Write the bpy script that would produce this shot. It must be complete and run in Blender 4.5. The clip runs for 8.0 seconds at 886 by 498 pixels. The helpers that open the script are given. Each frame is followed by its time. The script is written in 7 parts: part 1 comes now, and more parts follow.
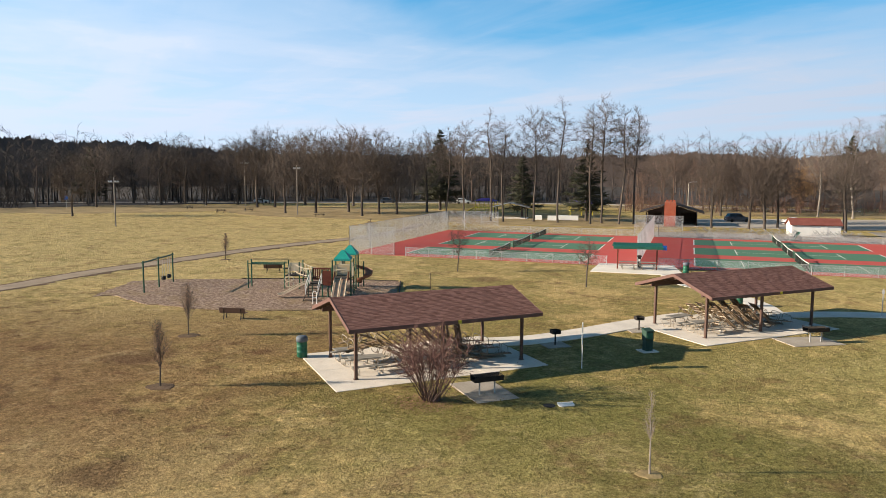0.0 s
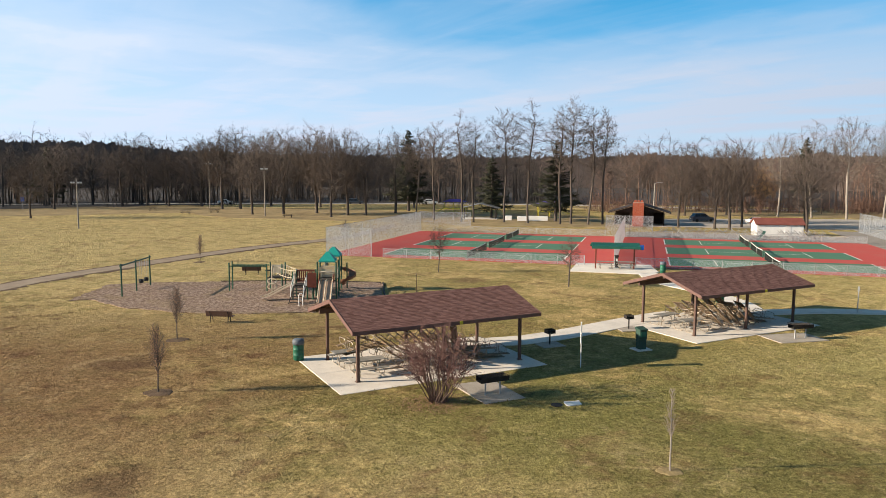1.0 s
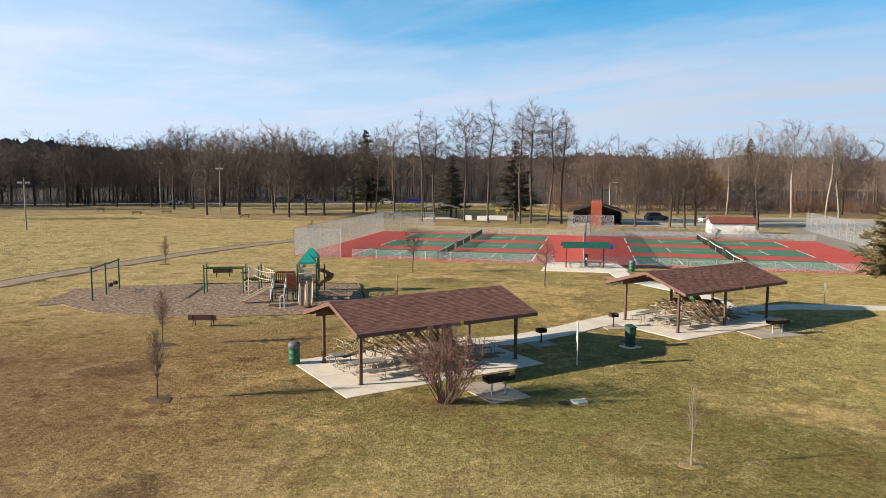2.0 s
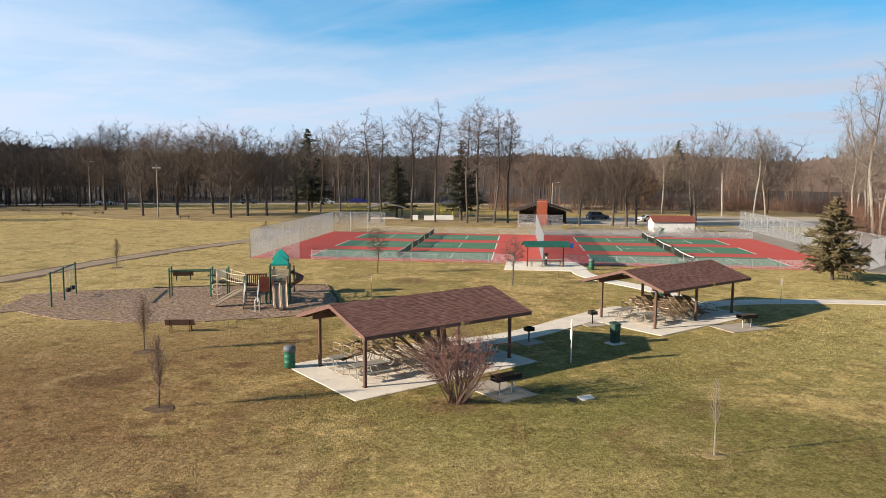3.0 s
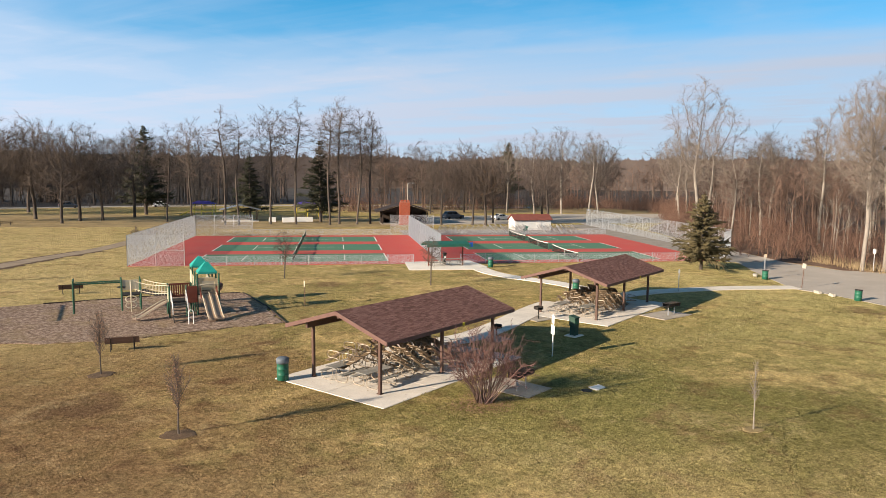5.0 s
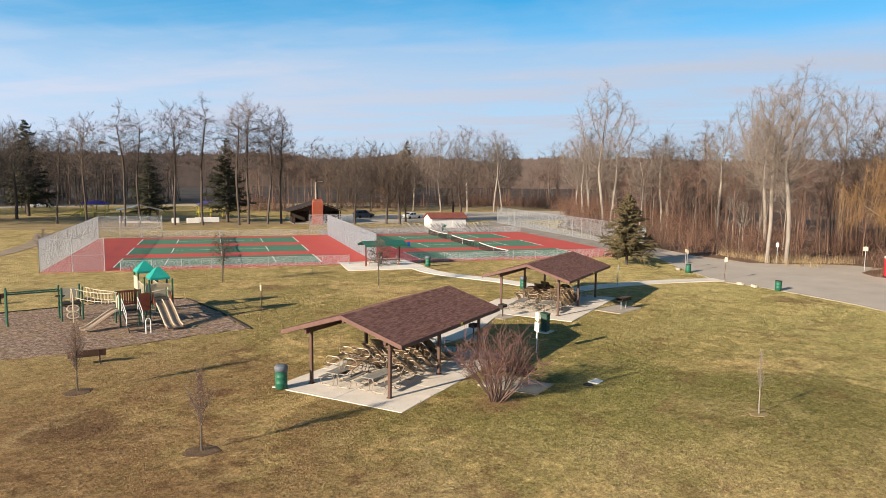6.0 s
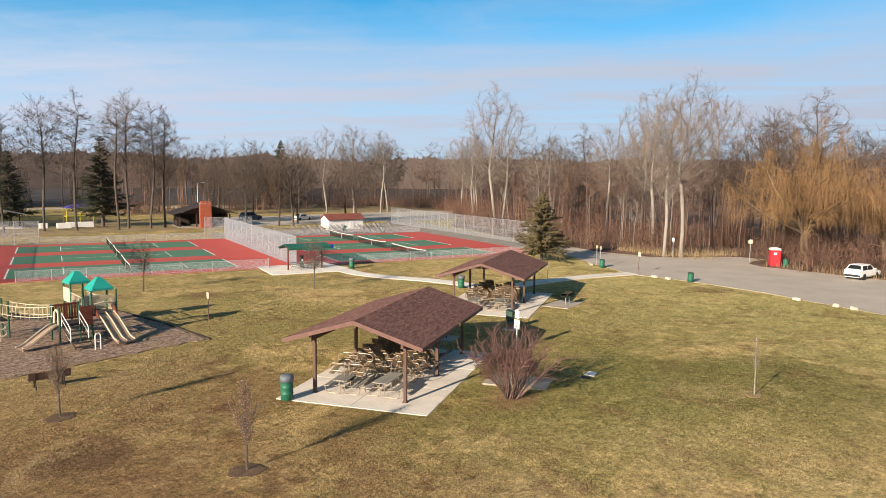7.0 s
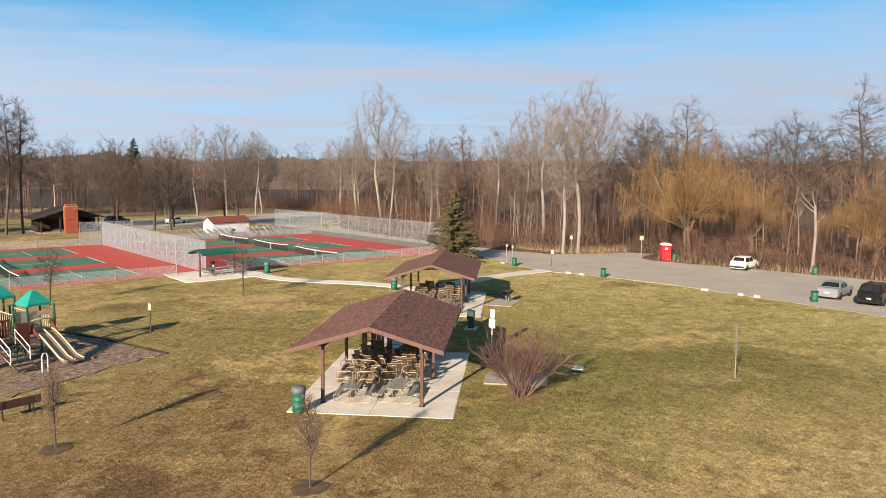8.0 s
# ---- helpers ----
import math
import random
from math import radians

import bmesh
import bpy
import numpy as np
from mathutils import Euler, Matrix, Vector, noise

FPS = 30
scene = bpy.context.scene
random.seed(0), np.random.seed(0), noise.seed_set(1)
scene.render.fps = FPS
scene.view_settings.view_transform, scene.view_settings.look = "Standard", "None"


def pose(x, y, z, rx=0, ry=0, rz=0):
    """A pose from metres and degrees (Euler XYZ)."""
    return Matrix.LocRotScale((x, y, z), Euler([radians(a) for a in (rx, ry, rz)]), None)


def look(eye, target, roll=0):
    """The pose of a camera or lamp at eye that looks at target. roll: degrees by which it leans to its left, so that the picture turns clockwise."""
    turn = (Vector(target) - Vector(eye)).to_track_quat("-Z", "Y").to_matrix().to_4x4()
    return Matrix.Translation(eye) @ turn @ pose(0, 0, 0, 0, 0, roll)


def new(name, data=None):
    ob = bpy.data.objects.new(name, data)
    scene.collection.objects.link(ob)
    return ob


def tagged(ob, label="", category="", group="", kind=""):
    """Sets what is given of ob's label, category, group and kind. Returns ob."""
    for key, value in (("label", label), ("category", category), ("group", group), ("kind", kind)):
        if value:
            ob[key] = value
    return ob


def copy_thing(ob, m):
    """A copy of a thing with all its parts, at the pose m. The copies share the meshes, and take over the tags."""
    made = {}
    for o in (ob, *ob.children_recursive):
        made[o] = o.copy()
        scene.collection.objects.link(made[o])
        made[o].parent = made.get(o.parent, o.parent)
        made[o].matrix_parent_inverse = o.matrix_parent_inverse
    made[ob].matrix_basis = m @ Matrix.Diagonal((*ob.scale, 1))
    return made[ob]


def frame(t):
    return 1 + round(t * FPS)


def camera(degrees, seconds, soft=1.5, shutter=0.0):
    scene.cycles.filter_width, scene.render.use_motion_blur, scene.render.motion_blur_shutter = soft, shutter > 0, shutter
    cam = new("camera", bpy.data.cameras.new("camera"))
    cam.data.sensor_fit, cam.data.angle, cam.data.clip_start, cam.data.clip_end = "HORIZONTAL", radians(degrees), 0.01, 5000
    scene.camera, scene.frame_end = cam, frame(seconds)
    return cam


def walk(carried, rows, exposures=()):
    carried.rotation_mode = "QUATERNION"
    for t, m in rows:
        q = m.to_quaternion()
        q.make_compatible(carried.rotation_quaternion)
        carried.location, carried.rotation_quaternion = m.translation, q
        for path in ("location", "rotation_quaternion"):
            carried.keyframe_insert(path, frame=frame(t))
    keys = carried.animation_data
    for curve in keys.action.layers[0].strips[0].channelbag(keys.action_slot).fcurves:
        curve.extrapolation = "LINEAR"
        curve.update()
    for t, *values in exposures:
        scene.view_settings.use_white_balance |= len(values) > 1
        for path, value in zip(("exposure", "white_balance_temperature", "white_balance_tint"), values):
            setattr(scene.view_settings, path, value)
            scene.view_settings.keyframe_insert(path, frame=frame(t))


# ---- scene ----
cam = camera(63.9, 8.0, 0.7)
PATH = [
    (0, (3.286, -0.69, 10.205), (3.218, 1.297, 9.988), 0.3),
    (0.5, (2.387, -0.674, 10.212), (2.373, 1.314, 9.996), 0.2),
    (1, (1.291, -0.634, 10.187), (1.332, 1.354, 9.973), 0.3),
    (1.5, (0.148, -0.664, 10.238), (0.253, 1.322, 10.024), 0.3),
    (2.25, (-2.234, -0.477, 10.281), (-1.999, 1.497, 10.066), 0.42),
    (3, (-4.859, -0.201, 10.333), (-4.479, 1.751, 10.118), 0.5),
    (3.5, (-6.971, 0.296, 10.328), (-6.478, 2.222, 10.113), 0.6),
    (4, (-9.115, 0.9, 10.314), (-8.503, 2.792, 10.101), 0.7),
    (4.5, (-11.332, 1.684, 10.29), (-10.595, 3.532, 10.08), 0.5),
    (5.25, (-14.819, 3.236, 10.349), (-13.889, 4.994, 10.139), 0.58),
    (6, (-18.476, 5.485, 10.42), (-17.34, 7.117, 10.208), 0.6),
    (6.5, (-21.223, 7.642, 10.361), (-19.936, 9.158, 10.152), 0.6),
    (7, (-23.755, 9.973, 10.406), (-22.324, 11.355, 10.198), 0.5),
    (7.5, (-26.324, 12.912, 10.384), (-24.753, 14.133, 10.177), 0.5),
    (8, (-28.264, 15.719, 10.451), (-26.579, 16.776, 10.247), 0.5),
]
walk(cam, [(t, look(eye, target, roll)) for t, eye, target, roll in PATH],
     [(0.0, 0.9, 6500, 10), (3.5, 0.9, 6540, 11), (8.0, 0.89, 6640, 12.5)])    # the white balance drifts warmer

# ---- light: a low winter sun from the west, thin cirrus over a blue sky ----
SUN_EL, SUN_AZ = 19.5, 187.0          # elevation; the way to the sun, from +x towards +y
to_sun = Vector((math.cos(radians(SUN_AZ)) * math.cos(radians(SUN_EL)), math.sin(radians(SUN_AZ)) * math.cos(radians(SUN_EL)), math.sin(radians(SUN_EL))))
sun = new("sun", bpy.data.lights.new("sun", "SUN"))
sun.data.energy, sun.data.angle, sun.data.color = 5.0, radians(0.6), (1.0, 0.85, 0.66)
sun.matrix_world = look(to_sun * 200, (0, 0, 0))

world = bpy.data.worlds.new("sky")
scene.world = world
world.use_nodes = True
W = world.node_tree
W.nodes.clear()


def wn(kind, **kw):
    n = W.nodes.new(kind)
    for k, v in kw.items():
        n.inputs[k].default_value = v
    return n


def wmath(op, a, b=0.0, clamp=False):
    n = W.nodes.new("ShaderNodeMath")
    n.operation, n.use_clamp = op, clamp
    for i, s in enumerate((a, b)):
        if isinstance(s, (int, float)):
            n.inputs[i].default_value = s
        else:
            W.links.new(s, n.inputs[i])
    return n.outputs[0]


def wramp(src, stops):
    n = W.nodes.new("ShaderNodeValToRGB")
    n.color_ramp.interpolation = "EASE"
    n.color_ramp.elements[0].position, n.color_ramp.elements[1].position = stops[0][0], stops[-1][0]
    for (p, c), e in zip((stops[0], stops[-1]), (n.color_ramp.elements[0], n.color_ramp.elements[1])):
        e.color = (c, c, c, 1)
    for p, c in stops[1:-1]:
        n.color_ramp.elements.new(p).color = (c, c, c, 1)
    W.links.new(src, n.inputs[0])
    return n.outputs[0]


sky = W.nodes.new("ShaderNodeTexSky")
sky.sky_type, sky.sun_disc = "NISHITA", False
sky.sun_elevation, sky.sun_rotation = radians(SUN_EL), radians(90 - SUN_AZ)
sky.altitude, sky.air_density, sky.dust_density, sky.ozone_density = 200, 1.0, 0.2, 3.0
coord = W.nodes.new("ShaderNodeTexCoord")
lift = W.nodes.new("ShaderNodeMapping")          # deeper blue lower down, as on a dry winter day
lift.inputs["Scale"].default_value, lift.inputs["Location"].default_value = (1.0, 1.0, 2.6), (0, 0, 0.04)
W.links.new(coord.outputs["Generated"], lift.inputs[0])
W.links.new(lift.outputs[0], sky.inputs[0])
sep = W.nodes.new("ShaderNodeSeparateXYZ")
W.links.new(coord.outputs["Generated"], sep.inputs[0])
up = wmath("ADD", wmath("MAXIMUM", sep.outputs[2], 0.0), 0.03)
comb = W.nodes.new("ShaderNodeCombineXYZ")
W.links.new(wmath("DIVIDE", sep.outputs[0], up), comb.inputs[0])
W.links.new(wmath("DIVIDE", sep.outputs[1], up), comb.inputs[1])
streak = W.nodes.new("ShaderNodeMapping")
streak.vector_type = "TEXTURE"
streak.inputs["Rotation"].default_value = (0, 0, radians(121))
streak.inputs["Scale"].default_value = (4.6, 0.80, 1.0)
streak.inputs["Location"].default_value = (1.30, 0.75, 0.0)
W.links.new(comb.outputs[0], streak.inputs[0])
cirrus = wn("ShaderNodeTexNoise", Scale=0.62, Detail=9.0, Roughness=0.52, Distortion=0.6)
broad = wn("ShaderNodeTexNoise", Scale=0.24, Detail=4.0, Roughness=0.5, Distortion=0.3)
W.links.new(streak.outputs[0], cirrus.inputs["Vector"])
W.links.new(streak.outputs[0], broad.inputs["Vector"])
veil = wramp(cirrus.outputs[0], [(0.40, 0.0), (0.52, 0.35), (0.66, 1.0)])
fleece = wn("ShaderNodeTexNoise", Scale=0.75, Detail=7.0, Roughness=0.55, Distortion=0.3)
W.links.new(comb.outputs[0], fleece.inputs["Vector"])
puff = wramp(fleece.outputs[0], [(0.42, 0.0), (0.54, 0.4), (0.66, 1.0)])
veil = wmath("ADD", wmath("MULTIPLY", veil, 0.75), wmath("MULTIPLY", puff, 0.55))
# the sheet of thin cloud thins out with height, along a ragged edge
aloft = wramp(sep.outputs[2], [(0.0, 0.0), (0.04, 0.35), (0.11, 1.0)])
rim = wmath("ADD", sep.outputs[2], wmath("MULTIPLY", aloft, wmath("ADD", wmath("MULTIPLY", wmath("SUBTRACT", broad.outputs[0], 0.5), 0.20), wmath("MULTIPLY", wmath("SUBTRACT", cirrus.outputs[0], 0.5), 0.12))))
low = wramp(rim, [(0.0, 0.93), (0.06, 0.94), (0.13, 0.88), (0.18, 0.64), (0.222, 0.20), (0.27, 0.06)])
clear = wramp(sep.outputs[2], [(0.0, 1.0), (0.30, 0.9), (0.55, 0.06)])
# thin cloud is brighter on the sun's side
toward = W.nodes.new("ShaderNodeVectorMath")
toward.operation = "DOT_PRODUCT"
toward.inputs[1].default_value = to_sun
W.links.new(coord.outputs["Generated"], toward.inputs[0])
sunward = wramp(toward.outputs["Value"], [(0.24, 0.0), (0.52, 0.12), (1.0, 0.50)])
cover = wmath("ADD", wmath("MULTIPLY", wmath("MULTIPLY", wmath("SUBTRACT", veil, 0.40), 0.42), aloft), wmath("ADD", low, wmath("MULTIPLY", sunward, clear)), clamp=True)
glow = wmath("ADD", wmath("MULTIPLY", toward.outputs["Value"], 0.26), 0.985)
cloud = W.nodes.new("ShaderNodeVectorMath")
cloud.operation = "SCALE"
cloud.inputs[0].default_value = (6.18, 7.20, 8.85)
W.links.new(glow, cloud.inputs["Scale"])
blend = W.nodes.new("ShaderNodeMix")
blend.data_type = "RGBA"
W.links.new(cover, blend.inputs[0])
tint = W.nodes.new("ShaderNodeMix")
tint.data_type, tint.blend_type = "RGBA", "MULTIPLY"
tint.inputs[0].default_value, tint.inputs[7].default_value = 1.0, (0.74, 2.62, 2.60, 1)
W.links.new(sky.outputs[0], tint.inputs[6])
deep = W.nodes.new("ShaderNodeVectorMath")         # the zenith is a deeper blue
deep.operation = "SCALE"
W.links.new(tint.outputs[2], deep.inputs[0])
W.links.new(wramp(sep.outputs[2], [(0.0, 0.80), (0.12, 1.05), (0.24, 1.25), (0.70, 0.32)]), deep.inputs["Scale"])
W.links.new(deep.outputs[0], blend.inputs[6])
W.links.new(cloud.outputs[0], blend.inputs[7])
back = wn("ShaderNodeBackground", Strength=0.058)
W.links.new(blend.outputs[2], back.inputs[0])
W.links.new(back.outputs[0], W.nodes.new("ShaderNodeOutputWorld").inputs[0])


# ---- materials ----
class Nodes:
    def __init__(self, name):
        self.m = bpy.data.materials.new(name)
        self.m.use_nodes = True
        self.t = self.m.node_tree
        self.b = self.t.nodes["Principled BSDF"]
        self.co = self.t.nodes.new("ShaderNodeTexCoord").outputs["Object"]

    def link(self, a, b):
        self.t.links.new(a, b)

    def noise(self, scale, detail=4.0, rough=0.55, stretch=None, distort=0.0):
        n = self.t.nodes.new("ShaderNodeTexNoise")
        n.inputs["Scale"].default_value, n.inputs["Detail"].default_value = scale, detail
        n.inputs["Roughness"].default_value, n.inputs["Distortion"].default_value = rough, distort
        src = self.co
        if stretch:
            mp = self.t.nodes.new("ShaderNodeMapping")
            mp.inputs["Scale"].default_value = stretch
            self.link(src, mp.inputs[0])
            src = mp.outputs[0]
        self.link(src, n.inputs["Vector"])
        return n.outputs[0]

    def ramp(self, src, stops):
        n = self.t.nodes.new("ShaderNodeValToRGB")
        e = n.color_ramp.elements
        for i, (p, c) in enumerate(stops):
            el = e[i] if i < 2 else e.new(p)
            el.position = p
            el.color = (*c, 1) if isinstance(c, tuple) else (c, c, c, 1)
        self.link(src, n.inputs[0])
        return n.outputs[0]

    def rise(self, src, a, b):
        """From 0 at a to 1 at b, smoothly."""
        n = self.t.nodes.new("ShaderNodeMapRange")
        n.interpolation_type = "SMOOTHSTEP"
        n.inputs["From Min"].default_value, n.inputs["From Max"].default_value = a, b
        self.link(src, n.inputs["Value"])
        return n.outputs[0]

    def mix(self, fac, a, b, kind="MIX"):
        n = self.t.nodes.new("ShaderNodeMix")
        n.data_type, n.blend_type = "RGBA", kind
        for s, i in ((fac, 0), (a, 6), (b, 7)):
            if isinstance(s, (int, float)):
                n.inputs[i].default_value = s
            elif isinstance(s, tuple):
                n.inputs[i].default_value = (*s, 1)
            else:
                self.link(s, n.inputs[i])
        return n.outputs[2]

    def math(self, op, a, b=0.0):
        n = self.t.nodes.new("ShaderNodeMath")
        n.operation = op
        for i, s in enumerate((a, b)):
            if isinstance(s, (int, float)):
                n.inputs[i].default_value = s
            else:
                self.link(s, n.inputs[i])
        return n.outputs[0]

    def vary(self, colour, amount, island=False):
        """Lighter and darker pieces, by chance."""
        src = self.t.nodes.new("ShaderNodeNewGeometry").outputs["Random Per Island"] if island else self.t.nodes.new("ShaderNodeObjectInfo").outputs["Random"]
        n = self.t.nodes.new("ShaderNodeHueSaturation")
        self.link(self.math("ADD", self.math("MULTIPLY", src, amount), 1 - amount / 2), n.inputs["Value"])
        self.link(colour, n.inputs["Color"])
        return n.outputs[0]

    def finish(self, colour, rough=0.8, metal=0.0, bump=None, depth=0.02, spec=0.3):
        self.link(colour, self.b.inputs["Base Color"])
        if isinstance(rough, (int, float)):
            self.b.inputs["Roughness"].default_value = rough
        else:
            self.link(rough, self.b.inputs["Roughness"])
        self.b.inputs["Metallic"].default_value = metal
        self.b.inputs["Specular IOR Level"].default_value = spec
        if bump is not None:
            n = self.t.nodes.new("ShaderNodeBump")
            n.inputs["Strength"].default_value, n.inputs["Distance"].default_value = 1.0, depth
            self.link(bump, n.inputs["Height"])
            self.link(n.outputs[0], self.b.inputs["Normal"])
        return self.m


def surf(name, a, b, big=1.2, fine=18.0, rough=0.75, metal=0.0, depth=0.006, vary=0.0, spec=0.3, stretch=None, island=False):
    """Colour between a and b in broad stains and fine grain."""
    k = Nodes(name)
    big_n, fine_n = k.noise(big, 5, 0.6, stretch), k.noise(fine, 5, 0.6, stretch)
    f = k.math("ADD", k.math("MULTIPLY", big_n, 0.6), k.math("MULTIPLY", fine_n, 0.4))
    col = k.ramp(f, [(0.34, a), (0.66, b)])
    if vary:
        col = k.vary(col, vary, island)
    rg = k.math("ADD", k.math("MULTIPLY", fine_n, 0.2), rough - 0.1)
    return k.finish(col, rg, metal, fine_n, depth, spec)


def grass_material():
    k = Nodes("winter_grass")
    huge, big, mid, fine, blade = k.noise(0.03, 3, 0.5), k.noise(0.13, 6, 0.62, distort=0.8), k.noise(0.75, 6, 0.68, distort=0.5), k.noise(3.6, 6, 0.78), k.noise(15.0, 6, 0.82)
    grain = k.ramp(fine, [(0.34, 0.0), (0.66, 1.0)])
    straw = k.mix(grain, (0.390, 0.275, 0.096), (0.655, 0.500, 0.198))
    green = k.mix(grain, (0.165, 0.142, 0.036), (0.410, 0.330, 0.104))
    f = k.math("ADD", k.math("ADD", k.math("MULTIPLY", big, 0.55), k.math("MULTIPLY", mid, 0.45)), k.math("MULTIPLY", huge, 0.30))
    col = k.mix(k.ramp(f, [(0.57, 0.0), (0.66, 1.0)]), straw, green)
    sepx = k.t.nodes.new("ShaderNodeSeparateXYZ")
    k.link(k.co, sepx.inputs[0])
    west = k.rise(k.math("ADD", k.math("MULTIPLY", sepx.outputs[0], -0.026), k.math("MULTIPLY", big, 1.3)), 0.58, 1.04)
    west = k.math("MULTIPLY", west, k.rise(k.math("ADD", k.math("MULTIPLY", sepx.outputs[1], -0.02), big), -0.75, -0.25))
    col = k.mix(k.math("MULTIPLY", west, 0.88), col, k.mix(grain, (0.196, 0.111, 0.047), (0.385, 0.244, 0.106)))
    east = k.ramp(k.math("ADD", k.math("ADD", k.math("MULTIPLY", sepx.outputs[0], 0.02), k.math("MULTIPLY", sepx.outputs[1], -0.012)), k.math("MULTIPLY", big, 0.9)), [(0.15, 0.0), (0.70, 1.0)])
    col = k.mix(k.math("MULTIPLY", east, 0.60), col, k.mix(grain, (0.350, 0.325, 0.106), (0.600, 0.548, 0.216)))
    # Darker olive turf, with the near lawn's side-lit dimness painted in.
    dim_spot = k.t.nodes.new("ShaderNodeVectorMath")
    dim_spot.operation = "DISTANCE"
    dim_spot.inputs[1].default_value = (9.0, 21.5, 0.2)
    k.link(k.co, dim_spot.inputs[0])
    dimmed = k.ramp(k.math("ADD", k.math("MULTIPLY", dim_spot.outputs["Value"], -0.066), k.math("ADD", k.math("MULTIPLY", big, 1.1), k.math("MULTIPLY", mid, 0.4))), [(0.0, 0.0), (0.50, 1.0)])
    col = k.mix(k.math("MULTIPLY", dimmed, 0.80), col, k.mix(grain, (0.112, 0.096, 0.027), (0.235, 0.196, 0.062)))
    off = k.t.nodes.new("ShaderNodeVectorMath")
    off.operation = "DISTANCE"
    off.inputs[1].default_value = (6.5, 25.8, 0.2)
    k.link(k.co, off.inputs[0])
    lush = k.ramp(k.math("ADD", k.math("MULTIPLY", off.outputs["Value"], -0.046), k.math("ADD", k.math("MULTIPLY", big, 0.9), k.math("MULTIPLY", mid, 0.5))), [(0.05, 0.0), (0.45, 1.0)])
    col = k.mix(k.math("MULTIPLY", lush, 0.72), col, k.mix(grain, (0.150, 0.154, 0.036), (0.310, 0.300, 0.086)))
    # Brightening patch: front-lit brightness of the lawn painted as pale straw.
    bright_spot = k.t.nodes.new("ShaderNodeVectorMath")
    bright_spot.operation = "DISTANCE"
    bright_spot.inputs[1].default_value = (-4.0, 10.0, 0.0)
    k.link(k.co, bright_spot.inputs[0])
    dry = k.rise(k.math("ADD", k.math("MULTIPLY", bright_spot.outputs["Value"], -0.036), k.math("ADD", k.math("MULTIPLY", big, 0.9), k.math("MULTIPLY", mid, 0.5))), -0.05, 0.45)
    col = k.mix(k.math("MULTIPLY", dry, 0.72), col, k.mix(grain, (0.400, 0.296, 0.117), (0.700, 0.540, 0.240)))
    open_field = k.rise(k.math("ADD", k.math("MULTIPLY", sepx.outputs[1], 0.02), k.math("MULTIPLY", big, 0.8)), 1.12, 1.75)
    open_field = k.math("MULTIPLY", open_field, k.math("ADD", k.math("MULTIPLY", k.rise(k.math("ADD", k.math("MULTIPLY", sepx.outputs[0], -0.03), k.math("MULTIPLY", big, 0.8)), 0.25, 1.0), 0.75), 0.25))
    col = k.mix(k.math("MULTIPLY", open_field, 0.85), col, k.mix(grain, (0.435, 0.338, 0.130), (0.690, 0.550, 0.240)))
    worn = k.math("ADD", k.math("MULTIPLY", k.noise(0.22, 6, 0.65, distort=1.2), 0.62), k.math("MULTIPLY", mid, 0.38))
    col = k.mix(k.math("MULTIPLY", k.ramp(worn, [(0.52, 0.0), (0.60, 1.0)]), k.math("ADD", k.math("MULTIPLY", west, 0.30), 0.52)), col, (0.180, 0.098, 0.046))
    for bx, by, size in ((40.0, 37.5, 2.6), (-14.6, 36.6, 2.4), (-19.5, 29.0, 3.0), (5.0, 66.5, 2.6), (-9.0, 22.0, 1.8)):
        spot = k.t.nodes.new("ShaderNodeVectorMath")
        spot.operation = "DISTANCE"
        spot.inputs[1].default_value = (bx, by, 0.0)
        k.link(k.co, spot.inputs[0])
        bare = k.ramp(k.math("ADD", k.math("MULTIPLY", spot.outputs["Value"], -0.5 / size), mid), [(0.02, 0.0), (0.30, 1.0)])
        col = k.mix(k.math("MULTIPLY", bare, 0.72), col, (0.165, 0.098, 0.050))
    pale = k.math("ADD", k.math("MULTIPLY", k.noise(0.35, 6, 0.7, distort=0.8), 0.6), k.math("MULTIPLY", k.noise(2.2, 5, 0.7), 0.4))
    col = k.mix(k.math("MULTIPLY", k.ramp(pale, [(0.53, 0.0), (0.62, 1.0)]), 0.32), col, (0.66, 0.52, 0.26))
    sward = k.math("ADD", k.math("MULTIPLY", k.noise(0.42, 6, 0.66, distort=1.0), 0.7), k.math("MULTIPLY", k.noise(1.9, 5, 0.7), 0.3))
    sward = k.math("MULTIPLY", k.ramp(sward, [(0.49, 0.0), (0.59, 1.0)]), k.math("SUBTRACT", 0.62, k.math("MULTIPLY", west, 0.5)))
    col = k.mix(sward, col, k.mix(grain, (0.185, 0.172, 0.046), (0.330, 0.295, 0.092)))
    col = k.mix(0.85, col, k.ramp(blade, [(0.34, 0.64), (0.64, 1.30)]), "MULTIPLY")
    col = k.mix(0.9, col, k.ramp(k.noise(1.7, 5, 0.72, distort=0.6), [(0.36, 0.78), (0.63, 1.15)]), "MULTIPLY")
    clump = k.noise(8.5, 5, 0.72, distort=0.4)
    col = k.mix(0.9, col, k.ramp(clump, [(0.36, 0.62), (0.62, 1.24)]), "MULTIPLY")
    hgt = k.math("ADD", k.math("MULTIPLY", k.math("ADD", blade, clump), 0.55), k.math("ADD", k.math("MULTIPLY", fine, 0.8), k.math("MULTIPLY", mid, 2.4)))
    k.b.inputs["Diffuse Roughness"].default_value = 0.15
    dull = k.t.nodes.new("ShaderNodeHueSaturation")
    dull.inputs["Saturation"].default_value = 0.92
    k.link(k.mix(1.0, col, (1.045, 0.985, 0.965), "MULTIPLY"), dull.inputs["Color"])
    col = dull.outputs[0]
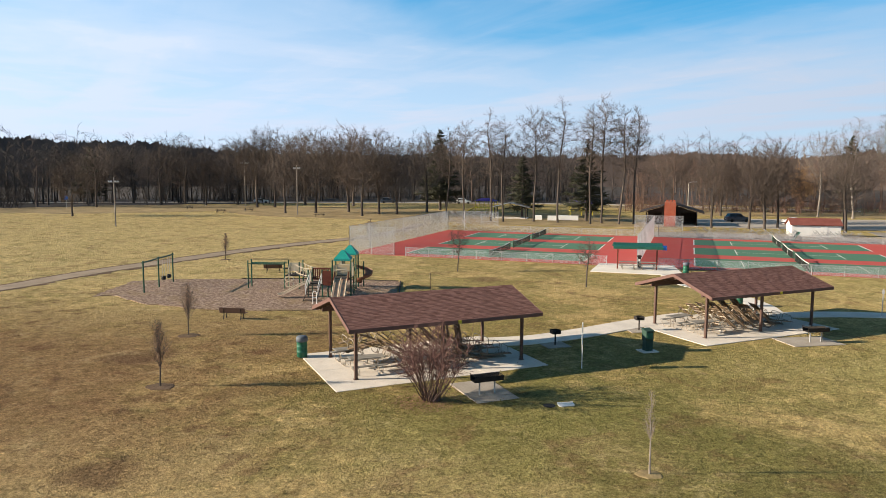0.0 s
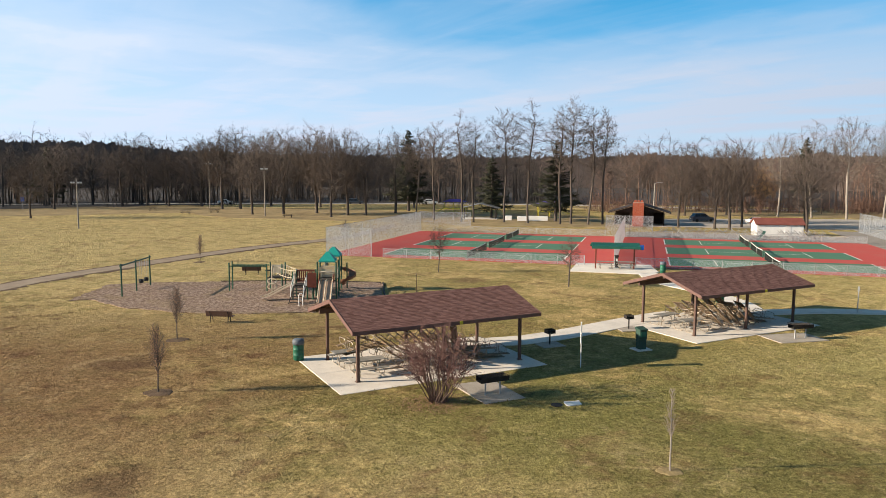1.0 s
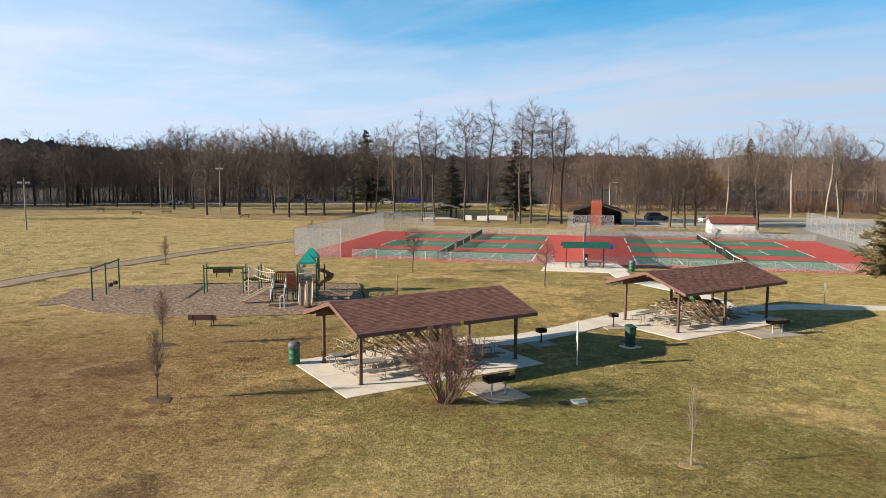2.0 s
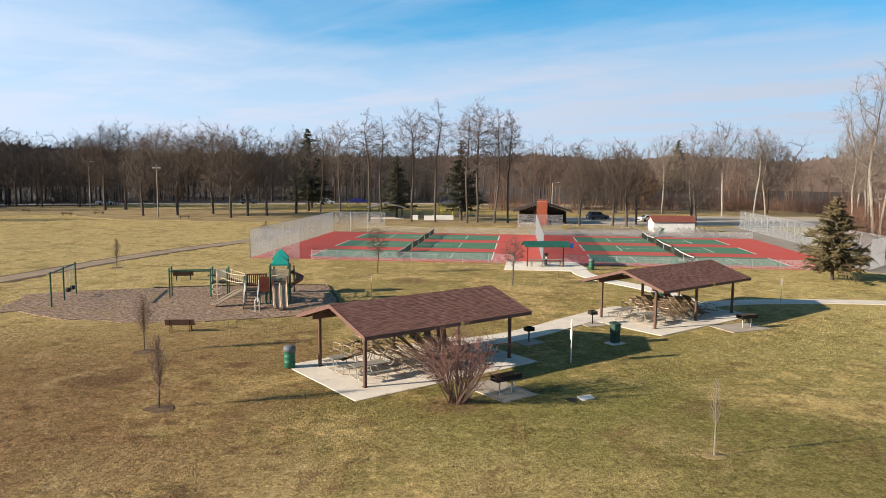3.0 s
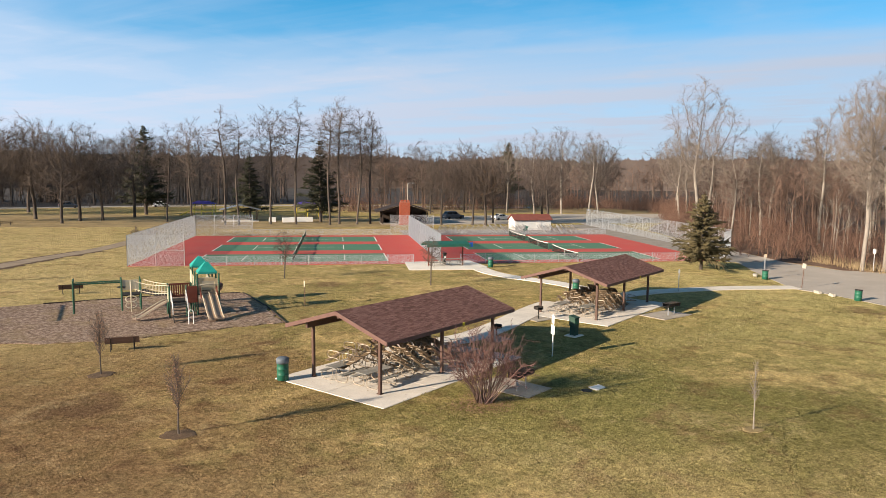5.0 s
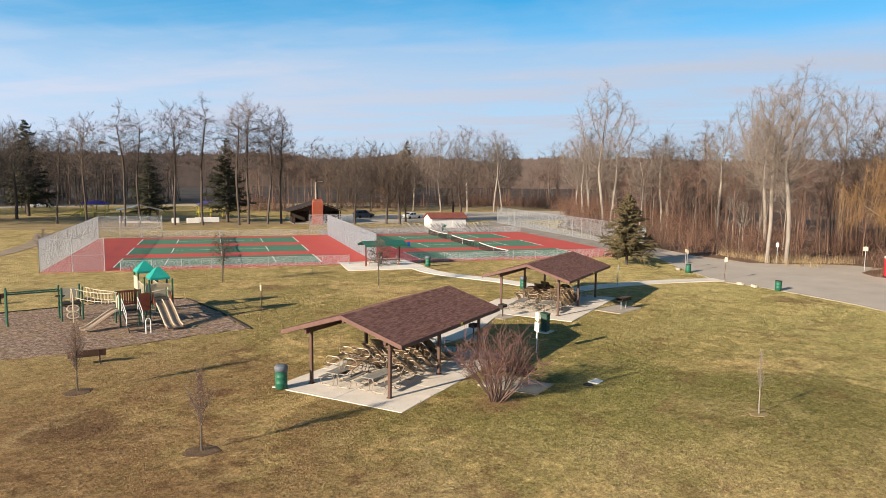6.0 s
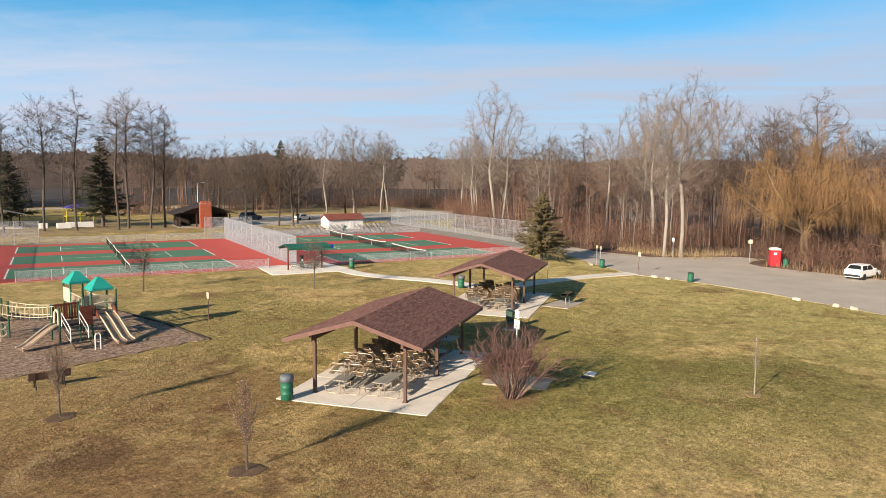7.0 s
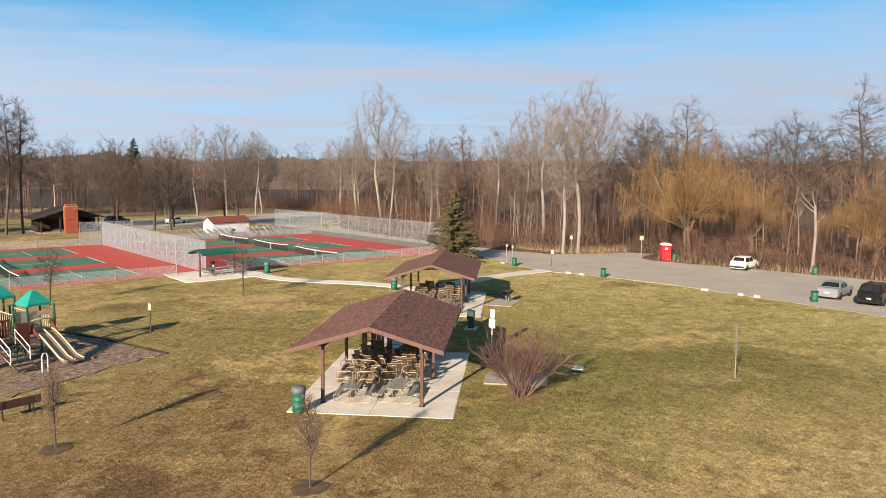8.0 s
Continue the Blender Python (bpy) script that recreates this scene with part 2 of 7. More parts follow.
    return k.finish(col, 0.95, 0.0, hgt, 0.12, 0.05)


def mulch_material():
    k = Nodes("wood_mulch")
    big, chips, fine = k.noise(0.45, 5, 0.6), k.noise(3.4, 8, 0.80), k.noise(14.0, 5, 0.75)
    col = k.ramp(chips, [(0.38, (0.110, 0.068, 0.050)), (0.50, (0.290, 0.202, 0.150)), (0.61, (0.540, 0.420, 0.330))])
    col = k.mix(0.8, col, k.ramp(fine, [(0.34, 0.55), (0.64, 1.30)]), "MULTIPLY")
    col = k.mix(k.math("MULTIPLY", k.ramp(big, [(0.50, 0.0), (0.68, 1.0)]), 0.55), col, (0.30, 0.22, 0.115))
    return k.finish(col, 0.95, 0.0, k.math("ADD", chips, k.math("MULTIPLY", fine, 0.5)), 0.07, 0.1)


def shingle_material():
    k = Nodes("brown_shingle")
    snap = k.t.nodes.new("ShaderNodeVectorMath")
    snap.operation = "SNAP"
    snap.inputs[1].default_value = (0.31, 50.0, 50.0)
    k.link(k.co, snap.inputs[0])
    wh = k.t.nodes.new("ShaderNodeTexWhiteNoise")
    wh.noise_dimensions = "4D"
    k.link(snap.outputs[0], wh.inputs["Vector"])
    k.link(k.math("MULTIPLY", k.t.nodes.new("ShaderNodeObjectInfo").outputs["Random"], 50.0), wh.inputs["W"])
    fine = k.noise(70, 3, 0.7)
    col = k.ramp(wh.outputs["Value"], [(0.0, (0.150, 0.076, 0.062)), (0.5, (0.215, 0.112, 0.092)), (1.0, (0.282, 0.152, 0.126))])
    col = k.mix(0.8, col, k.ramp(k.noise(16, 4, 0.75), [(0.34, 0.72), (0.66, 1.25)]), "MULTIPLY")
    col = k.mix(k.math("MULTIPLY", k.ramp(k.noise(0.6, 5), [(0.45, 0.0), (0.75, 1.0)]), 0.12), col, (0.19, 0.125, 0.11))
    return k.finish(k.vary(col, 0.10), 0.95, 0.0, fine, 0.004, 0.08)


def court_material(name, a, b, worn):
    k = Nodes(name)
    st = k.ramp(k.noise(0.22, 6, 0.6, distort=0.8), [(0.48, 0.0), (0.72, 1.0)])
    col = k.mix(k.noise(9, 5, 0.7), a, b)
    col = k.mix(k.math("MULTIPLY", st, 0.35), col, worn)
    return k.finish(col, 0.8, 0.0, k.noise(60, 3), 0.002, 0.25)


def glass_material():
    k = Nodes("car_glass")
    return k.finish(k.ramp(k.noise(2.0), [(0.3, (0.012, 0.014, 0.016)), (0.7, (0.022, 0.024, 0.027))]), 0.06, 0.0, None, 0, 0.6)


def paint(name, c, metal=0.0, rough=0.3):
    k = Nodes(name)
    dirt = k.ramp(k.noise(1.4, 6, 0.65), [(0.45, 0.0), (0.8, 1.0)])
    return k.finish(k.mix(k.math("MULTIPLY", dirt, 0.16), c, (0.16, 0.14, 0.11)), k.math("ADD", k.math("MULTIPLY", dirt, 0.25), rough), metal, None, 0, 0.5)


MAT = {
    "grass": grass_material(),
    "shingle": shingle_material(),
    "court_red": court_material("court_red", (0.45, 0.072, 0.060), (0.57, 0.100, 0.082), (0.42, 0.16, 0.12)),
    "court_green": court_material("court_green", (0.066, 0.170, 0.104), (0.098, 0.222, 0.142), (0.16, 0.25, 0.185)),
    "white_line": surf("white_line", (0.62, 0.62, 0.58), (0.80, 0.80, 0.76), 1.5, 20, 0.7),
    "concrete": surf("concrete", (0.57, 0.52, 0.455), (0.80, 0.735, 0.645), 0.7, 14, 0.85, depth=0.004, vary=0.10),
    "path": surf("path_asphalt", (0.225, 0.170, 0.120), (0.375, 0.295, 0.210), 0.5, 12, 0.9, depth=0.01),
    "asphalt": surf("lot_asphalt", (0.37, 0.325, 0.275), (0.50, 0.445, 0.385), 0.25, 9, 0.9, depth=0.01),
    "gravel": surf("gravel", (0.20, 0.18, 0.155), (0.34, 0.31, 0.275), 0.6, 11, 0.95, depth=0.02),
    "mulch": mulch_material(),
    "soil": surf("bare_soil", (0.085, 0.052, 0.030), (0.19, 0.125, 0.075), 1.5, 12, 0.95, depth=0.05),
    "brown_paint": surf("brown_paint", (0.082, 0.045, 0.034), (0.125, 0.070, 0.052), 2, 25, 0.6, vary=0.1, spec=0.4),
    "fascia": surf("fascia_paint", (0.120, 0.064, 0.053), (0.175, 0.096, 0.080), 1.5, 25, 0.65, spec=0.35),
    "wood_under": surf("roof_boards", (0.10, 0.062, 0.042), (0.17, 0.105, 0.07), 2, 22, 0.8, stretch=(1, 6, 1)),
    "plank": surf("weathered_plank", (0.160, 0.112, 0.070), (0.345, 0.250, 0.158), 2.0, 20, 0.8, depth=0.004, vary=0.45, stretch=(1, 8, 8)),
    "plank_grey": surf("grey_plank", (0.20, 0.195, 0.175), (0.34, 0.325, 0.295), 2.0, 20, 0.8, depth=0.004, vary=0.35, stretch=(1, 8, 8)),
    "tube": surf("table_tube", (0.165, 0.135, 0.102), (0.41, 0.35, 0.27), 4, 30, 0.45, 0.35, vary=0.35, spec=0.5),
    "galv": surf("galvanised_steel", (0.34, 0.355, 0.37), (0.48, 0.495, 0.51), 3, 30, 0.45, 0.55, vary=0.1, spec=0.5),
    "wire": surf("galvanised_wire", (0.44, 0.475, 0.51), (0.58, 0.615, 0.65), 2, 9, 0.55, 0.2, spec=0.5),
    "net": surf("black_netting", (0.018, 0.022, 0.020), (0.035, 0.042, 0.038), 2, 30, 0.8),
    "white_paint": surf("white_paint", (0.70, 0.69, 0.66), (0.82, 0.81, 0.78), 1.2, 16, 0.6),
    "black_iron": surf("black_iron", (0.018, 0.016, 0.015), (0.050, 0.042, 0.036), 3, 20, 0.7, 0.3),
    "bin_green": surf("bin_green", (0.011, 0.098, 0.060), (0.024, 0.155, 0.094), 3, 22, 0.5, vary=0.1, spec=0.4),
    "bin_lid": surf("bin_lid", (0.085, 0.105, 0.13), (0.15, 0.175, 0.205), 4, 25, 0.55),
    "box_green": surf("box_green", (0.022, 0.055, 0.040), (0.045, 0.092, 0.068), 2, 20, 0.6),
    "play_green": surf("play_green", (0.012, 0.070, 0.040), (0.022, 0.105, 0.062), 3, 25, 0.4, spec=0.5),
    "play_roof": surf("play_roof_teal", (0.010, 0.26, 0.215), (0.022, 0.36, 0.30), 1.5, 18, 0.45, spec=0.4),
    "play_tan": surf("play_tan", (0.52, 0.40, 0.235), (0.68, 0.54, 0.34), 2, 18, 0.45, spec=0.45),
    "play_cream": surf("play_cream", (0.46, 0.40, 0.29), (0.60, 0.53, 0.40), 2, 18, 0.5),
    "play_brown": surf("play_brown", (0.135, 0.036, 0.022), (0.20, 0.058, 0.036), 2, 18, 0.5),
    # play_tan made darker: the shade on the slide is in this colour
    "shaded_tan": surf("shaded_tan", (0.34, 0.235, 0.165), (0.45, 0.32, 0.235), 2, 18, 0.45, spec=0.4),
    "field_litter": surf("field_litter", (0.165, 0.118, 0.056), (0.400, 0.300, 0.145), 0.25, 4, 0.95, depth=0.05),
    "willow_bark": surf("willow_bark", (0.105, 0.075, 0.048), (0.215, 0.155, 0.100), 0.9, 7, 0.9, depth=0.02, stretch=(3, 3, 0.7)),
    "pale_concrete": surf("pale_concrete", (0.66, 0.61, 0.54), (0.86, 0.81, 0.73), 0.7, 14, 0.85, depth=0.004),
    "play_rust": surf("play_rust", (0.24, 0.115, 0.070), (0.34, 0.175, 0.110), 2, 18, 0.5),
    "play_deck": surf("deck_rubber", (0.030, 0.026, 0.024), (0.060, 0.052, 0.047), 3, 25, 0.8),
    "kiosk_green": surf("kiosk_green", (0.013, 0.092, 0.066), (0.024, 0.138, 0.100), 2, 20, 0.45, spec=0.5),
    "blue": surf("sign_blue", (0.012, 0.085, 0.36), (0.02, 0.12, 0.46), 2, 20, 0.5),
    "sign_white": surf("sign_white", (0.66, 0.66, 0.64), (0.78, 0.78, 0.76), 3, 20, 0.5),
    "sign_grey": surf("sign_print", (0.30, 0.30, 0.30), (0.42, 0.42, 0.42), 3, 20, 0.6),
    "brick": surf("chimney_brick", (0.26, 0.060, 0.034), (0.42, 0.115, 0.065), 2, 14, 0.85, vary=0.3, depth=0.01),
    "mortar": surf("mortar", (0.30, 0.25, 0.21), (0.42, 0.36, 0.31), 2, 14, 0.9),
    "dark_roof": surf("dark_roof", (0.030, 0.022, 0.020), (0.062, 0.047, 0.042), 1, 14, 0.85),
    "dark_wood": surf("dark_wood", (0.028, 0.020, 0.016), (0.055, 0.040, 0.032), 1.5, 14, 0.8),
    "red_roof": surf("red_roof", (0.165, 0.052, 0.040), (0.25, 0.085, 0.066), 1, 14, 0.8),
    "toilet_red": surf("toilet_red", (0.46, 0.012, 0.022), (0.60, 0.022, 0.034), 1.5, 14, 0.45, spec=0.45),
    "stone": surf("limestone_block", (0.36, 0.33, 0.28), (0.54, 0.50, 0.43), 3, 16, 0.85, depth=0.02, vary=0.2),
    "tyre": surf("tyre_rubber", (0.012, 0.012, 0.012), (0.03, 0.03, 0.03), 4, 30, 0.8),
    "rim": surf("wheel_rim", (0.38, 0.38, 0.39), (0.52, 0.52, 0.53), 4, 30, 0.35, 0.8),
    "car_white": paint("car_white", (0.78, 0.78, 0.77)),
    "car_silver": paint("car_silver", (0.40, 0.42, 0.45), 0.55, 0.3),
    "car_black": paint("car_black", (0.010, 0.011, 0.012), 0.0, 0.10),
    "car_blue": paint("car_dark_blue", (0.06, 0.075, 0.10), 0.2, 0.35),
    "lamp_red": paint("tail_lamp_red", (0.40, 0.015, 0.012)),
    "glass": glass_material(),
    "plastic": surf("black_plastic", (0.018, 0.018, 0.018), (0.035, 0.035, 0.035), 4, 30, 0.6),
    "yellow": surf("yellow_paint", (0.50, 0.42, 0.03), (0.62, 0.52, 0.06), 2, 18, 0.5),
    "purple": surf("purple_cloth", (0.07, 0.05, 0.26), (0.11, 0.08, 0.36), 2, 18, 0.7),
    "bark": surf("grey_brown_bark", (0.046, 0.037, 0.031), (0.125, 0.102, 0.086), 1.2, 9, 0.9, depth=0.02, vary=0.35, stretch=(3, 3, 0.6)),
    "twig": surf("brown_twig", (0.073, 0.056, 0.047), (0.146, 0.114, 0.095), 0.5, 4, 0.9, vary=0.4),
    "bark_pale": surf("pale_bark", (0.175, 0.152, 0.128), (0.345, 0.308, 0.268), 0.9, 7, 0.9, depth=0.02, vary=0.2, stretch=(3, 3, 0.7)),
    "twig_pale": surf("pale_twig", (0.135, 0.110, 0.092), (0.245, 0.202, 0.170), 0.5, 4, 0.9, vary=0.25),
    "willow_twig": surf("willow_strand", (0.210, 0.120, 0.057), (0.360, 0.226, 0.110), 0.4, 3, 0.85, vary=0.2),
    "needle": surf("spruce_needle", (0.048, 0.042, 0.020), (0.150, 0.120, 0.060), 0.7, 6, 0.8, vary=0.3),
    "needle_dark": surf("pine_needle", (0.020, 0.024, 0.014), (0.056, 0.057, 0.033), 0.7, 6, 0.85, vary=0.3),
    "shrub": surf("shrub_twig", (0.082, 0.041, 0.037), (0.180, 0.098, 0.085), 1.0, 8, 0.85, vary=0.3, island=True),
    "shrub_stem": surf("shrub_stem", (0.098, 0.062, 0.052), (0.225, 0.150, 0.124), 1.0, 8, 0.85, vary=0.4, island=True),
    "brush": surf("wood_brush", (0.096, 0.053, 0.039), (0.238, 0.140, 0.100), 0.12, 2, 0.95, vary=0.55, island=True),
    "far_wood": surf("far_wood", (0.072, 0.052, 0.044), (0.148, 0.112, 0.093), 0.05, 1, 0.95, vary=0.4, island=True),
    "dry_leaf": surf("dry_leaf", (0.22, 0.13, 0.058), (0.42, 0.29, 0.145), 3, 9, 0.9, vary=0.6, island=True),
    "red_leaf": surf("clinging_leaf", (0.25, 0.135, 0.085), (0.42, 0.25, 0.165), 3, 9, 0.9, vary=0.4, island=True),
    "near_wood": surf("near_wood", (0.102, 0.065, 0.051), (0.232, 0.154, 0.119), 0.08, 1, 0.95, vary=0.5, island=True),
    # far_wood at about half tone: shade of the backlit wood is in the colour
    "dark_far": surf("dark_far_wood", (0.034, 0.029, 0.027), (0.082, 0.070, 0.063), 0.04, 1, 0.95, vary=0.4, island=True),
    "old_concrete": surf("old_concrete", (0.30, 0.26, 0.215), (0.46, 0.41, 0.345), 0.9, 14, 0.9, depth=0.004, vary=0.1),
    "litter": surf("leaf_litter", (0.090, 0.053, 0.036), (0.212, 0.132, 0.088), 0.3, 5, 0.95, depth=0.05),
    # winter brown, lightened: the distance haze is in this colour
    "ridge": surf("far_ridge", (0.082, 0.064, 0.058), (0.124, 0.099, 0.089), 0.05, 0.35, 0.95, depth=0.0, stretch=(1, 1, 0.35)),
    "reed": surf("dry_reed", (0.26, 0.185, 0.10), (0.42, 0.32, 0.19), 1, 6, 0.9, vary=0.4, island=True),
}


# ---- mesh building ----
class Shape:
    """Vertices and faces of one mesh."""

    def __init__(self):
        self.v, self.f = [], []

    def add(self, verts, faces):
        k = len(self.v)
        self.v += [tuple(p) for p in verts]
        self.f += [tuple(i + k for i in q) for q in faces]
        return self

    def box(self, c, s, m=None, ch=0.0):
        """A box with chamfered edges: centre, full size, a turn."""
        hx, hy, hz = s[0] / 2, s[1] / 2, s[2] / 2
        ch = min(ch, hx * 0.45, hy * 0.45, hz * 0.45)
        m = m or Matrix.Identity(4)
        c = Vector(c)
        if ch <= 0:
            vs = [(x, y, z) for x in (-hx, hx) for y in (-hy, hy) for z in (-hz, hz)]
            fs = [(0, 1, 3, 2), (4, 6, 7, 5), (0, 4, 5, 1), (2, 3, 7, 6), (0, 2, 6, 4), (1, 5, 7, 3)]
            return self.add([c + m @ Vector(p) for p in vs], fs)
        bm = bmesh.new()
        bmesh.ops.create_cube(bm, size=1.0)
        for w in bm.verts:
            w.co = (w.co.x * s[0], w.co.y * s[1], w.co.z * s[2])
        bmesh.ops.bevel(bm, geom=bm.edges[:], offset=ch, segments=1, affect="EDGES")
        bm.verts.index_update()
        self.add([c + m @ w.co for w in bm.verts], [[w.index for w in q.verts] for q in bm.faces])
        bm.free()
        return self

    def tube(self, pts, r, n=6, cap=True):
        """A tube along points; r is one radius or one for each point."""
        pts = [Vector(p) for p in pts]
        rs = r if isinstance(r, (list, tuple)) else [r] * len(pts)
        k = len(self.v)
        t0 = (pts[1] - pts[0]).normalized()
        a = t0.orthogonal().normalized()
        for i, p in enumerate(pts):
            t = (pts[min(i + 1, len(pts) - 1)] - pts[max(i - 1, 0)]).normalized()
            a = (a - t * a.dot(t))
            a = a.normalized() if a.length > 1e-6 else t.orthogonal().normalized()
            b = t.cross(a)
            for j in range(n):
                w = 2 * math.pi * j / n
                self.v.append(tuple(p + (a * math.cos(w) + b * math.sin(w)) * rs[i]))
        for i in range(len(pts) - 1):
            for j in range(n):
                q, s = k + i * n, (j + 1) % n
                self.f.append((q + j, q + s, q + n + s, q + n + j))
        if cap:
            self.f.append(tuple(k + j for j in range(n))[::-1])
            self.f.append(tuple(k + (len(pts) - 1) * n + j for j in range(n)))
        return self

    def spike(self, p, d, length, r):
        """A tapering twig of three sides."""
        d = d.normalized()
        a = d.orthogonal().normalized() * r
        b = d.cross(a)
        k = len(self.v)
        for j in (0.0, 2.094, 4.189):
            self.v.append(tuple(p + a * math.cos(j) + b * math.sin(j)))
        self.v.append(tuple(p + d * length))
        self.f += [(k, k + 1, k + 3), (k + 1, k + 2, k + 3), (k + 2, k, k + 3)]

    def sliver(self, p, d, length, r):
        """The finest twig: one narrow blade."""
        a = d.orthogonal() * r
        k = len(self.v)
        self.v += [tuple(p + a), tuple(p - a), tuple(p + d * length)]
        self.f.append((k, k + 1, k + 2))

    def prism(self, poly, z0, z1):
        """A flat plate from its outline, given counterclockwise."""
        n = len(poly)
        hi = lambda z, p: z(p[0], p[1]) if callable(z) else z
        vs = [(x, y, hi(z0, (x, y))) for x, y in poly] + [(x, y, hi(z1, (x, y))) for x, y in poly]
        fs = [tuple(range(n))[::-1], tuple(range(n, 2 * n))] + [(i, (i + 1) % n, n + (i + 1) % n, n + i) for i in range(n)]
        return self.add(vs, fs)

    def lathe(self, prof, n=20, c=(0, 0, 0)):
        k = len(self.v)
        for r, z in prof:
            for j in range(n):
                w = 2 * math.pi * j / n
                self.v.append((c[0] + r * math.cos(w), c[1] + r * math.sin(w), c[2] + z))
        for i in range(len(prof) - 1):
            for j in range(n):
                s = (j + 1) % n
                self.f.append((k + i * n + j, k + i * n + s, k + (i + 1) * n + s, k + (i + 1) * n + j))
        self.f.append(tuple(k + j for j in range(n))[::-1])
        self.f.append(tuple(k + (len(prof) - 1) * n + j for j in range(n)))
        return self

    def data(self, name, material, smooth=False):
        me = bpy.data.meshes.new(name)
        me.from_pydata(self.v, [], self.f)
        me.materials.append(MAT[material])
        if smooth:
            me.polygons.foreach_set("use_smooth", [True] * len(me.polygons))
        me.update()
        return me

    def tris(self):
        out = []
        for q in self.f:
            out += [(q[0], q[i], q[i + 1]) for i in range(1, len(q) - 1)]
        return np.array(self.v, dtype=np.float32), np.array(out, dtype=np.int32)


def part(name, shape, material, parent, label="", smooth=False, at=None):
    """One mesh object under a thing or under a part."""
    ob = new(name, shape if isinstance(shape, bpy.types.Mesh) else shape.data(name, material, smooth))
    ob.parent = parent
    if at is not None:
        ob.matrix_basis = at
    return tagged(ob, label)


def thing(name, label, category, m=None, group=""):
    ob = new(name)
    ob.empty_display_size = 0.3
    ob.matrix_basis = m or Matrix.Identity(4)
    return tagged(ob, label, category, group)


def structure(name, shape, material, label, category):
    return tagged(new(name, shape.data(name, material)), label, category, "", "structure")


def stuff(name, verts, faces, material, label, category, parent=None):
    """Many small pieces, joined, from arrays."""
    me = bpy.data.meshes.new(name)
    me.vertices.add(len(verts))
    me.vertices.foreach_set("co", np.asarray(verts, dtype=np.float32).ravel())
    n = len(faces)
    me.loops.add(n * 3)
    me.loops.foreach_set("vertex_index", np.asarray(faces, dtype=np.int32).ravel())
    me.polygons.add(n)
    me.polygons.foreach_set("loop_start", np.arange(0, n * 3, 3, dtype=np.int32))
    me.polygons.foreach_set("loop_total", np.full(n, 3, dtype=np.int32))
    me.materials.append(MAT[material])
    me.update(calc_edges=True)
    ob = new(name, me)
    if parent:
        ob.parent = parent
    return tagged(ob, label, category, "", "stuff")


def gz(x, y):
    """The lie of the land."""
    return 0.42 * math.exp(-((x - 10) ** 2 + (y - 20) ** 2) / 85.0)


def place(x, y, turn=0.0, z=0.0):
    return pose(x, y, gz(x, y) + z, 0, 0, turn)


def rough_edge(poly, step=0.7, amount=0.12, seed=1):
    """An outline with a ragged edge."""
    rng = random.Random(seed)
    out = []
    for (x0, y0), (x1, y1) in zip(poly, poly[1:] + poly[:1]):
        n = max(1, int(math.hypot(x1 - x0, y1 - y0) / step))
        for i in range(n):
            out.append((x0 + (x1 - x0) * i / n + rng.uniform(-amount, amount), y0 + (y1 - y0) * i / n + rng.uniform(-amount, amount)))
    return out


def ribbon(line, width, smooth=4):
    """The outline of a path along a line, rounded off."""
    pts = [Vector((x, y, 0)) for x, y in line]
    fine = []
    for i in range(len(pts) - 1):
        p0, p1, p2, p3 = pts[max(i - 1, 0)], pts[i], pts[i + 1], pts[min(i + 2, len(pts) - 1)]
        for k in range(smooth):
            t = k / smooth
            fine.append(0.5 * ((2 * p1) + (p2 - p0) * t + (2 * p0 - 5 * p1 + 4 * p2 - p3) * t * t + (3 * p1 - p0 - 3 * p2 + p3) * t ** 3))
    fine.append(pts[-1])
    lo, hi = [], []
    for i, p in enumerate(fine):
        d = (fine[min(i + 1, len(fine) - 1)] - fine[max(i - 1, 0)]).normalized()
        nrm = Vector((-d.y, d.x, 0)) * width / 2
        lo.append((p - nrm).to_2d()[:])
        hi.append((p + nrm).to_2d()[:])
    return lo, hi


def path_plate(name, line, width, top, material, label, category="path"):
    lo, hi = ribbon(line, width)
    s = Shape()
    for i in range(len(lo) - 1):
        q = [lo[i], lo[i + 1], hi[i + 1], hi[i]]
        vs = [(x, y, gz(x, y) + z) for z in (-0.05, top) for x, y in q]
        s.add(vs, [(4, 5, 6, 7), (0, 1, 5, 4), (2, 3, 7, 6)])
    return structure(name, s, material, label, category)


# ---- ground ----
gxs = sorted(set([-2600, -1300, -700, -400, -280, -200, -150, -120] + list(range(-100, -24, 4)) + list(range(-24, 56, 1)) + list(range(56, 140, 4)) + [160, 200, 280, 400, 700, 1300, 2600]))
gys = sorted(set([-2600, -1300, -700, -400, -200, -100, -60, -30] + list(range(-20, 70, 1)) + list(range(70, 150, 4)) + [160, 180, 220, 280, 400, 700, 1300, 2600]))
g = Shape()
for y in gys:
    for x in gxs:
        n = noise.noise((x * 0.11, y * 0.11, 0.3)) * 0.035 + noise.noise((x * 0.35, y * 0.35, 4.3)) * 0.015 - 0.02
        g.v.append((x, y, gz(x, y) + max(min(n, -0.004), -0.022)))
w = len(gxs)
g.f = [(j * w + i, j * w + i + 1, (j + 1) * w + i + 1, (j + 1) * w + i) for j in range(len(gys) - 1) for i in range(w - 1)]
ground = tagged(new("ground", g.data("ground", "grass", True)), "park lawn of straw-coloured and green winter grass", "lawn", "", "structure")

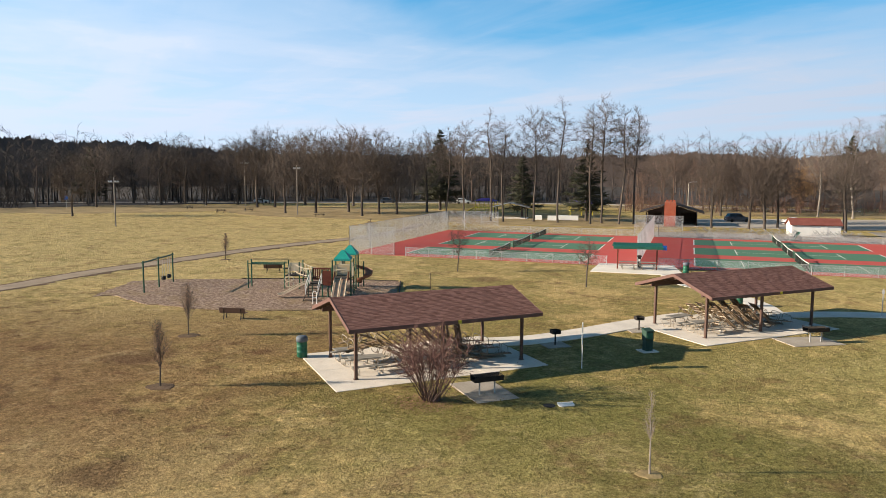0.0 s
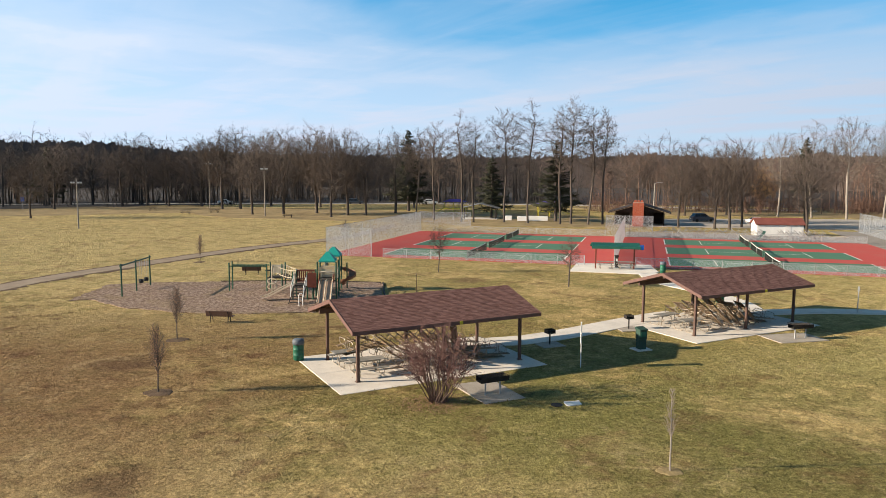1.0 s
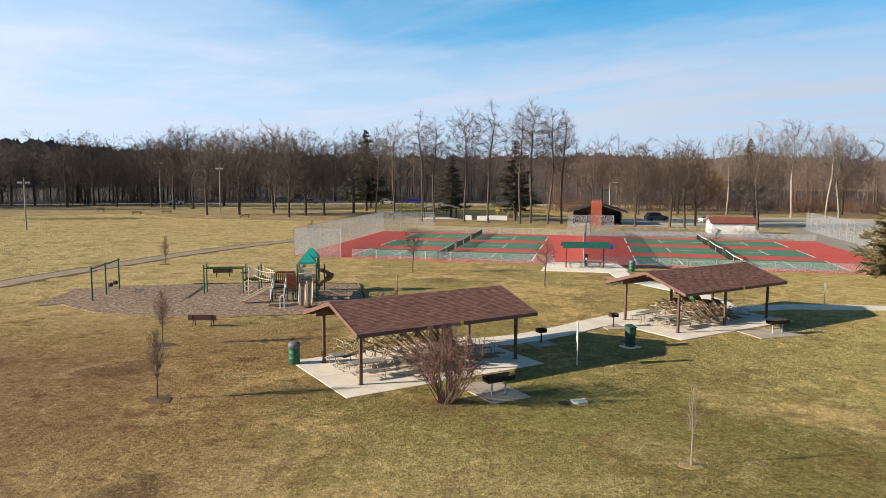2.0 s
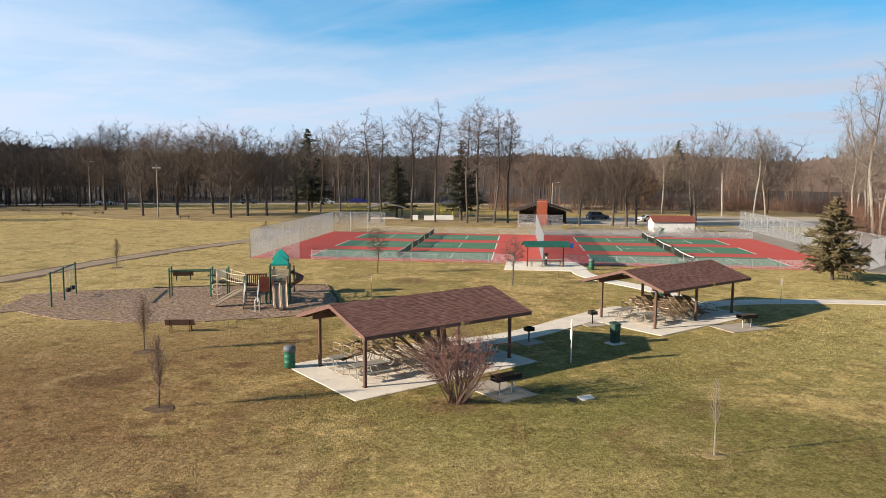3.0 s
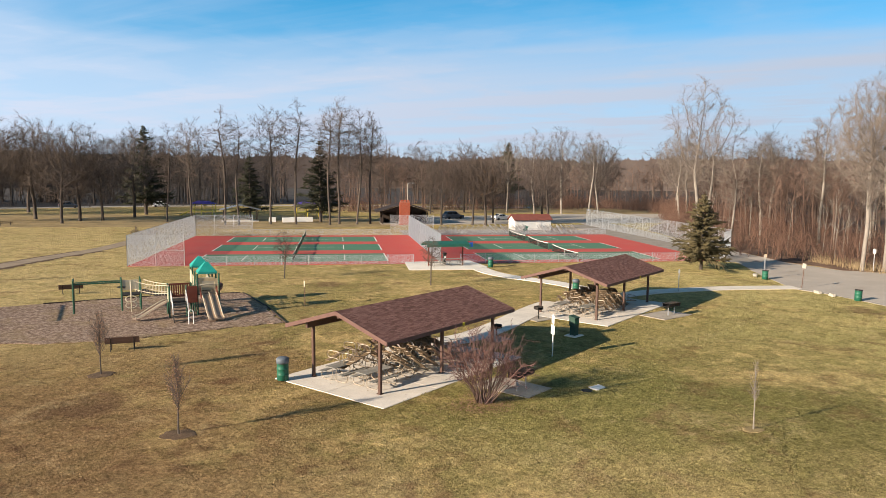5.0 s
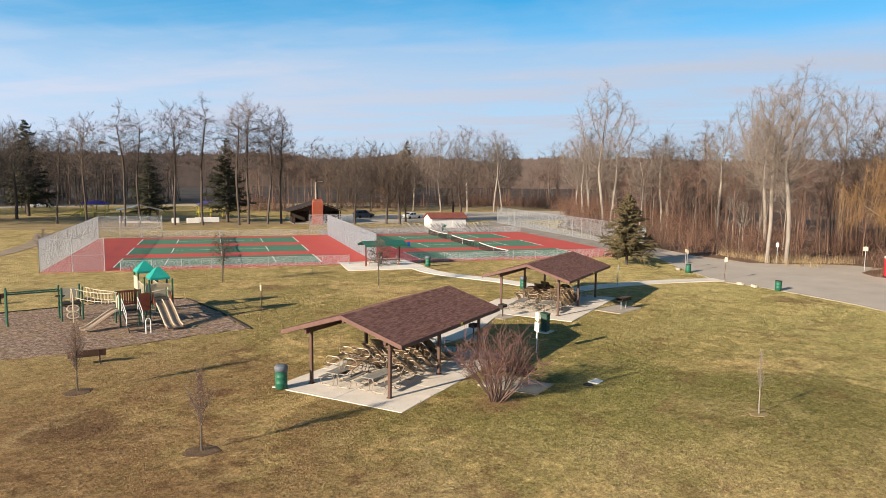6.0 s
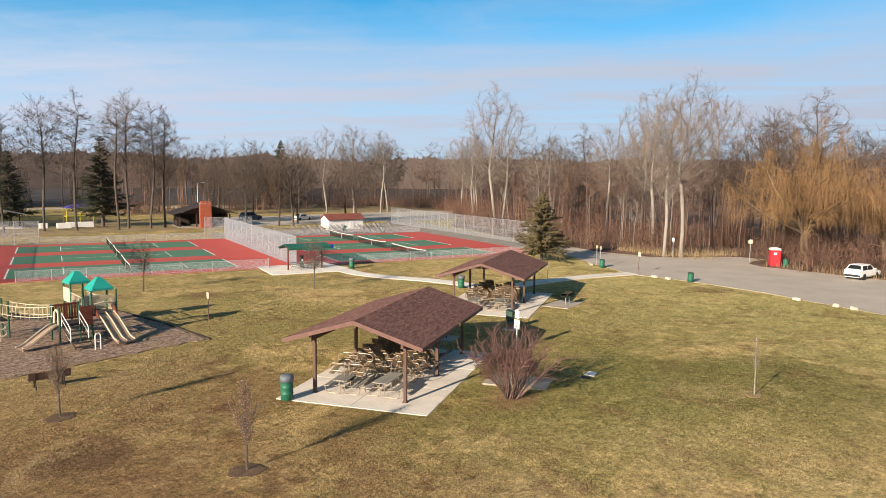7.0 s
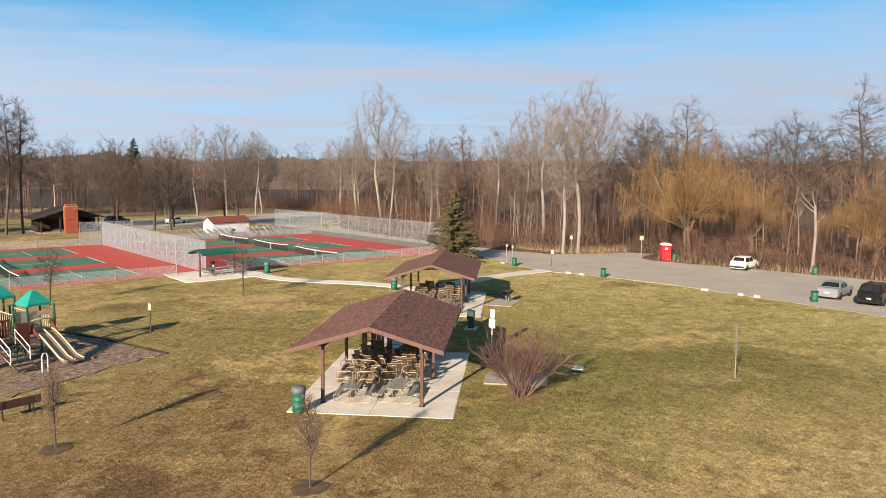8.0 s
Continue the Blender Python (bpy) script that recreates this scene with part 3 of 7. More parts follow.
path_plate("path", [(-92, 22), (-60, 38), (-43, 50), (-37, 58.5), (-35.3, 65), (-33.2, 71.2), (-30, 78.3), (-25.5, 88.6), (-20.9, 96.8), (-15.2, 105), (-11.5, 112.5), (-8, 123), (-6, 138)], 2.5, 0.02, "path", "worn grey-brown asphalt footpath across the grass")
path_plate("path", [(4.6, 41.3), (7.4, 42.1), (10.4, 43.9), (13.6, 46.3), (17.2, 48.9), (19.5, 50.2)], 2.1, 0.03, "concrete", "pale concrete footpath between the two picnic shelters")
path_plate("path", [(24.0, 72.0), (23.3, 68.0), (23.6, 64.6), (24.7, 61.5), (25.6, 58.5), (26.0, 54.5), (25.6, 51.5)], 1.9, 0.03, "pale_concrete", "pale concrete footpath from the courts to the shelter")
path_plate("path", [(25.5, 50.6), (30.0, 51.2), (34.5, 50.9), (39.0, 50.1), (43.5, 48.6), (45.2, 48.0)], 1.9, 0.026, "concrete", "pale concrete footpath leading to the car park")

rp = random.Random(17)
lo, hi = ribbon([(-92, 22), (-60, 38), (-43, 50), (-37, 58.5), (-35.3, 65), (-33.2, 71.2), (-30, 78.3), (-25.5, 88.6), (-20.9, 96.8), (-15.2, 105)], 3.5, 9)
worn = [(x + rp.uniform(-0.5, 0.7), y - rp.uniform(-0.5, 0.5)) for x, y in lo] + [(x + rp.uniform(-0.1, 0.1), y + rp.uniform(-0.1, 0.1)) for x, y in hi[::-1]]
s = Shape()
for i in range(len(lo) - 1):
    k = len(worn) - 1 - i
    s.add([(x, y, 0.006) for x, y in (worn[i], worn[i + 1], worn[k - 1], worn[k])], [(0, 1, 2, 3)])
structure("path_verge", s, "soil", "dark bare soil worn along the edge of the footpath", "bare soil")

lot_edge = [(24, -20), (30.5, 3), (35.2, 15.2), (38.2, 22.2), (40.6, 28.6), (42.4, 33.0), (43.7, 39.3), (44.4, 44.3), (44.2, 47.4), (46.2, 50.6), (50.0, 56.6), (55.4, 64.0), (59.5, 74.0), (63.6, 86.0), (69, 100), (75, 116), (80, 129),
            (86, 126), (80, 110), (74, 96), (68.5, 82), (64.8, 71), (61.4, 62), (60.8, 54.6), (64.0, 51.0), (69.5, 46.4), (69.5, 43.0), (63.6, 42.6), (62.0, 40.8), (61.2, 36.0), (60.4, 30.6), (59.4, 24.4), (58.0, 15.6), (53, 0), (47, -20)]
structure("road", Shape().prism(rough_edge(lot_edge, 2.0, 0.10, 3), -0.1, lambda x, y: gz(x, y) + 0.002), "asphalt", "sun-bleached grey asphalt car park and drive", "car park")
structure("road", Shape().prism(rough_edge([(43, 136), (58, 133), (80, 129.5), (112, 120), (135, 128), (128, 152), (95, 160), (60, 160), (43, 156)], 3.0, 0.2, 4), -0.1, 0.03), "asphalt", "grey asphalt parking area beyond the tennis courts", "car park")
path_plate("road", [(-260, 150), (-190, 184), (-128, 214), (-70, 226), (0, 232), (48, 226), (110, 196)], 7.0, 0.03, "asphalt", "distant grey road along the wood", "road")

# Leaf litter sheets whose brown also carries the shade under the trees.
structure("wood_floor", Shape().prism(rough_edge([(-124, 166), (-90, 160), (-60, 176), (-44, 158), (-20, 150), (2, 142), (14, 150), (8, 176), (-10, 190), (-40, 200), (-66, 208), (-110, 206)], 3.0, 1.0, 12), -0.1, 0.012), "field_litter", "brown fallen leaves under field trees, tree shade in the colour", "leaf litter")
structure("wood_floor", Shape().prism(rough_edge([(1, 139), (20, 136), (41, 131), (42, 150), (38, 172), (10, 176)], 3.0, 1.0, 13), -0.1, 0.010), "field_litter", "brown fallen leaves under the tall row, tree shade in the colour", "leaf litter")
mulch_edge = [(-27.0, 55.0), (-25.5, 55.6), (-21.5, 52.2), (-16.5, 50.4), (-12, 49.9), (-8, 50.4), (-4.9, 50.9), (-2.6, 51.0), (-2.5, 57), (-3.0, 64.4), (-10, 65.4), (-18, 65.0), (-24, 64.4), (-27.5, 63.0)]
structure("playground_floor", Shape().prism(rough_edge(mulch_edge, 0.5, 0.16, 5), -0.1, 0.035), "mulch", "brown wood-chip mulch bed under the playground", "mulch bed")
mb = thing("timber_edging", "weathered dark timber edging of the mulch bed", "edging")
for a, b in (((-2.4, 50.8), (-2.35, 57.4)), ((-2.35, 57.6), (-2.9, 64.6)), ((-3.1, 64.7), (-10, 65.6)), ((-10.2, 65.6), (-18, 65.2))):
    d = Vector((b[0] - a[0], b[1] - a[1], 0))
    part("timber", Shape().box(((a[0] + b[0]) / 2, (a[1] + b[1]) / 2, 0.025), (d.length, 0.12, 0.10), Matrix.Rotation(math.atan2(d.y, d.x), 4, "Z"), 0.02), "dark_wood", mb)

# ---- tennis courts: their own axes, a along the courts, d away from the shelters ----
CO, CA = Vector((-4.45, 87.4, 0)), radians(-17.15)
CL, CW, CP, CB = 22.3, 8.24, 12.28, 34.12
court = Matrix.Translation(CO) @ Matrix.Rotation(CA, 4, "Z")


def cxy(a, d, z=0.0):
    return court @ Vector((a, d, z))


def court_plate(name, a0, d0, a1, d1, z0, z1, material, label, category):
    return structure(name, Shape().prism([cxy(a0, d0)[:2], cxy(a1, d0)[:2], cxy(a1, d1)[:2], cxy(a0, d1)[:2]], z0, z1), material, label, category)


A0, A1, D0, D1 = -6.4, CB + CL + 6.6, -2.6, 35.6
court_plate("court_surface", A0, D0, A1, D1, -0.1, 0.020, "court_red", "brick-red acrylic surround of the tennis courts", "court")
court_plate("gravel_strip", A1 + 0.05, -4.0, A1 + 5.0, 60, -0.1, 0.014, "gravel", "pale grey gravel strip beside the courts", "gravel")
court_plate("gravel_strip", 27.5, D1 + 0.1, A1 + 0.02, D1 + 11.0, -0.1, 0.012, "gravel", "pale grey gravel yard behind the courts", "gravel")


def tennis_court(a, d):
    t = thing("tennis_court", "green acrylic tennis court with white lines", "tennis court", court @ pose(a, d, 0), "courts side by side")
    part("playing_surface", Shape().prism([(0, 0), (CL, 0), (CL, CW), (0, CW)], 0.0, 0.026), "court_green", t)
    for x in (0.06, CL - 0.06):
        part("base_line", Shape().box((x, CW / 2, 0.029), (0.16, CW, 0.006)), "white_line", t)
    for x in (CL / 2 - 6.0, CL / 2 + 6.0):
        part("service_line", Shape().box((x, CW / 2, 0.029), (0.10, CW - 2.2, 0.006)), "white_line", t)
    part("centre_line", Shape().box((CL / 2, CW / 2, 0.029), (11.9, 0.06, 0.006)), "white_line", t)
    return t


def tennis_net(a, d):
    t = thing("tennis_net", "black tennis net with white headband on green posts", "net", court @ pose(a, d, 0), "tennis nets")
    L = 10.4
    s = Shape()
    sag = lambda y: 0.96 - 0.12 * (1 - abs(2 * y / L - 1) ** 2)
    for i in range(int(L / 0.10) + 1):
        y = min(i * 0.10, L)
        s.box((0, y, sag(y) / 2 + 0.03), (0.014, 0.024, sag(y) - 0.06))
    for j in range(1, 9):
        s.tube([(0, y, sag(y) * j / 9) for y in np.linspace(0, L, 9)], 0.012, 3, False)
    part("netting", s, "net", t)
    b = Shape()
    ys = list(np.linspace(0, L, 13))
    for y0, y1 in zip(ys, ys[1:]):
        z0, z1 = sag(y0), sag(y1)
        b.add([(x, y, z + h) for x in (-0.02, 0.02) for y, z in ((y0, z0), (y1, z1)) for h in (-0.045, 0.035)], [(0, 1, 3, 2), (4, 6, 7, 5), (1, 5, 7, 3), (0, 2, 6, 4)])
    part("headband", b, "white_line", t, "white canvas headband")
    part("centre_strap", Shape().box((0, L / 2, 0.42), (0.03, 0.06, 0.84)), "white_line", t)
    for y in (-0.05, L + 0.05):
        part("post", Shape().lathe([(0.05, 0), (0.05, 1.05), (0.035, 1.09)], 10, (0, y, 0)), "play_green", t)
    return t


for blk in range(2):
    for k in range(3):
        tennis_court(blk * CB, k * CP)
        tennis_net(blk * CB + CL / 2, k * CP - 1.1)


def chain_fence(p0, p1, h, label, step=3.0, pitch=0.13, wire=0.016):
    """A chain-link fence from p0 to p1 in the courts' axes."""
    w0, w1 = cxy(*p0), cxy(*p1)
    d = w1 - w0
    L = d.length
    t = thing("chain_link_fence", label, "fence", Matrix.Translation(w0) @ Matrix.Rotation(math.atan2(d.y, d.x), 4, "Z"))
    n = max(1, round(L / step))
    pm = Shape().lathe([(0.035, 0), (0.035, h + 0.03), (0.05, h + 0.04), (0.0, h + 0.10)], 8).data("post", "galv")
    for i in range(n + 1):
        part("post", pm, "galv", t, at=pose(L * i / n, 0, 0))
    part("top_rail", Shape().tube([(0, 0, h), (L, 0, h)], 0.025, 6), "galv", t)
    if h > 2:
        part("mid_rail", Shape().tube([(0, 0, h / 2), (L, 0, h / 2)], 0.02, 6), "galv", t)
    s = Shape()
    k = int((L + h) / pitch)
    for sign in (1, -1):
        for i in range(k):
            x0 = i * pitch - (h if sign > 0 else 0)
            xa, xb = x0, x0 + h * sign if sign > 0 else x0 - h
            za, zb = 0.03, h
            # cut to the fence's ends
            lo, hi = 0.0, L
            pts = [(xa, za), (xb, zb)]
            def cut(x):
                return za + (zb - za) * (x - xa) / (xb - xa)
            q = []
            for x, z in pts:
                if x < lo:
                    x, z = lo, cut(lo)
                elif x > hi:
                    x, z = hi, cut(hi)
                q.append((x, z))
            if abs(q[0][0] - q[1][0]) < 0.02:
                continue
            s.tube([(q[0][0], 0.004 * sign, q[0][1]), (q[1][0], 0.004 * sign, q[1][1])], wire / 2, 3, False)
    part("chain_link", s, "wire", t, "galvanised diamond wire mesh")
    return t


TALL = 3.4
chain_fence((A0, D0), (A0, D1), TALL, "tall galvanised chain-link fence beside the courts")
chain_fence((A0, D0), (A0 + 6.0, D0), TALL, "tall galvanised chain-link end panel of the court fence")
chain_fence((A0, D1), (A0 + 9.0, D1), TALL, "tall galvanised chain-link corner panel behind the court")
chain_fence((A0 + 7.5, D0), (25.0, D0), 1.05, "low galvanised chain-link fence along the courts")
chain_fence((30.5, D0), (A1, D0), 1.05, "low galvanised chain-link fence along the courts")
chain_fence((A0 + 9.0, D1), (25.2, D1), 1.05, "low galvanised chain-link fence behind the courts")
chain_fence((32.5, D1), (A1, D1), 1.05, "low galvanised chain-link fence behind the courts")
chain_fence((28.2, D0 + 0.3), (28.2, D1 - 0.3), TALL, "tall galvanised chain-link fence dividing the courts", 3.0, 0.105, 0.020)
chain_fence((25.2, D1), (32.5, D1), TALL, "tall galvanised chain-link panel between the courts", 3.6)
chain_fence((A1 + 4.6, 3), (A1 + 4.6, 58), TALL, "tall galvanised chain-link fence beside the gravel strip", 3.0, 0.16)
chain_fence((A1 + 4.6, 3), (A1 + 1.0, -1.5), TALL, "tall galvanised chain-link corner panel beside the gravel strip")


# ---- picnic tables, stacked for the winter ----
def picnic_table(name, label, planks, tube, m, group):
    t = thing(name, label, "picnic table", m, group)
    pm = Shape().box((0, 0, 0), (1.85, 0.135, 0.04), None, 0.008).data("plank", planks)
    for i in range(5):
        part("tabletop_plank", pm, planks, t, at=pose(0, (i - 2) * 0.146, 0.74))
    for sgn in (-1, 1):
        for i in range(2):
            part("bench_plank", pm, planks, t, at=pose(0, sgn * (0.62 + i * 0.146), 0.44))
    for x in (-0.62, 0.62):
        for sgn in (-1, 1):
            side = [(0.36, 0.71), (0.14, 0.70), (0.13, 0.58), (0.22, 0.44), (0.34, 0.40), (0.74, 0.41), (0.86, 0.38), (0.90, 0.28), (0.86, 0.12), (0.76, 0.03), (0.60, 0.02), (0.20, 0.02), (0.11, 0.08), (0.10, 0.30), (0.14, 0.52)]
            part("tube_leg", Shape().tube([(x, sgn * y, z) for y, z in side], 0.021, 6), tube, t)
    for sgn in (-1, 1):
        part("cross_brace", Shape().tube([(sgn * 0.60, 0, 0.40), (sgn * 0.12, 0, 0.70)], 0.016, 5), tube, t)
    return t


# ---- the two picnic shelters ----
def picnic_shelter(m, label, bark=""):
    t = thing("picnic_shelter", label, "picnic shelter", m, "picnic shelters")
    RU, RV, EZ, RZ = 5.33, 3.32, 2.83, 3.83       # half length, half width, eave and ridge
    slope = math.atan2(RZ - EZ, RV)
    run = math.hypot(RV, RZ - EZ)
    for v in (-2.3, 2.3):
        for u in (-4.7, 0.0, 4.7):
            p = part("post", Shape().box((u, v, 1.43), (0.15, 0.15, 2.62), None, 0.012), "brown_paint", t)
            part("base_plate", Shape().box((u, v, 0.135), (0.26, 0.26, 0.02), None, 0.004), "brown_paint", p)
        part("beam", Shape().box((0, v, 2.86), (10.3, 0.14, 0.30), None, 0.01), "brown_paint", t)
    part("tie_beam", Shape().box((0, 0, 2.86), (0.12, 4.46, 0.20), None, 0.01), "brown_paint", t)
    part("ridge_beam", Shape().box((0, 0, RZ - 0.22), (10.4, 0.12, 0.24), None, 0.01), "brown_paint", t)
    pitch = (RZ - EZ) / RV
    for sgn, RV in ((-1, 3.32), (1, 3.64)):
        EZ = RZ - pitch * RV
        run = math.hypot(RV, RZ - EZ)
        tilt = Matrix.Rotation(sgn * -slope, 4, "X")
        mid = Vector((0, sgn * RV / 2, (EZ + RZ) / 2))
        part("roof_deck", Shape().box(mid + Vector((0, 0, -0.03)), (RU * 2 - 0.06, run - 0.02, 0.07), tilt), "wood_under", t)
        n = 24
        step = run / n
        mesh = Shape().box((0, 0, 0), (RU * 2 + 0.04, step * 1.10, 0.022), Matrix.Rotation(sgn * 0.055, 4, "X")).data("shingle_course", "shingle")
        for i in range(n):
            f = (i + 0.5) / n
            c = Vector((0, sgn * RV * (1 - f), EZ + (RZ - EZ) * f)) + tilt @ Vector((0, 0, 0.026))
            part("shingle_course", mesh, "shingle", t, at=Matrix.Translation(c) @ tilt)
        part("eave_fascia", Shape().box((0, sgn * (RV + 0.015), EZ - 0.06), (RU * 2 + 0.06, 0.035, 0.19), None, 0.005), "fascia", t)
        for u in (-RU - 0.02, RU + 0.02):
            part("barge_board", Shape().box((u, sgn * RV / 2, (EZ + RZ) / 2 - 0.05), (0.04, run, 0.20), tilt, 0.005), "fascia", t)
        for i in range(9):
            u = -4.9 + i * 1.225
            part("rafter", Shape().box((u, sgn * RV / 2, (EZ + RZ) / 2 - 0.13), (0.05, run - 0.12, 0.13), tilt), "wood_under", t)
    part("ridge_cap", Shape().add([(x, y, z) for x in (-RU - 0.03, RU + 0.03) for y, z in ((-0.16, RZ - 0.005), (0, RZ + 0.05), (0.16, RZ - 0.005))], [(0, 1, 4, 3), (1, 2, 5, 4), (0, 2, 1), (3, 4, 5), (0, 3, 5, 2)]), "shingle", t)
    part("eave_lamp", Shape().box((0.45, -3.37, 2.78), (0.18, 0.07, 0.17), None, 0.02), "yellow", t, "small yellow notice box on the eave")
    return t


def shelter_slab(m, label):
    t = thing("concrete_slab", label, "slab", m, "shelter slabs")
    part("slab_bed", Shape().box((-0.32, -0.15, 0.0), (11.5, 7.3, 0.16)), "concrete", t)
    for i in range(3):
        for j in range(2):
            part("concrete_panel", Shape().box((-6.15 + 3.88 * (i + 0.5), -3.86 + 3.72 * (j + 0.5), 0.06), (3.868, 3.708, 0.13), None, 0.012), "concrete", t)
    return t


S1, S2 = pose(1.06, 37.34, -0.11, 0, 0, 26.5), pose(21.3, 47.25, -0.11, 0, 0, 26.5)
for m, where in ((S1, "beside a shrub"), (S2, "near the courts")):
    shelter_slab(m, "stained pale concrete slab under a shelter " + where)
    picnic_shelter(m, "open picnic shelter with brown shingle gable roof, " + where)

first = picnic_table("picnic_table", "weathered plank picnic table on bent steel tube, standing", "plank_grey", "tube", S1 @ pose(-3.95, 0.95, 0.125, 0, 0, 2), "tables under the near shelter")
rng = random.Random(11)
copy_thing(first, S1 @ pose(-3.75, -1.05, 0.125, 0, 0, -3))
leant = picnic_table("picnic_table", "weathered brown picnic table tipped up on end against others", "plank", "tube", S1 @ pose(-3.05, 0.95, 0.62, 0, 22, 3), "tables under the near shelter")
turned = picnic_table("picnic_table", "picnic table laid upside down with tube legs up", "plank", "tube", S1 @ pose(-3.55, 0.95, 1.62, 180, -10, 4), "tables under the near shelter")


def rest(tip_up):
    """The height at which a table tipped up by that angle stands with its low end on the slab."""
    a = radians(tip_up)
    return 0.125 - min(z * math.cos(a) - x * math.sin(a) for x, z in ((0.62, 0.0), (0.925, 0.72), (0.925, 0.42)))


for v, steep in ((-1.02, 0), (0.98, 4)):
    for i in range(5):
        a = 31 + steep + i * 2.2 + rng.uniform(-4, 4)
        copy_thing(leant, S1 @ pose(-2.35 + i * 0.86 + rng.uniform(-0.06, 0.06), v + rng.uniform(-0.10, 0.10), rest(a) + 0.01, rng.uniform(-4, 4), a, rng.uniform(-7, 7)))
    copy_thing(turned, S1 @ pose(2.35 + 0.04 * steep, v + 0.05, 1.08, 180 + rng.uniform(-4, 4), 14, rng.uniform(-8, 8)))
    copy_thing(turned, S1 @ pose(3.45 - 0.04 * steep, v - 0.06, 0.90, 180 + rng.uniform(-3, 3), 3, rng.uniform(-8, 8)))
tagged(copy_thing(leant, S1 @ pose(1.75, 1.05, rest(80) + 0.01, 2, 80, 6)), "weathered brown picnic table standing on end")
tagged(copy_thing(first, S2 @ pose(-3.9, 0.9, 0.125, 0, 0, 4)), "", "", "tables under the far shelter")
tagged(copy_thing(first, S2 @ pose(-3.7, -1.1, 0.125, 0, 0, -2)), "", "", "tables under the far shelter")
for v in (-1.05, 0.95):
    for i in range(5):
        a = 34 + i * 1.6 + rng.uniform(-4, 4)
        tagged(copy_thing(leant, S2 @ pose(-2.6 + i * 0.88 + rng.uniform(-0.05, 0.05), v + rng.uniform(-0.1, 0.1), rest(a) + 0.01, rng.uniform(-5, 5), a, rng.uniform(-8, 8))), "", "", "tables under the far shelter")
    tagged(copy_thing(turned, S2 @ pose(2.7, v, 0.96, 180 + rng.uniform(-4, 4), 8, rng.uniform(-8, 8))), "", "", "tables under the far shelter")


# ---- bins, grills, signs, benches ----
def trash_bin(x, y, label, lid=False, z=0.0):
    t = thing("trash_bin", label, "trash bin", place(x, y, 0, z), "green bins")
    part("drum", Shape().lathe([(0.27, 0), (0.29, 0.02), (0.29, 0.27), (0.305, 0.29), (0.29, 0.31), (0.29, 0.57), (0.305, 0.59), (0.29, 0.61), (0.29, 0.86), (0.305, 0.88), (0.27, 0.885)], 18), "bin_green", t, "", True)
    if lid:
        part("lid", Shape().lathe([(0.315, 0.86), (0.32, 0.98), (0.315, 1.08), (0.27, 1.14), (0.12, 1.17)], 18), "bin_lid", t, "grey-blue plastic dome lid", True)
    else:
        part("rim", Shape().lathe([(0.30, 0.88), (0.315, 0.90), (0.30, 0.93), (0.26, 0.93), (0.255, 0.885)], 18), "plastic", t, "black liner folded over the rim")
    return t


trash_bin(-5.75, 37.3, "green steel trash drum with grey lid on the slab edge", True, 0.025)
trash_bin(24.2, 53.9, "green steel trash drum with grey lid behind the shelter", True)
trash_bin(25.5, 71.6, "green steel trash drum by the courts", True)
trash_bin(46.9, 52.9, "green steel trash drum by the drive entrance")
trash_bin(43.8, 40.9, "green steel trash drum at the grass edge of the lot")
trash_bin(39.7, 20.7, "green steel trash drum beside the parked cars")
trash_bin(63.9, 38.6, "green steel trash drum beside the portable toilet")
trash_bin(59.0, 22.2, "faded green trash drum at the wood edge")


def trough_grill(x, y, turn, pad):
    t = thing("park_grill", "long black iron charcoal grill on two posts", "grill", place(x, y, turn), "large grills")
    s = Shape()
    s.add([(u, v, z) for u in (-0.72, 0.72) for v, z in ((-0.30, 0.92), (-0.26, 0.68), (0.26, 0.68), (0.30, 0.92), (0.27, 0.92), (0.24, 0.71), (-0.24, 0.71), (-0.27, 0.92))],
          [(0, 1, 9, 8), (1, 2, 10, 9), (2, 3, 11, 10), (3, 4, 12, 11), (4, 5, 13, 12), (5, 6, 14, 13), (6, 7, 15, 14), (7, 0, 8, 15), (0, 7, 6, 1), (1, 6, 5, 2), (2, 5, 4, 3), (8, 9, 14, 15), (9, 10, 13, 14), (10, 11, 12, 13)])
    part("firebox", s, "black_iron", t)
    gr = Shape()
    for i in range(18):
        gr.box((-0.68 + i * 0.08, 0, 0.93), (0.02, 0.56, 0.016))
    part("grate", gr, "black_iron", t)
    part("rack_handle", Shape().tube([(-0.70, -0.28, 0.93), (-0.76, -0.28, 1.02), (-0.76, 0.28, 1.02), (-0.70, 0.28, 0.93)], 0.012, 5), "black_iron", t)
    for u in (-0.38, 0.38):
        part("post", Shape().tube([(u, 0, 0), (u, 0, 0.70)], 0.04, 8), "galv", t)
    p = thing("grill_pad", "pale concrete pad under the long grill", "slab", place(x, y, turn))
    part("pad_slab", Shape().box((pad[0], pad[1], -0.032), (pad[2], pad[3], 0.10), None, 0.012), "old_concrete", p)


trough_grill(4.25, 30.95, 24, (0.1, 0.55, 2.1, 3.2))
trough_grill(24.5, 42.4, 12, (-0.3, 0.25, 3.4, 2.2))


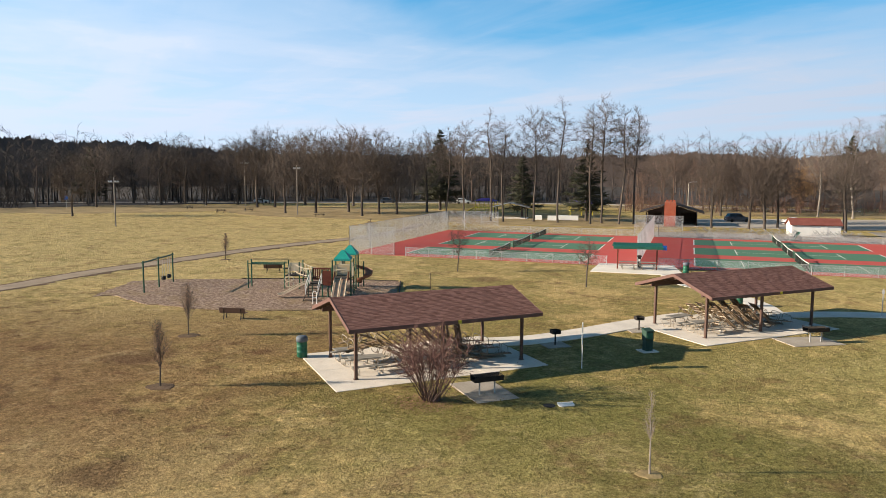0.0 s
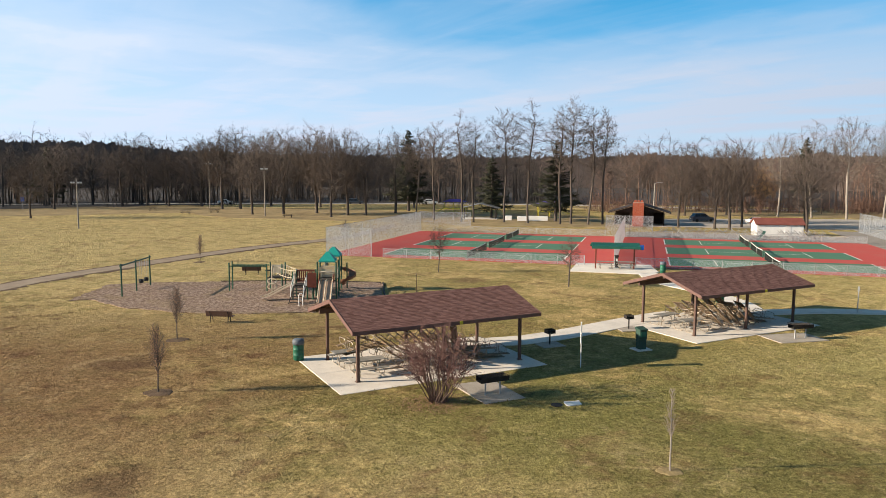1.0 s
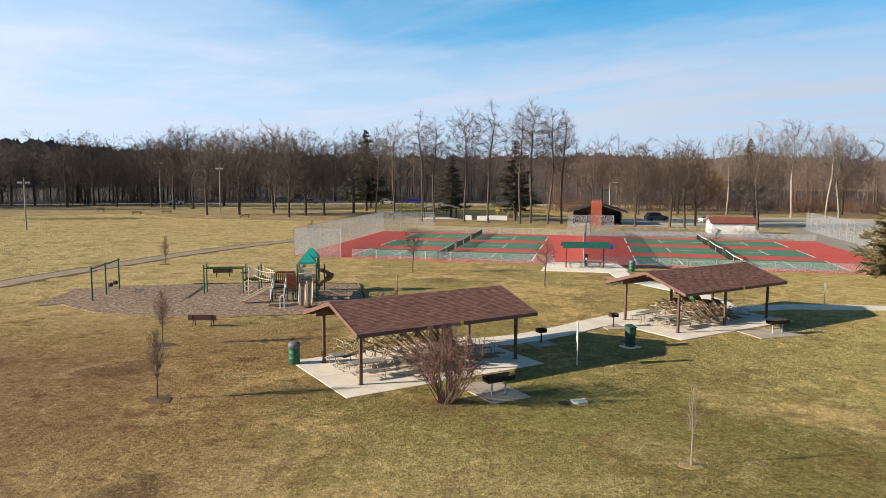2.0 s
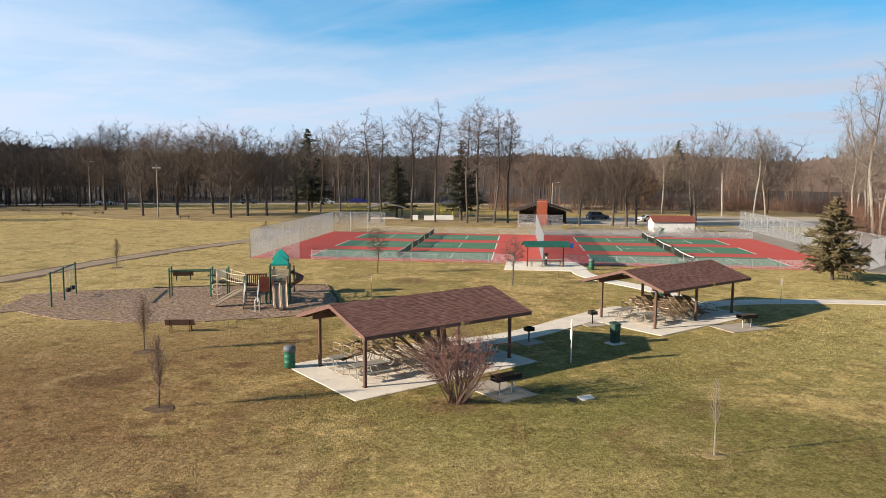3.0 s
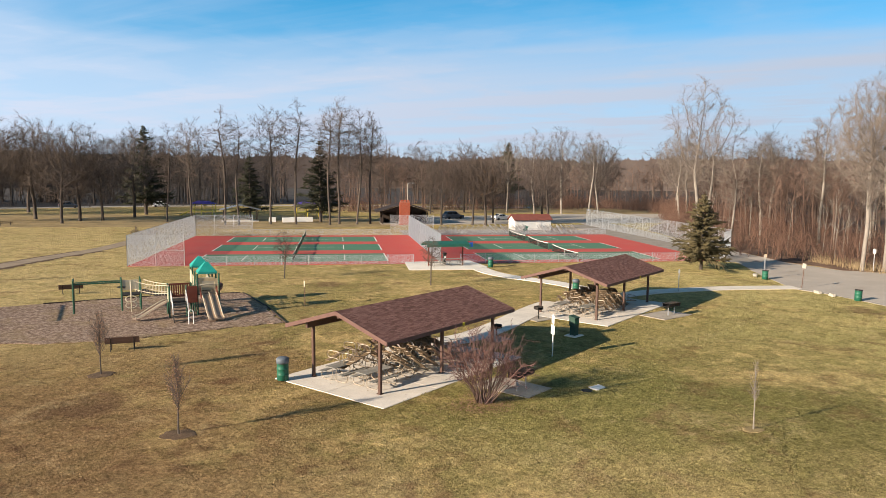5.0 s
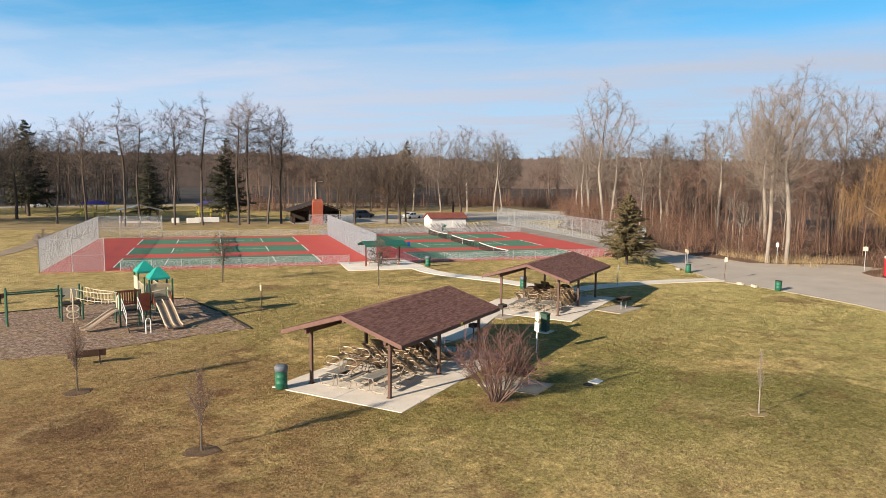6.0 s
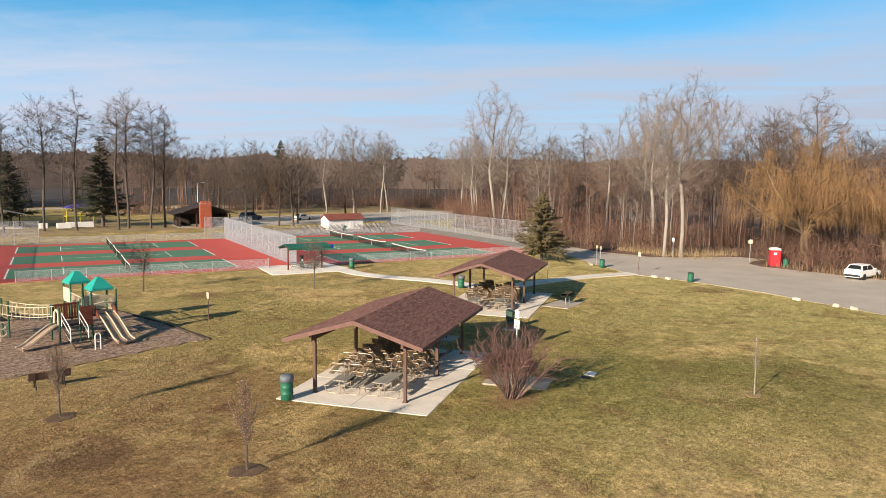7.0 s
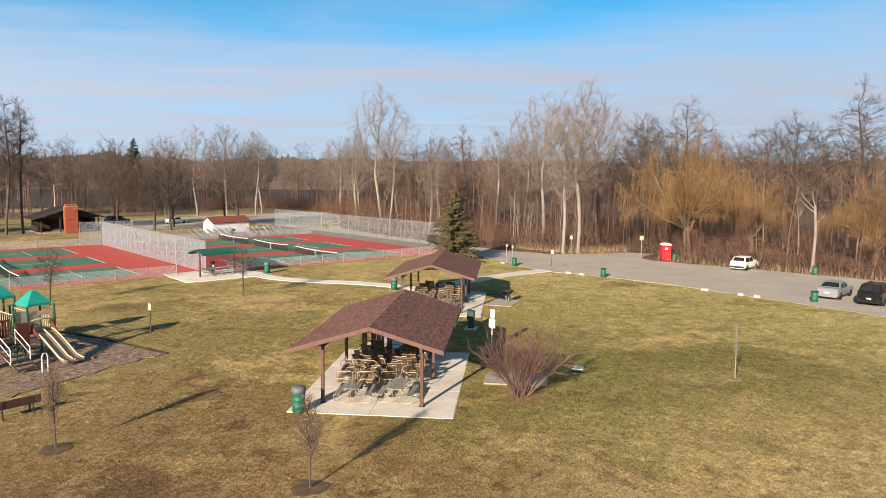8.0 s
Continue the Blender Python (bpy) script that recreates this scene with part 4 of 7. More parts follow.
def pedestal_grill(x, y, turn):
    t = thing("park_grill", "small black iron box grill on one post", "grill", place(x, y, turn) @ Matrix.Diagonal((1, 1, 0.84, 1)), "pedestal grills")
    s = Shape()
    s.box((0, 0.22, 0.98), (0.52, 0.02, 0.26)).box((-0.25, 0, 0.98), (0.02, 0.44, 0.26)).box((0.25, 0, 0.98), (0.02, 0.44, 0.26)).box((0, 0, 0.85), (0.52, 0.46, 0.02)).box((0, -0.2, 0.89), (0.52, 0.02, 0.08))
    part("firebox", s, "black_iron", t)
    gr = Shape()
    for i in range(8):
        gr.box((-0.22 + i * 0.063, -0.03, 1.03), (0.02, 0.44, 0.015))
    part("grate", gr, "black_iron", t)
    part("post", Shape().tube([(0, 0, 0), (0, 0, 0.85)], 0.045, 8), "black_iron", t)
    p = thing("grill_pad", "small concrete pad under a pedestal grill", "slab", place(x, y, turn))
    part("pad_slab", Shape().box((0, 0, -0.022), (1.5, 1.3, 0.08), None, 0.012), "old_concrete", p)


pedestal_grill(8.55, 40.8, 20)
pedestal_grill(14.5, 45.1, 10)

t = thing("coal_bin", "dark green metal coal bin on a concrete pad", "coal bin", place(13.7, 39.7, 20) @ Matrix.Diagonal((0.8, 0.8, 0.92, 1)))
part("lower_box", Shape().box((0, 0, 0.36), (0.56, 0.50, 0.66), None, 0.02), "box_green", t)
part("upper_box", Shape().box((0, 0.02, 0.98), (0.62, 0.58, 0.60), None, 0.03), "box_green", t)
part("lid", Shape().add([(x, y, z) for x in (-0.34, 0.34) for y, z in ((-0.32, 1.26), (0.33, 1.26), (0.33, 1.42), (-0.32, 1.31))], [(0, 3, 2, 1), (4, 5, 6, 7), (0, 1, 5, 4), (1, 2, 6, 5), (2, 3, 7, 6), (3, 0, 4, 7)]), "box_green", t)
part("hopper_door", Shape().box((0, -0.285, 1.0), (0.44, 0.02, 0.34), None, 0.006), "bin_green", t)
part("pad", Shape().box((0, 0, 0.0), (1.25, 1.05, 0.08), None, 0.012), "concrete", t, "thin concrete pad")


def post_sign(x, y, turn, h, panels, label, post="galv", lean=0.0):
    t = thing("sign", label, "sign", place(x, y, turn) @ pose(0, 0, 0, 0, lean, 0), "park signs")
    part("post", Shape().box((0, 0.02, h / 2), (0.065, 0.05, h), None, 0.006), post, t)
    for z, w, hh, mat, bars in panels:
        p = part("panel", Shape().box((0, -0.012, z), (w, 0.012, hh), None, 0.004), mat, t)
        for i in range(bars):
            part("bar_of_writing", Shape().box((0, -0.021, z + hh * (0.32 - 0.64 * i / max(bars - 1, 1))), (w * (0.7 if i % 2 else 0.55), 0.004, hh * 0.07)), "sign_grey", p)
    return t


post_sign(9.3, 35.75, -98, 2.45, [(2.16, 0.34, 0.48, "sign_white", 4), (1.56, 0.46, 0.54, "sign_white", 4)], "two white notice panels on a pale post", "sign_white", lean=1.5)
post_sign(33.1, 50.6, -25, 2.0, [(1.78, 0.16, 0.26, "sign_grey", 0)], "small weathered sign on a thin post in the grass")
post_sign(0.3, 56.2, -88, 2.05, [(1.80, 0.28, 0.44, "play_cream", 3)], "small white sign on a brown post near the playground", "brown_paint")
post_sign(45.5, 47.6, -60, 2.3, [(2.08, 0.32, 0.46, "stone", 0)], "parking sign on a leaning brown post at the lot", "brown_paint", 3)
post_sign(47.2, 53.3, -30, 2.4, [(2.2, 0.26, 0.36, "stone", 2)], "white sign on a pale post by the drive")
post_sign(49.8, 55.4, -30, 2.2, [(2.0, 0.28, 0.36, "play_tan", 0)], "tan sign on a pale post by the drive")
post_sign(63.3, 52.4, -60, 2.6, [(2.25, 0.30, 0.45, "sign_white", 4)], "white notice board at the edge of the wood")
post_sign(65.6, 43.4, -60, 2.8, [(2.5, 0.48, 0.46, "play_cream", 4)], "cream notice sign beside the portable toilet", "galv")

t = thing("patch_stone", "small broken white concrete patch in the grass", "concrete patch", place(7.3, 29.4, 15) @ Matrix.Diagonal((1.25, 1.25, 1, 1)))
part("slab_piece", Shape().prism(rough_edge([(-0.05, -0.22), (0.52, -0.20), (0.60, 0.16), (0.05, 0.24)], 0.12, 0.03, 2), -0.03, 0.045), "white_paint", t)
part("drain_hole", Shape().lathe([(0.20, -0.02), (0.21, 0.02), (0.16, 0.025)], 14, (-0.33, 0.02, 0)), "black_iron", t, "dark round drain cover")


def park_bench(x, y, turn, label):
    t = thing("park_bench", label, "bench", place(x, y, turn))
    pm = Shape().box((0, 0, 0), (1.85, 0.13, 0.045), None, 0.008).data("slat", "brown_paint")
    for i in range(3):
        part("seat_slat", pm, "brown_paint", t, at=pose(0, -0.17 + i * 0.15, 0.45))
    for i in range(3):
        part("back_slat", pm, "brown_paint", t, at=pose(0, 0.22 + i * 0.035, 0.53 + i * 0.12, 76))
    for x0 in (-0.62, 0.62):
        part("leg", Shape().tube([(x0, -0.20, 0), (x0, -0.16, 0.42), (x0, 0.20, 0.42), (x0, 0.31, 0.80)], 0.03, 6), "black_iron", t)
        part("rear_leg", Shape().tube([(x0, 0.30, 0), (x0, 0.18, 0.42)], 0.03, 6), "black_iron", t)
    return t


park_bench(-12.8, 47.1, 174, "brown slatted park bench facing the mulch bed")
park_bench(-16.2, 69.6, 184, "brown slatted bench on the grass behind the playground")

# limestone blocks along the edge of the lot
for i, (x, y, a, s) in enumerate([(47.9, 55.0, 40, 1.2), (44.1, 44.9, 80, 0.9), (43.8, 43.3, 70, 0.8), (40.5, 29.9, 70, 0.9), (39.6, 26.6, 75, 0.6), (39.2, 25.2, 65, 0.7)]):
    r2 = random.Random(40 + i)
    s0 = Shape().box((0, 0, 0), (0.80 * s, 0.36 * s, 0.28), None, 0.06)
    s0.v = [(a0 + r2.uniform(-0.05, 0.05), b0 + r2.uniform(-0.04, 0.04), c0 + r2.uniform(-0.03, 0.03)) for a0, b0, c0 in s0.v]
    ob = new("limestone_block", s0.data("limestone_block", "stone"))
    ob.matrix_basis = place(x, y, a, 0.08)
    tagged(ob, "rough pale limestone block at the lot edge", "stone block", "edge stones")

# ---- portable toilet ----
t = thing("portable_toilet", "red plastic portable toilet with white roof", "portable toilet", place(62.5, 39.4, -60))
part("cabin", Shape().box((0, 0, 1.08), (1.12, 1.15, 1.92), None, 0.05), "toilet_red", t)
part("base_skid", Shape().box((0, 0, 0.07), (1.2, 1.22, 0.14), None, 0.02), "plastic", t)
part("roof", Shape().add([(x, y, z) for x, y, z in ((-0.6, -0.6, 2.04), (0.6, -0.6, 2.04), (0.6, 0.6, 2.04), (-0.6, 0.6, 2.04), (-0.52, -0.52, 2.22), (0.52, -0.52, 2.22), (0.52, 0.52, 2.22), (-0.52, 0.52, 2.22), (-0.2, -0.45, 2.31), (0.2, -0.45, 2.31), (0.2, 0.45, 2.31), (-0.2, 0.45, 2.31))],
     [(0, 3, 2, 1), (0, 1, 5, 4), (1, 2, 6, 5), (2, 3, 7, 6), (3, 0, 4, 7), (4, 5, 9, 8), (5, 6, 10, 9), (6, 7, 11, 10), (7, 4, 8, 11), (8, 9, 10, 11)]), "white_paint", t, "white translucent plastic roof")
d = part("door", Shape().box((0, -0.60, 1.06), (0.72, 0.05, 1.82), None, 0.02), "toilet_red", t)
part("handle", Shape().box((0.26, -0.64, 1.05), (0.06, 0.04, 0.16), None, 0.01), "plastic", d)
part("notice", Shape().box((-0.05, -0.63, 1.62), (0.36, 0.01, 0.26), None, 0.003), "sign_white", d, "white notice panel")
part("vent_pipe", Shape().tube([(0.42, 0.42, 2.1), (0.42, 0.42, 2.5)], 0.05, 8), "plastic", t)

# ---- shade roof on the pad by the courts ----
structure("kiosk_pad", Shape().prism([(16.0, 72.6), (22.8, 70.5), (25.2, 71.8), (26.0, 77.6), (18.2, 79.2)], -0.05, 0.05), "pale_concrete", "pale concrete pad in front of the courts", "slab")
KM = pose(21.2, 74.3, 0.05, 0, 0, -9)
t = thing("shade_shelter", "small shade shelter with green metal roof", "shade shelter", KM)
for u in (-2.0, 2.0):
    part("post", Shape().box((u, 0, 1.2), (0.14, 0.14, 2.4), None, 0.01), "play_brown", t)
    part("roof_arm", Shape().box((u, 0, 2.42), (0.10, 2.0, 0.12), None, 0.01), "play_brown", t)
s = Shape()
for sgn in (-1, 1):
    s.box((0, sgn * 0.62, 2.62), (5.0, 1.30, 0.05), Matrix.Rotation(-sgn * 0.26, 4, "X"))
part("roof", s, "kiosk_green", t)
for i in range(17):
    for sgn in (-1, 1):
        part("roof_rib", Shape().box((-2.4 + i * 0.3, sgn * 0.62, 2.655), (0.035, 1.30, 0.035), Matrix.Rotation(-sgn * 0.26, 4, "X")), "kiosk_green", t)
for sgn in (-1, 1):
    part("fascia", Shape().box((0, sgn * 1.26, 2.38), (5.04, 0.03, 0.26), None, 0.004), "kiosk_green", t)
part("blue_panel", Shape().box((2.62, -1.2, 2.45), (0.42, 0.04, 0.50), None, 0.01), "blue", t, "square blue sign panel")
tagged(copy_thing(first, KM @ pose(-0.9, 0.2, 0.0, 0, 0, 0)), "weathered plank picnic table under the shade roof", "", "tables by the courts")
tagged(copy_thing(first, KM @ pose(1.15, 0.2, 0.0, 0, 0, 0)), "weathered plank picnic table under the shade roof", "", "tables by the courts")
t = thing("drinking_fountain", "dark pedestal drinking fountain by the courts", "fountain", KM @ pose(0.35, 1.6, 0))
part("pedestal", Shape().box((0, 0, 0.55), (0.34, 0.34, 1.1), None, 0.03), "plastic", t)
part("basin", Shape().box((0, -0.02, 1.2), (0.46, 0.46, 0.2), None, 0.05), "black_iron", t)
part("notice", Shape().box((0, -0.19, 0.8), (0.2, 0.01, 0.25), None, 0.003), "sign_white", t)


# ---- playground ----
def play_structure():
    t = thing("play_structure", "climbing frame with two teal roofs, tan slides and green posts", "playground")

    def post(x, y, h):
        return part("post", Shape().lathe([(0.06, 0), (0.06, h - 0.03), (0.045, h)], 10, (x, y, 0.02)), "play_green", t)

    def deck(x0, y0, x1, y1, z):
        return part("deck", Shape().box(((x0 + x1) / 2, (y0 + y1) / 2, z - 0.05), (x1 - x0, y1 - y0, 0.10), None, 0.015), "play_deck", t, "dark rubber-coated deck")

    def roof(cx, cy, z):
        s = Shape()
        w, w2, h = 0.66, 0.31, 0.80
        s.add([(cx + a * w, cy + b * w, z) for a, b in ((-1, -1), (1, -1), (1, 1), (-1, 1))] + [(cx + a * w, cy + b * w, z + 0.14) for a, b in ((-1, -1), (1, -1), (1, 1), (-1, 1))]
              + [(cx + a * w2, cy + b * w2, z + 0.56) for a, b in ((-1, -1), (1, -1), (1, 1), (-1, 1))] + [(cx + a * 0.12, cy + b * 0.12, z + h) for a, b in ((-1, -1), (1, -1), (1, 1), (-1, 1))],
              [(k + i, k + (i + 1) % 4, k + 4 + (i + 1) % 4, k + 4 + i) for k in (0, 4, 8) for i in range(4)] + [(12, 13, 14, 15), (3, 2, 1, 0)])
        part("roof", s, "play_roof", t, "teal plastic pyramid roof")

    def slide(x0, y0, z0, x1, y1, width, lanes, name="slide"):
        d = Vector((x1 - x0, y1 - y0, 0))
        L = d.length
        m = Matrix.Translation((x0, y0, 0)) @ Matrix.Rotation(math.atan2(d.y, d.x), 4, "Z")
        prof = [(0.0, z0), (0.25, z0 - 0.02), (L * 0.30, z0 * 0.80), (L * 0.78, 0.34), (L * 0.92, 0.24), (L, 0.22)]
        s = Shape()
        edge = [-width / 2 + width * i / lanes for i in range(lanes + 1)]
        for (a, za), (b, zb) in zip(prof, prof[1:]):
            s.add([m @ Vector((p, q, z)) for p, zz in ((a, za), (b, zb)) for q in (-width / 2, width / 2) for z in (zz, zz - 0.05)], [(0, 4, 6, 2), (1, 3, 7, 5), (0, 1, 5, 4), (2, 6, 7, 3)])
        ob = part(name, s, "shaded_tan", t, "tan plastic slide")
        for e in edge:
            part("slide_rail", Shape().tube([m @ Vector((p, e, z + 0.10)) for p, z in prof], 0.045, 6), "play_cream", ob)
        part("slide_foot", Shape().box(m @ Vector((L * 0.9, 0, 0.10)), (0.08, 0.08, 0.2)), "play_cream", ob)
        return ob

    # tower with the double slide
    for x, y in ((-7.6, 55.9), (-6.1, 55.9), (-6.1, 57.4), (-7.6, 57.4)):
        post(x, y, 3.02)
    deck(-7.55, 55.95, -6.15, 57.35, 1.55)
    roof(-6.85, 56.65, 2.98)
    slide(-6.85, 55.85, 1.55, -6.7, 52.9, 1.02, 2, "double_slide")
    part("slide_bar", Shape().tube([(-7.45, 55.85, 2.2), (-6.9, 55.8, 2.28), (-6.25, 55.85, 2.2)], 0.05, 8), "play_cream", t)
    for x in (-7.42, -6.28):
        part("slide_cheek", Shape().add([(x + dx, y, z) for dx in (-0.03, 0.03) for y, z in ((55.85, 1.5), (55.1, 1.35), (55.85, 2.1))], [(0, 1, 2), (5, 4, 3), (0, 3, 4, 1), (1, 4, 5, 2), (2, 5, 3, 0)]), "play_brown", t)
    for x in (-6.1,):
        for i in range(7):
            part("guard_bar", Shape().tube([(x, 56.1 + i * 0.19, 1.6), (x, 56.1 + i * 0.19, 2.35)], 0.018, 5), "play_cream", t)
        part("guard_rail", Shape().tube([(x, 55.95, 2.37), (x, 57.35, 2.37)], 0.025, 6), "play_cream", t)
    arch = Shape()
    for x in (-7.40, -6.30):
        arch.box((x, 55.93, 2.10), (0.22, 0.06, 1.05), None, 0.02)
    arch.box((-6.85, 55.93, 2.58), (0.90, 0.06, 0.22), None, 0.02)
    part("arch_panel", arch, "play_tan", t, "tan plastic arch over the slide")
    part("bubble_panel", Shape().box((-6.85, 57.42, 2.05), (1.30, 0.06, 0.95), None, 0.05), "play_cream", t)
    # second roofed tower behind
    for x, y in ((-7.5, 59.8), (-6.3, 59.8), (-6.3, 61.1), (-7.5, 61.1)):
        post(x, y, 3.02)
    deck(-7.45, 59.85, -6.35, 61.05, 1.75)
    roof(-6.9, 60.45, 2.98)
    part("panel", Shape().box((-7.53, 60.45, 2.25), (0.06, 1.2, 0.95), None, 0.04), "play_cream", t)
    # crawl bridge between the towers
    deck(-7.5, 57.4, -6.5, 59.8, 1.6)
    for x in (-7.5, -6.5):
        part("guard_rail", Shape().tube([(x, 57.4, 2.35), (x, 59.8, 2.45)], 0.03, 6), "play_cream", t)
        for i in range(11):
            part("guard_bar", Shape().tube([(x, 57.5 + i * 0.22, 1.6), (x, 57.5 + i * 0.22, 2.37)], 0.018, 5), "play_cream", t)
    # spiral slide down from the second tower
    s = Shape()
    pts = []
    for i in range(25):
        w = radians(90 - i * 16)
        pts.append((Vector((-5.85 + 0.48 * math.cos(w + 1.57), 61.3 + 0.48 * math.sin(w + 1.57), 1.7 - 1.45 * i / 24)), w + 1.57))
    prof = [(-0.34, 0.26), (-0.29, 0.04), (0.0, -0.04), (0.29, 0.04), (0.34, 0.28)]
    for p, w in pts:
        for a, z in prof:
            s.v.append((p.x + a * math.cos(w), p.y + a * math.sin(w), p.z + z + 0.06))
    s.f = [(i * 5 + j, i * 5 + j + 1, i * 5 + 6 + j, i * 5 + 5 + j) for i in range(24) for j in range(4)]
    part("spiral_slide", s, "play_rust", t, "rust-brown plastic spiral slide", True)
    part("spiral_pole", Shape().tube([(-5.85, 61.3, 0), (-5.85, 61.3, 2.3)], 0.06, 8), "play_green", t)
    # low deck with stairs and single slide
    for x, y in ((-9.53, 55.7), (-7.93, 55.7), (-7.93, 57.2), (-9.53, 57.2)):
        post(x, y, 2.25)
    post(-8.38, 55.7, 2.25)
    deck(-9.48, 55.75, -7.98, 57.15, 1.15)
    deck(-7.95, 55.95, -7.6, 57.3, 1.35)
    slide(-9.58, 56.2, 1.15, -11.9, 55.15, 0.55, 1, "small_slide")
    part("slide_hood", Shape().tube([(-9.53, 55.85, 1.2), (-9.50, 55.9, 1.9), (-9.50, 56.3, 2.05), (-9.50, 56.6, 1.9), (-9.53, 56.65, 1.2)], 0.08, 8), "play_cream", t)
    n = 9
    for i in range(n + 1):
        part("panel_slat", Shape().box((-9.4 + 1.4 * i / n, 57.2, 1.72), (0.105, 0.05, 0.95), None, 0.01), "play_brown", t)
    for z in (1.30, 2.18):
        part("panel_rail", Shape().box((-8.7, 57.2, z), (1.5, 0.07, 0.13), None, 0.01), "play_brown", t)
    part("side_panel", Shape().box((-8.0, 55.66, 1.60), (0.72, 0.05, 1.20), None, 0.02), "play_brown", t)
    for i in range(6):
        part("step", Shape().box((-8.93, 53.55 + i * 0.37, 0.18 + i * 0.17), (0.86, 0.30, 0.05), None, 0.01), "play_deck", t)
    for x in (-9.43, -8.43):
        part("stringer", Shape().tube([(x, 53.4, 0.12), (x, 55.7, 1.12)], 0.04, 6), "play_deck", t)
    for x in (-9.43, -8.43):
        r = part("hand_rail", Shape().tube([(x, 54.2, 0.40), (x, 54.2, 1.15), (x, 54.3, 1.25), (x, 55.65, 1.95), (x, 55.65, 1.1), (x, 54.2, 0.40)], 0.028, 6), "white_paint", t, "white tubular rail")
        part("low_rail", Shape().tube([(x, 54.2, 0.80), (x, 55.65, 1.55)], 0.022, 6), "white_paint", r)
    hoop = part("hoop_rail", Shape().tube([(-8.55, 52.85, 0), (-8.55, 52.85, 0.85), (-8.48, 52.85, 1.0), (-8.32, 52.85, 1.0), (-8.25, 52.85, 0.85), (-8.25, 52.85, 0)], 0.035, 6), "white_paint", t, "white tubular hoop")
    part("hoop_bar", Shape().tube([(-8.55, 52.85, 0.5), (-8.25, 52.85, 0.5)], 0.025, 6), "white_paint", hoop)
    # hanging bridge to the small platform
    n = 12
    a, b = Vector((-9.1, 57.2, 1.45)), Vector((-11.3, 59.9, 1.5))
    side = Vector((b - a).cross(Vector((0, 0, 1)))).normalized() * 0.45
    for i in range(n):
        f = (i + 0.5) / n
        p = a.lerp(b, f) - Vector((0, 0, 0.35 * 4 * f * (1 - f) * 0.4))
        part("bridge_plank", Shape().box(p, (0.9, 0.24, 0.05), Matrix.Rotation(math.atan2(side.y, side.x), 4, "Z"), 0.01), "play_deck", t)
        for sg in (-1, 1):
            part("bridge_bar", Shape().tube([p + side * sg, p + side * sg + Vector((0, 0, 0.72))], 0.018, 5), "play_cream", t)
    for sg in (-1, 1):
        for dz in (0.72, 0.12):
            part("bridge_rail", Shape().tube([a.lerp(b, f) + side * sg + Vector((0, 0, dz - 0.35 * 4 * f * (1 - f) * 0.4)) for f in np.linspace(0, 1, 7)], 0.03, 6), "play_cream", t)
    # small platform with climbers
    for x, y in ((-12.5, 59.7), (-11.2, 59.7), (-11.2, 61.1), (-12.5, 61.1)):
        post(x, y, 2.35)
    deck(-12.45, 59.75, -11.25, 61.05, 1.2)
    part("arch_climber", Shape().tube([(-11.9, 58.9, 0), (-11.9, 58.9, 1.9), (-11.9, 59.1, 2.25), (-11.9, 59.4, 2.3), (-11.9, 59.7, 2.1), (-11.9, 59.75, 1.3)], 0.045, 6), "play_cream", t)
    for z in (0.55, 1.0):
        part("climber_loop", Shape().tube([(-11.9 + 0.38 * math.cos(w), 58.95 + 0.12 * math.sin(w), z + 0.22 * math.sin(w * 1.0)) for w in np.linspace(0, 2 * math.pi, 13)], 0.04, 6), "play_cream", t)
    part("panel", Shape().box((-11.85, 61.1, 1.75), (1.1, 0.05, 0.75), None, 0.03), "play_cream", t)
    part("ring_panel", Shape().lathe([(0.28, -0.04), (0.34, 0.0), (0.28, 0.04), (0.22, 0.0)], 14, (-12.5, 60.4, 1.7)), "plastic", t)
    # overhead ladder
    for x, y in ((-15.7, 59.75), (-15.7, 60.75)):
        post(x, y, 2.45)
    for y in (59.85, 60.65):
        part("ladder_rail", Shape().tube([(-15.7, y, 2.15), (-12.5, y, 2.15)], 0.05, 8), "play_green", t)
    for i in range(9):
        part("rung", Shape().tube([(-15.4 + i * 0.34, 59.85, 2.15), (-15.4 + i * 0.34, 60.65, 2.15)], 0.022, 5), "play_green", t)


play_structure()
t = thing("swing_frame", "dark green steel swing frame on the mulch", "swing")
for i, y in enumerate((56.9, 59.8, 62.8)):
    part("post", Shape().lathe([(0.065, 0), (0.065, 2.65), (0.05, 2.72)], 10, (-23.6, y, 0.0)), "play_green", t)
part("top_beam", Shape().tube([(-23.6, 56.7, 2.55), (-23.6, 63.0, 2.55)], 0.06, 8), "play_green", t)
for y in (60.8, 61.9):
    for dy in (-0.2, 0.2):
        part("chain", Shape().tube([(-23.6, y + dy, 2.55), (-23.6, y + dy, 0.75)], 0.014, 4), "galv", t)
    s = Shape().lathe([(0.17, 0.55), (0.21, 0.62), (0.20, 0.85), (0.15, 0.85), (0.14, 0.62)], 12, (-23.6, y, 0.0))
    part("bucket_seat", s, "plastic", t, "black bucket seat")


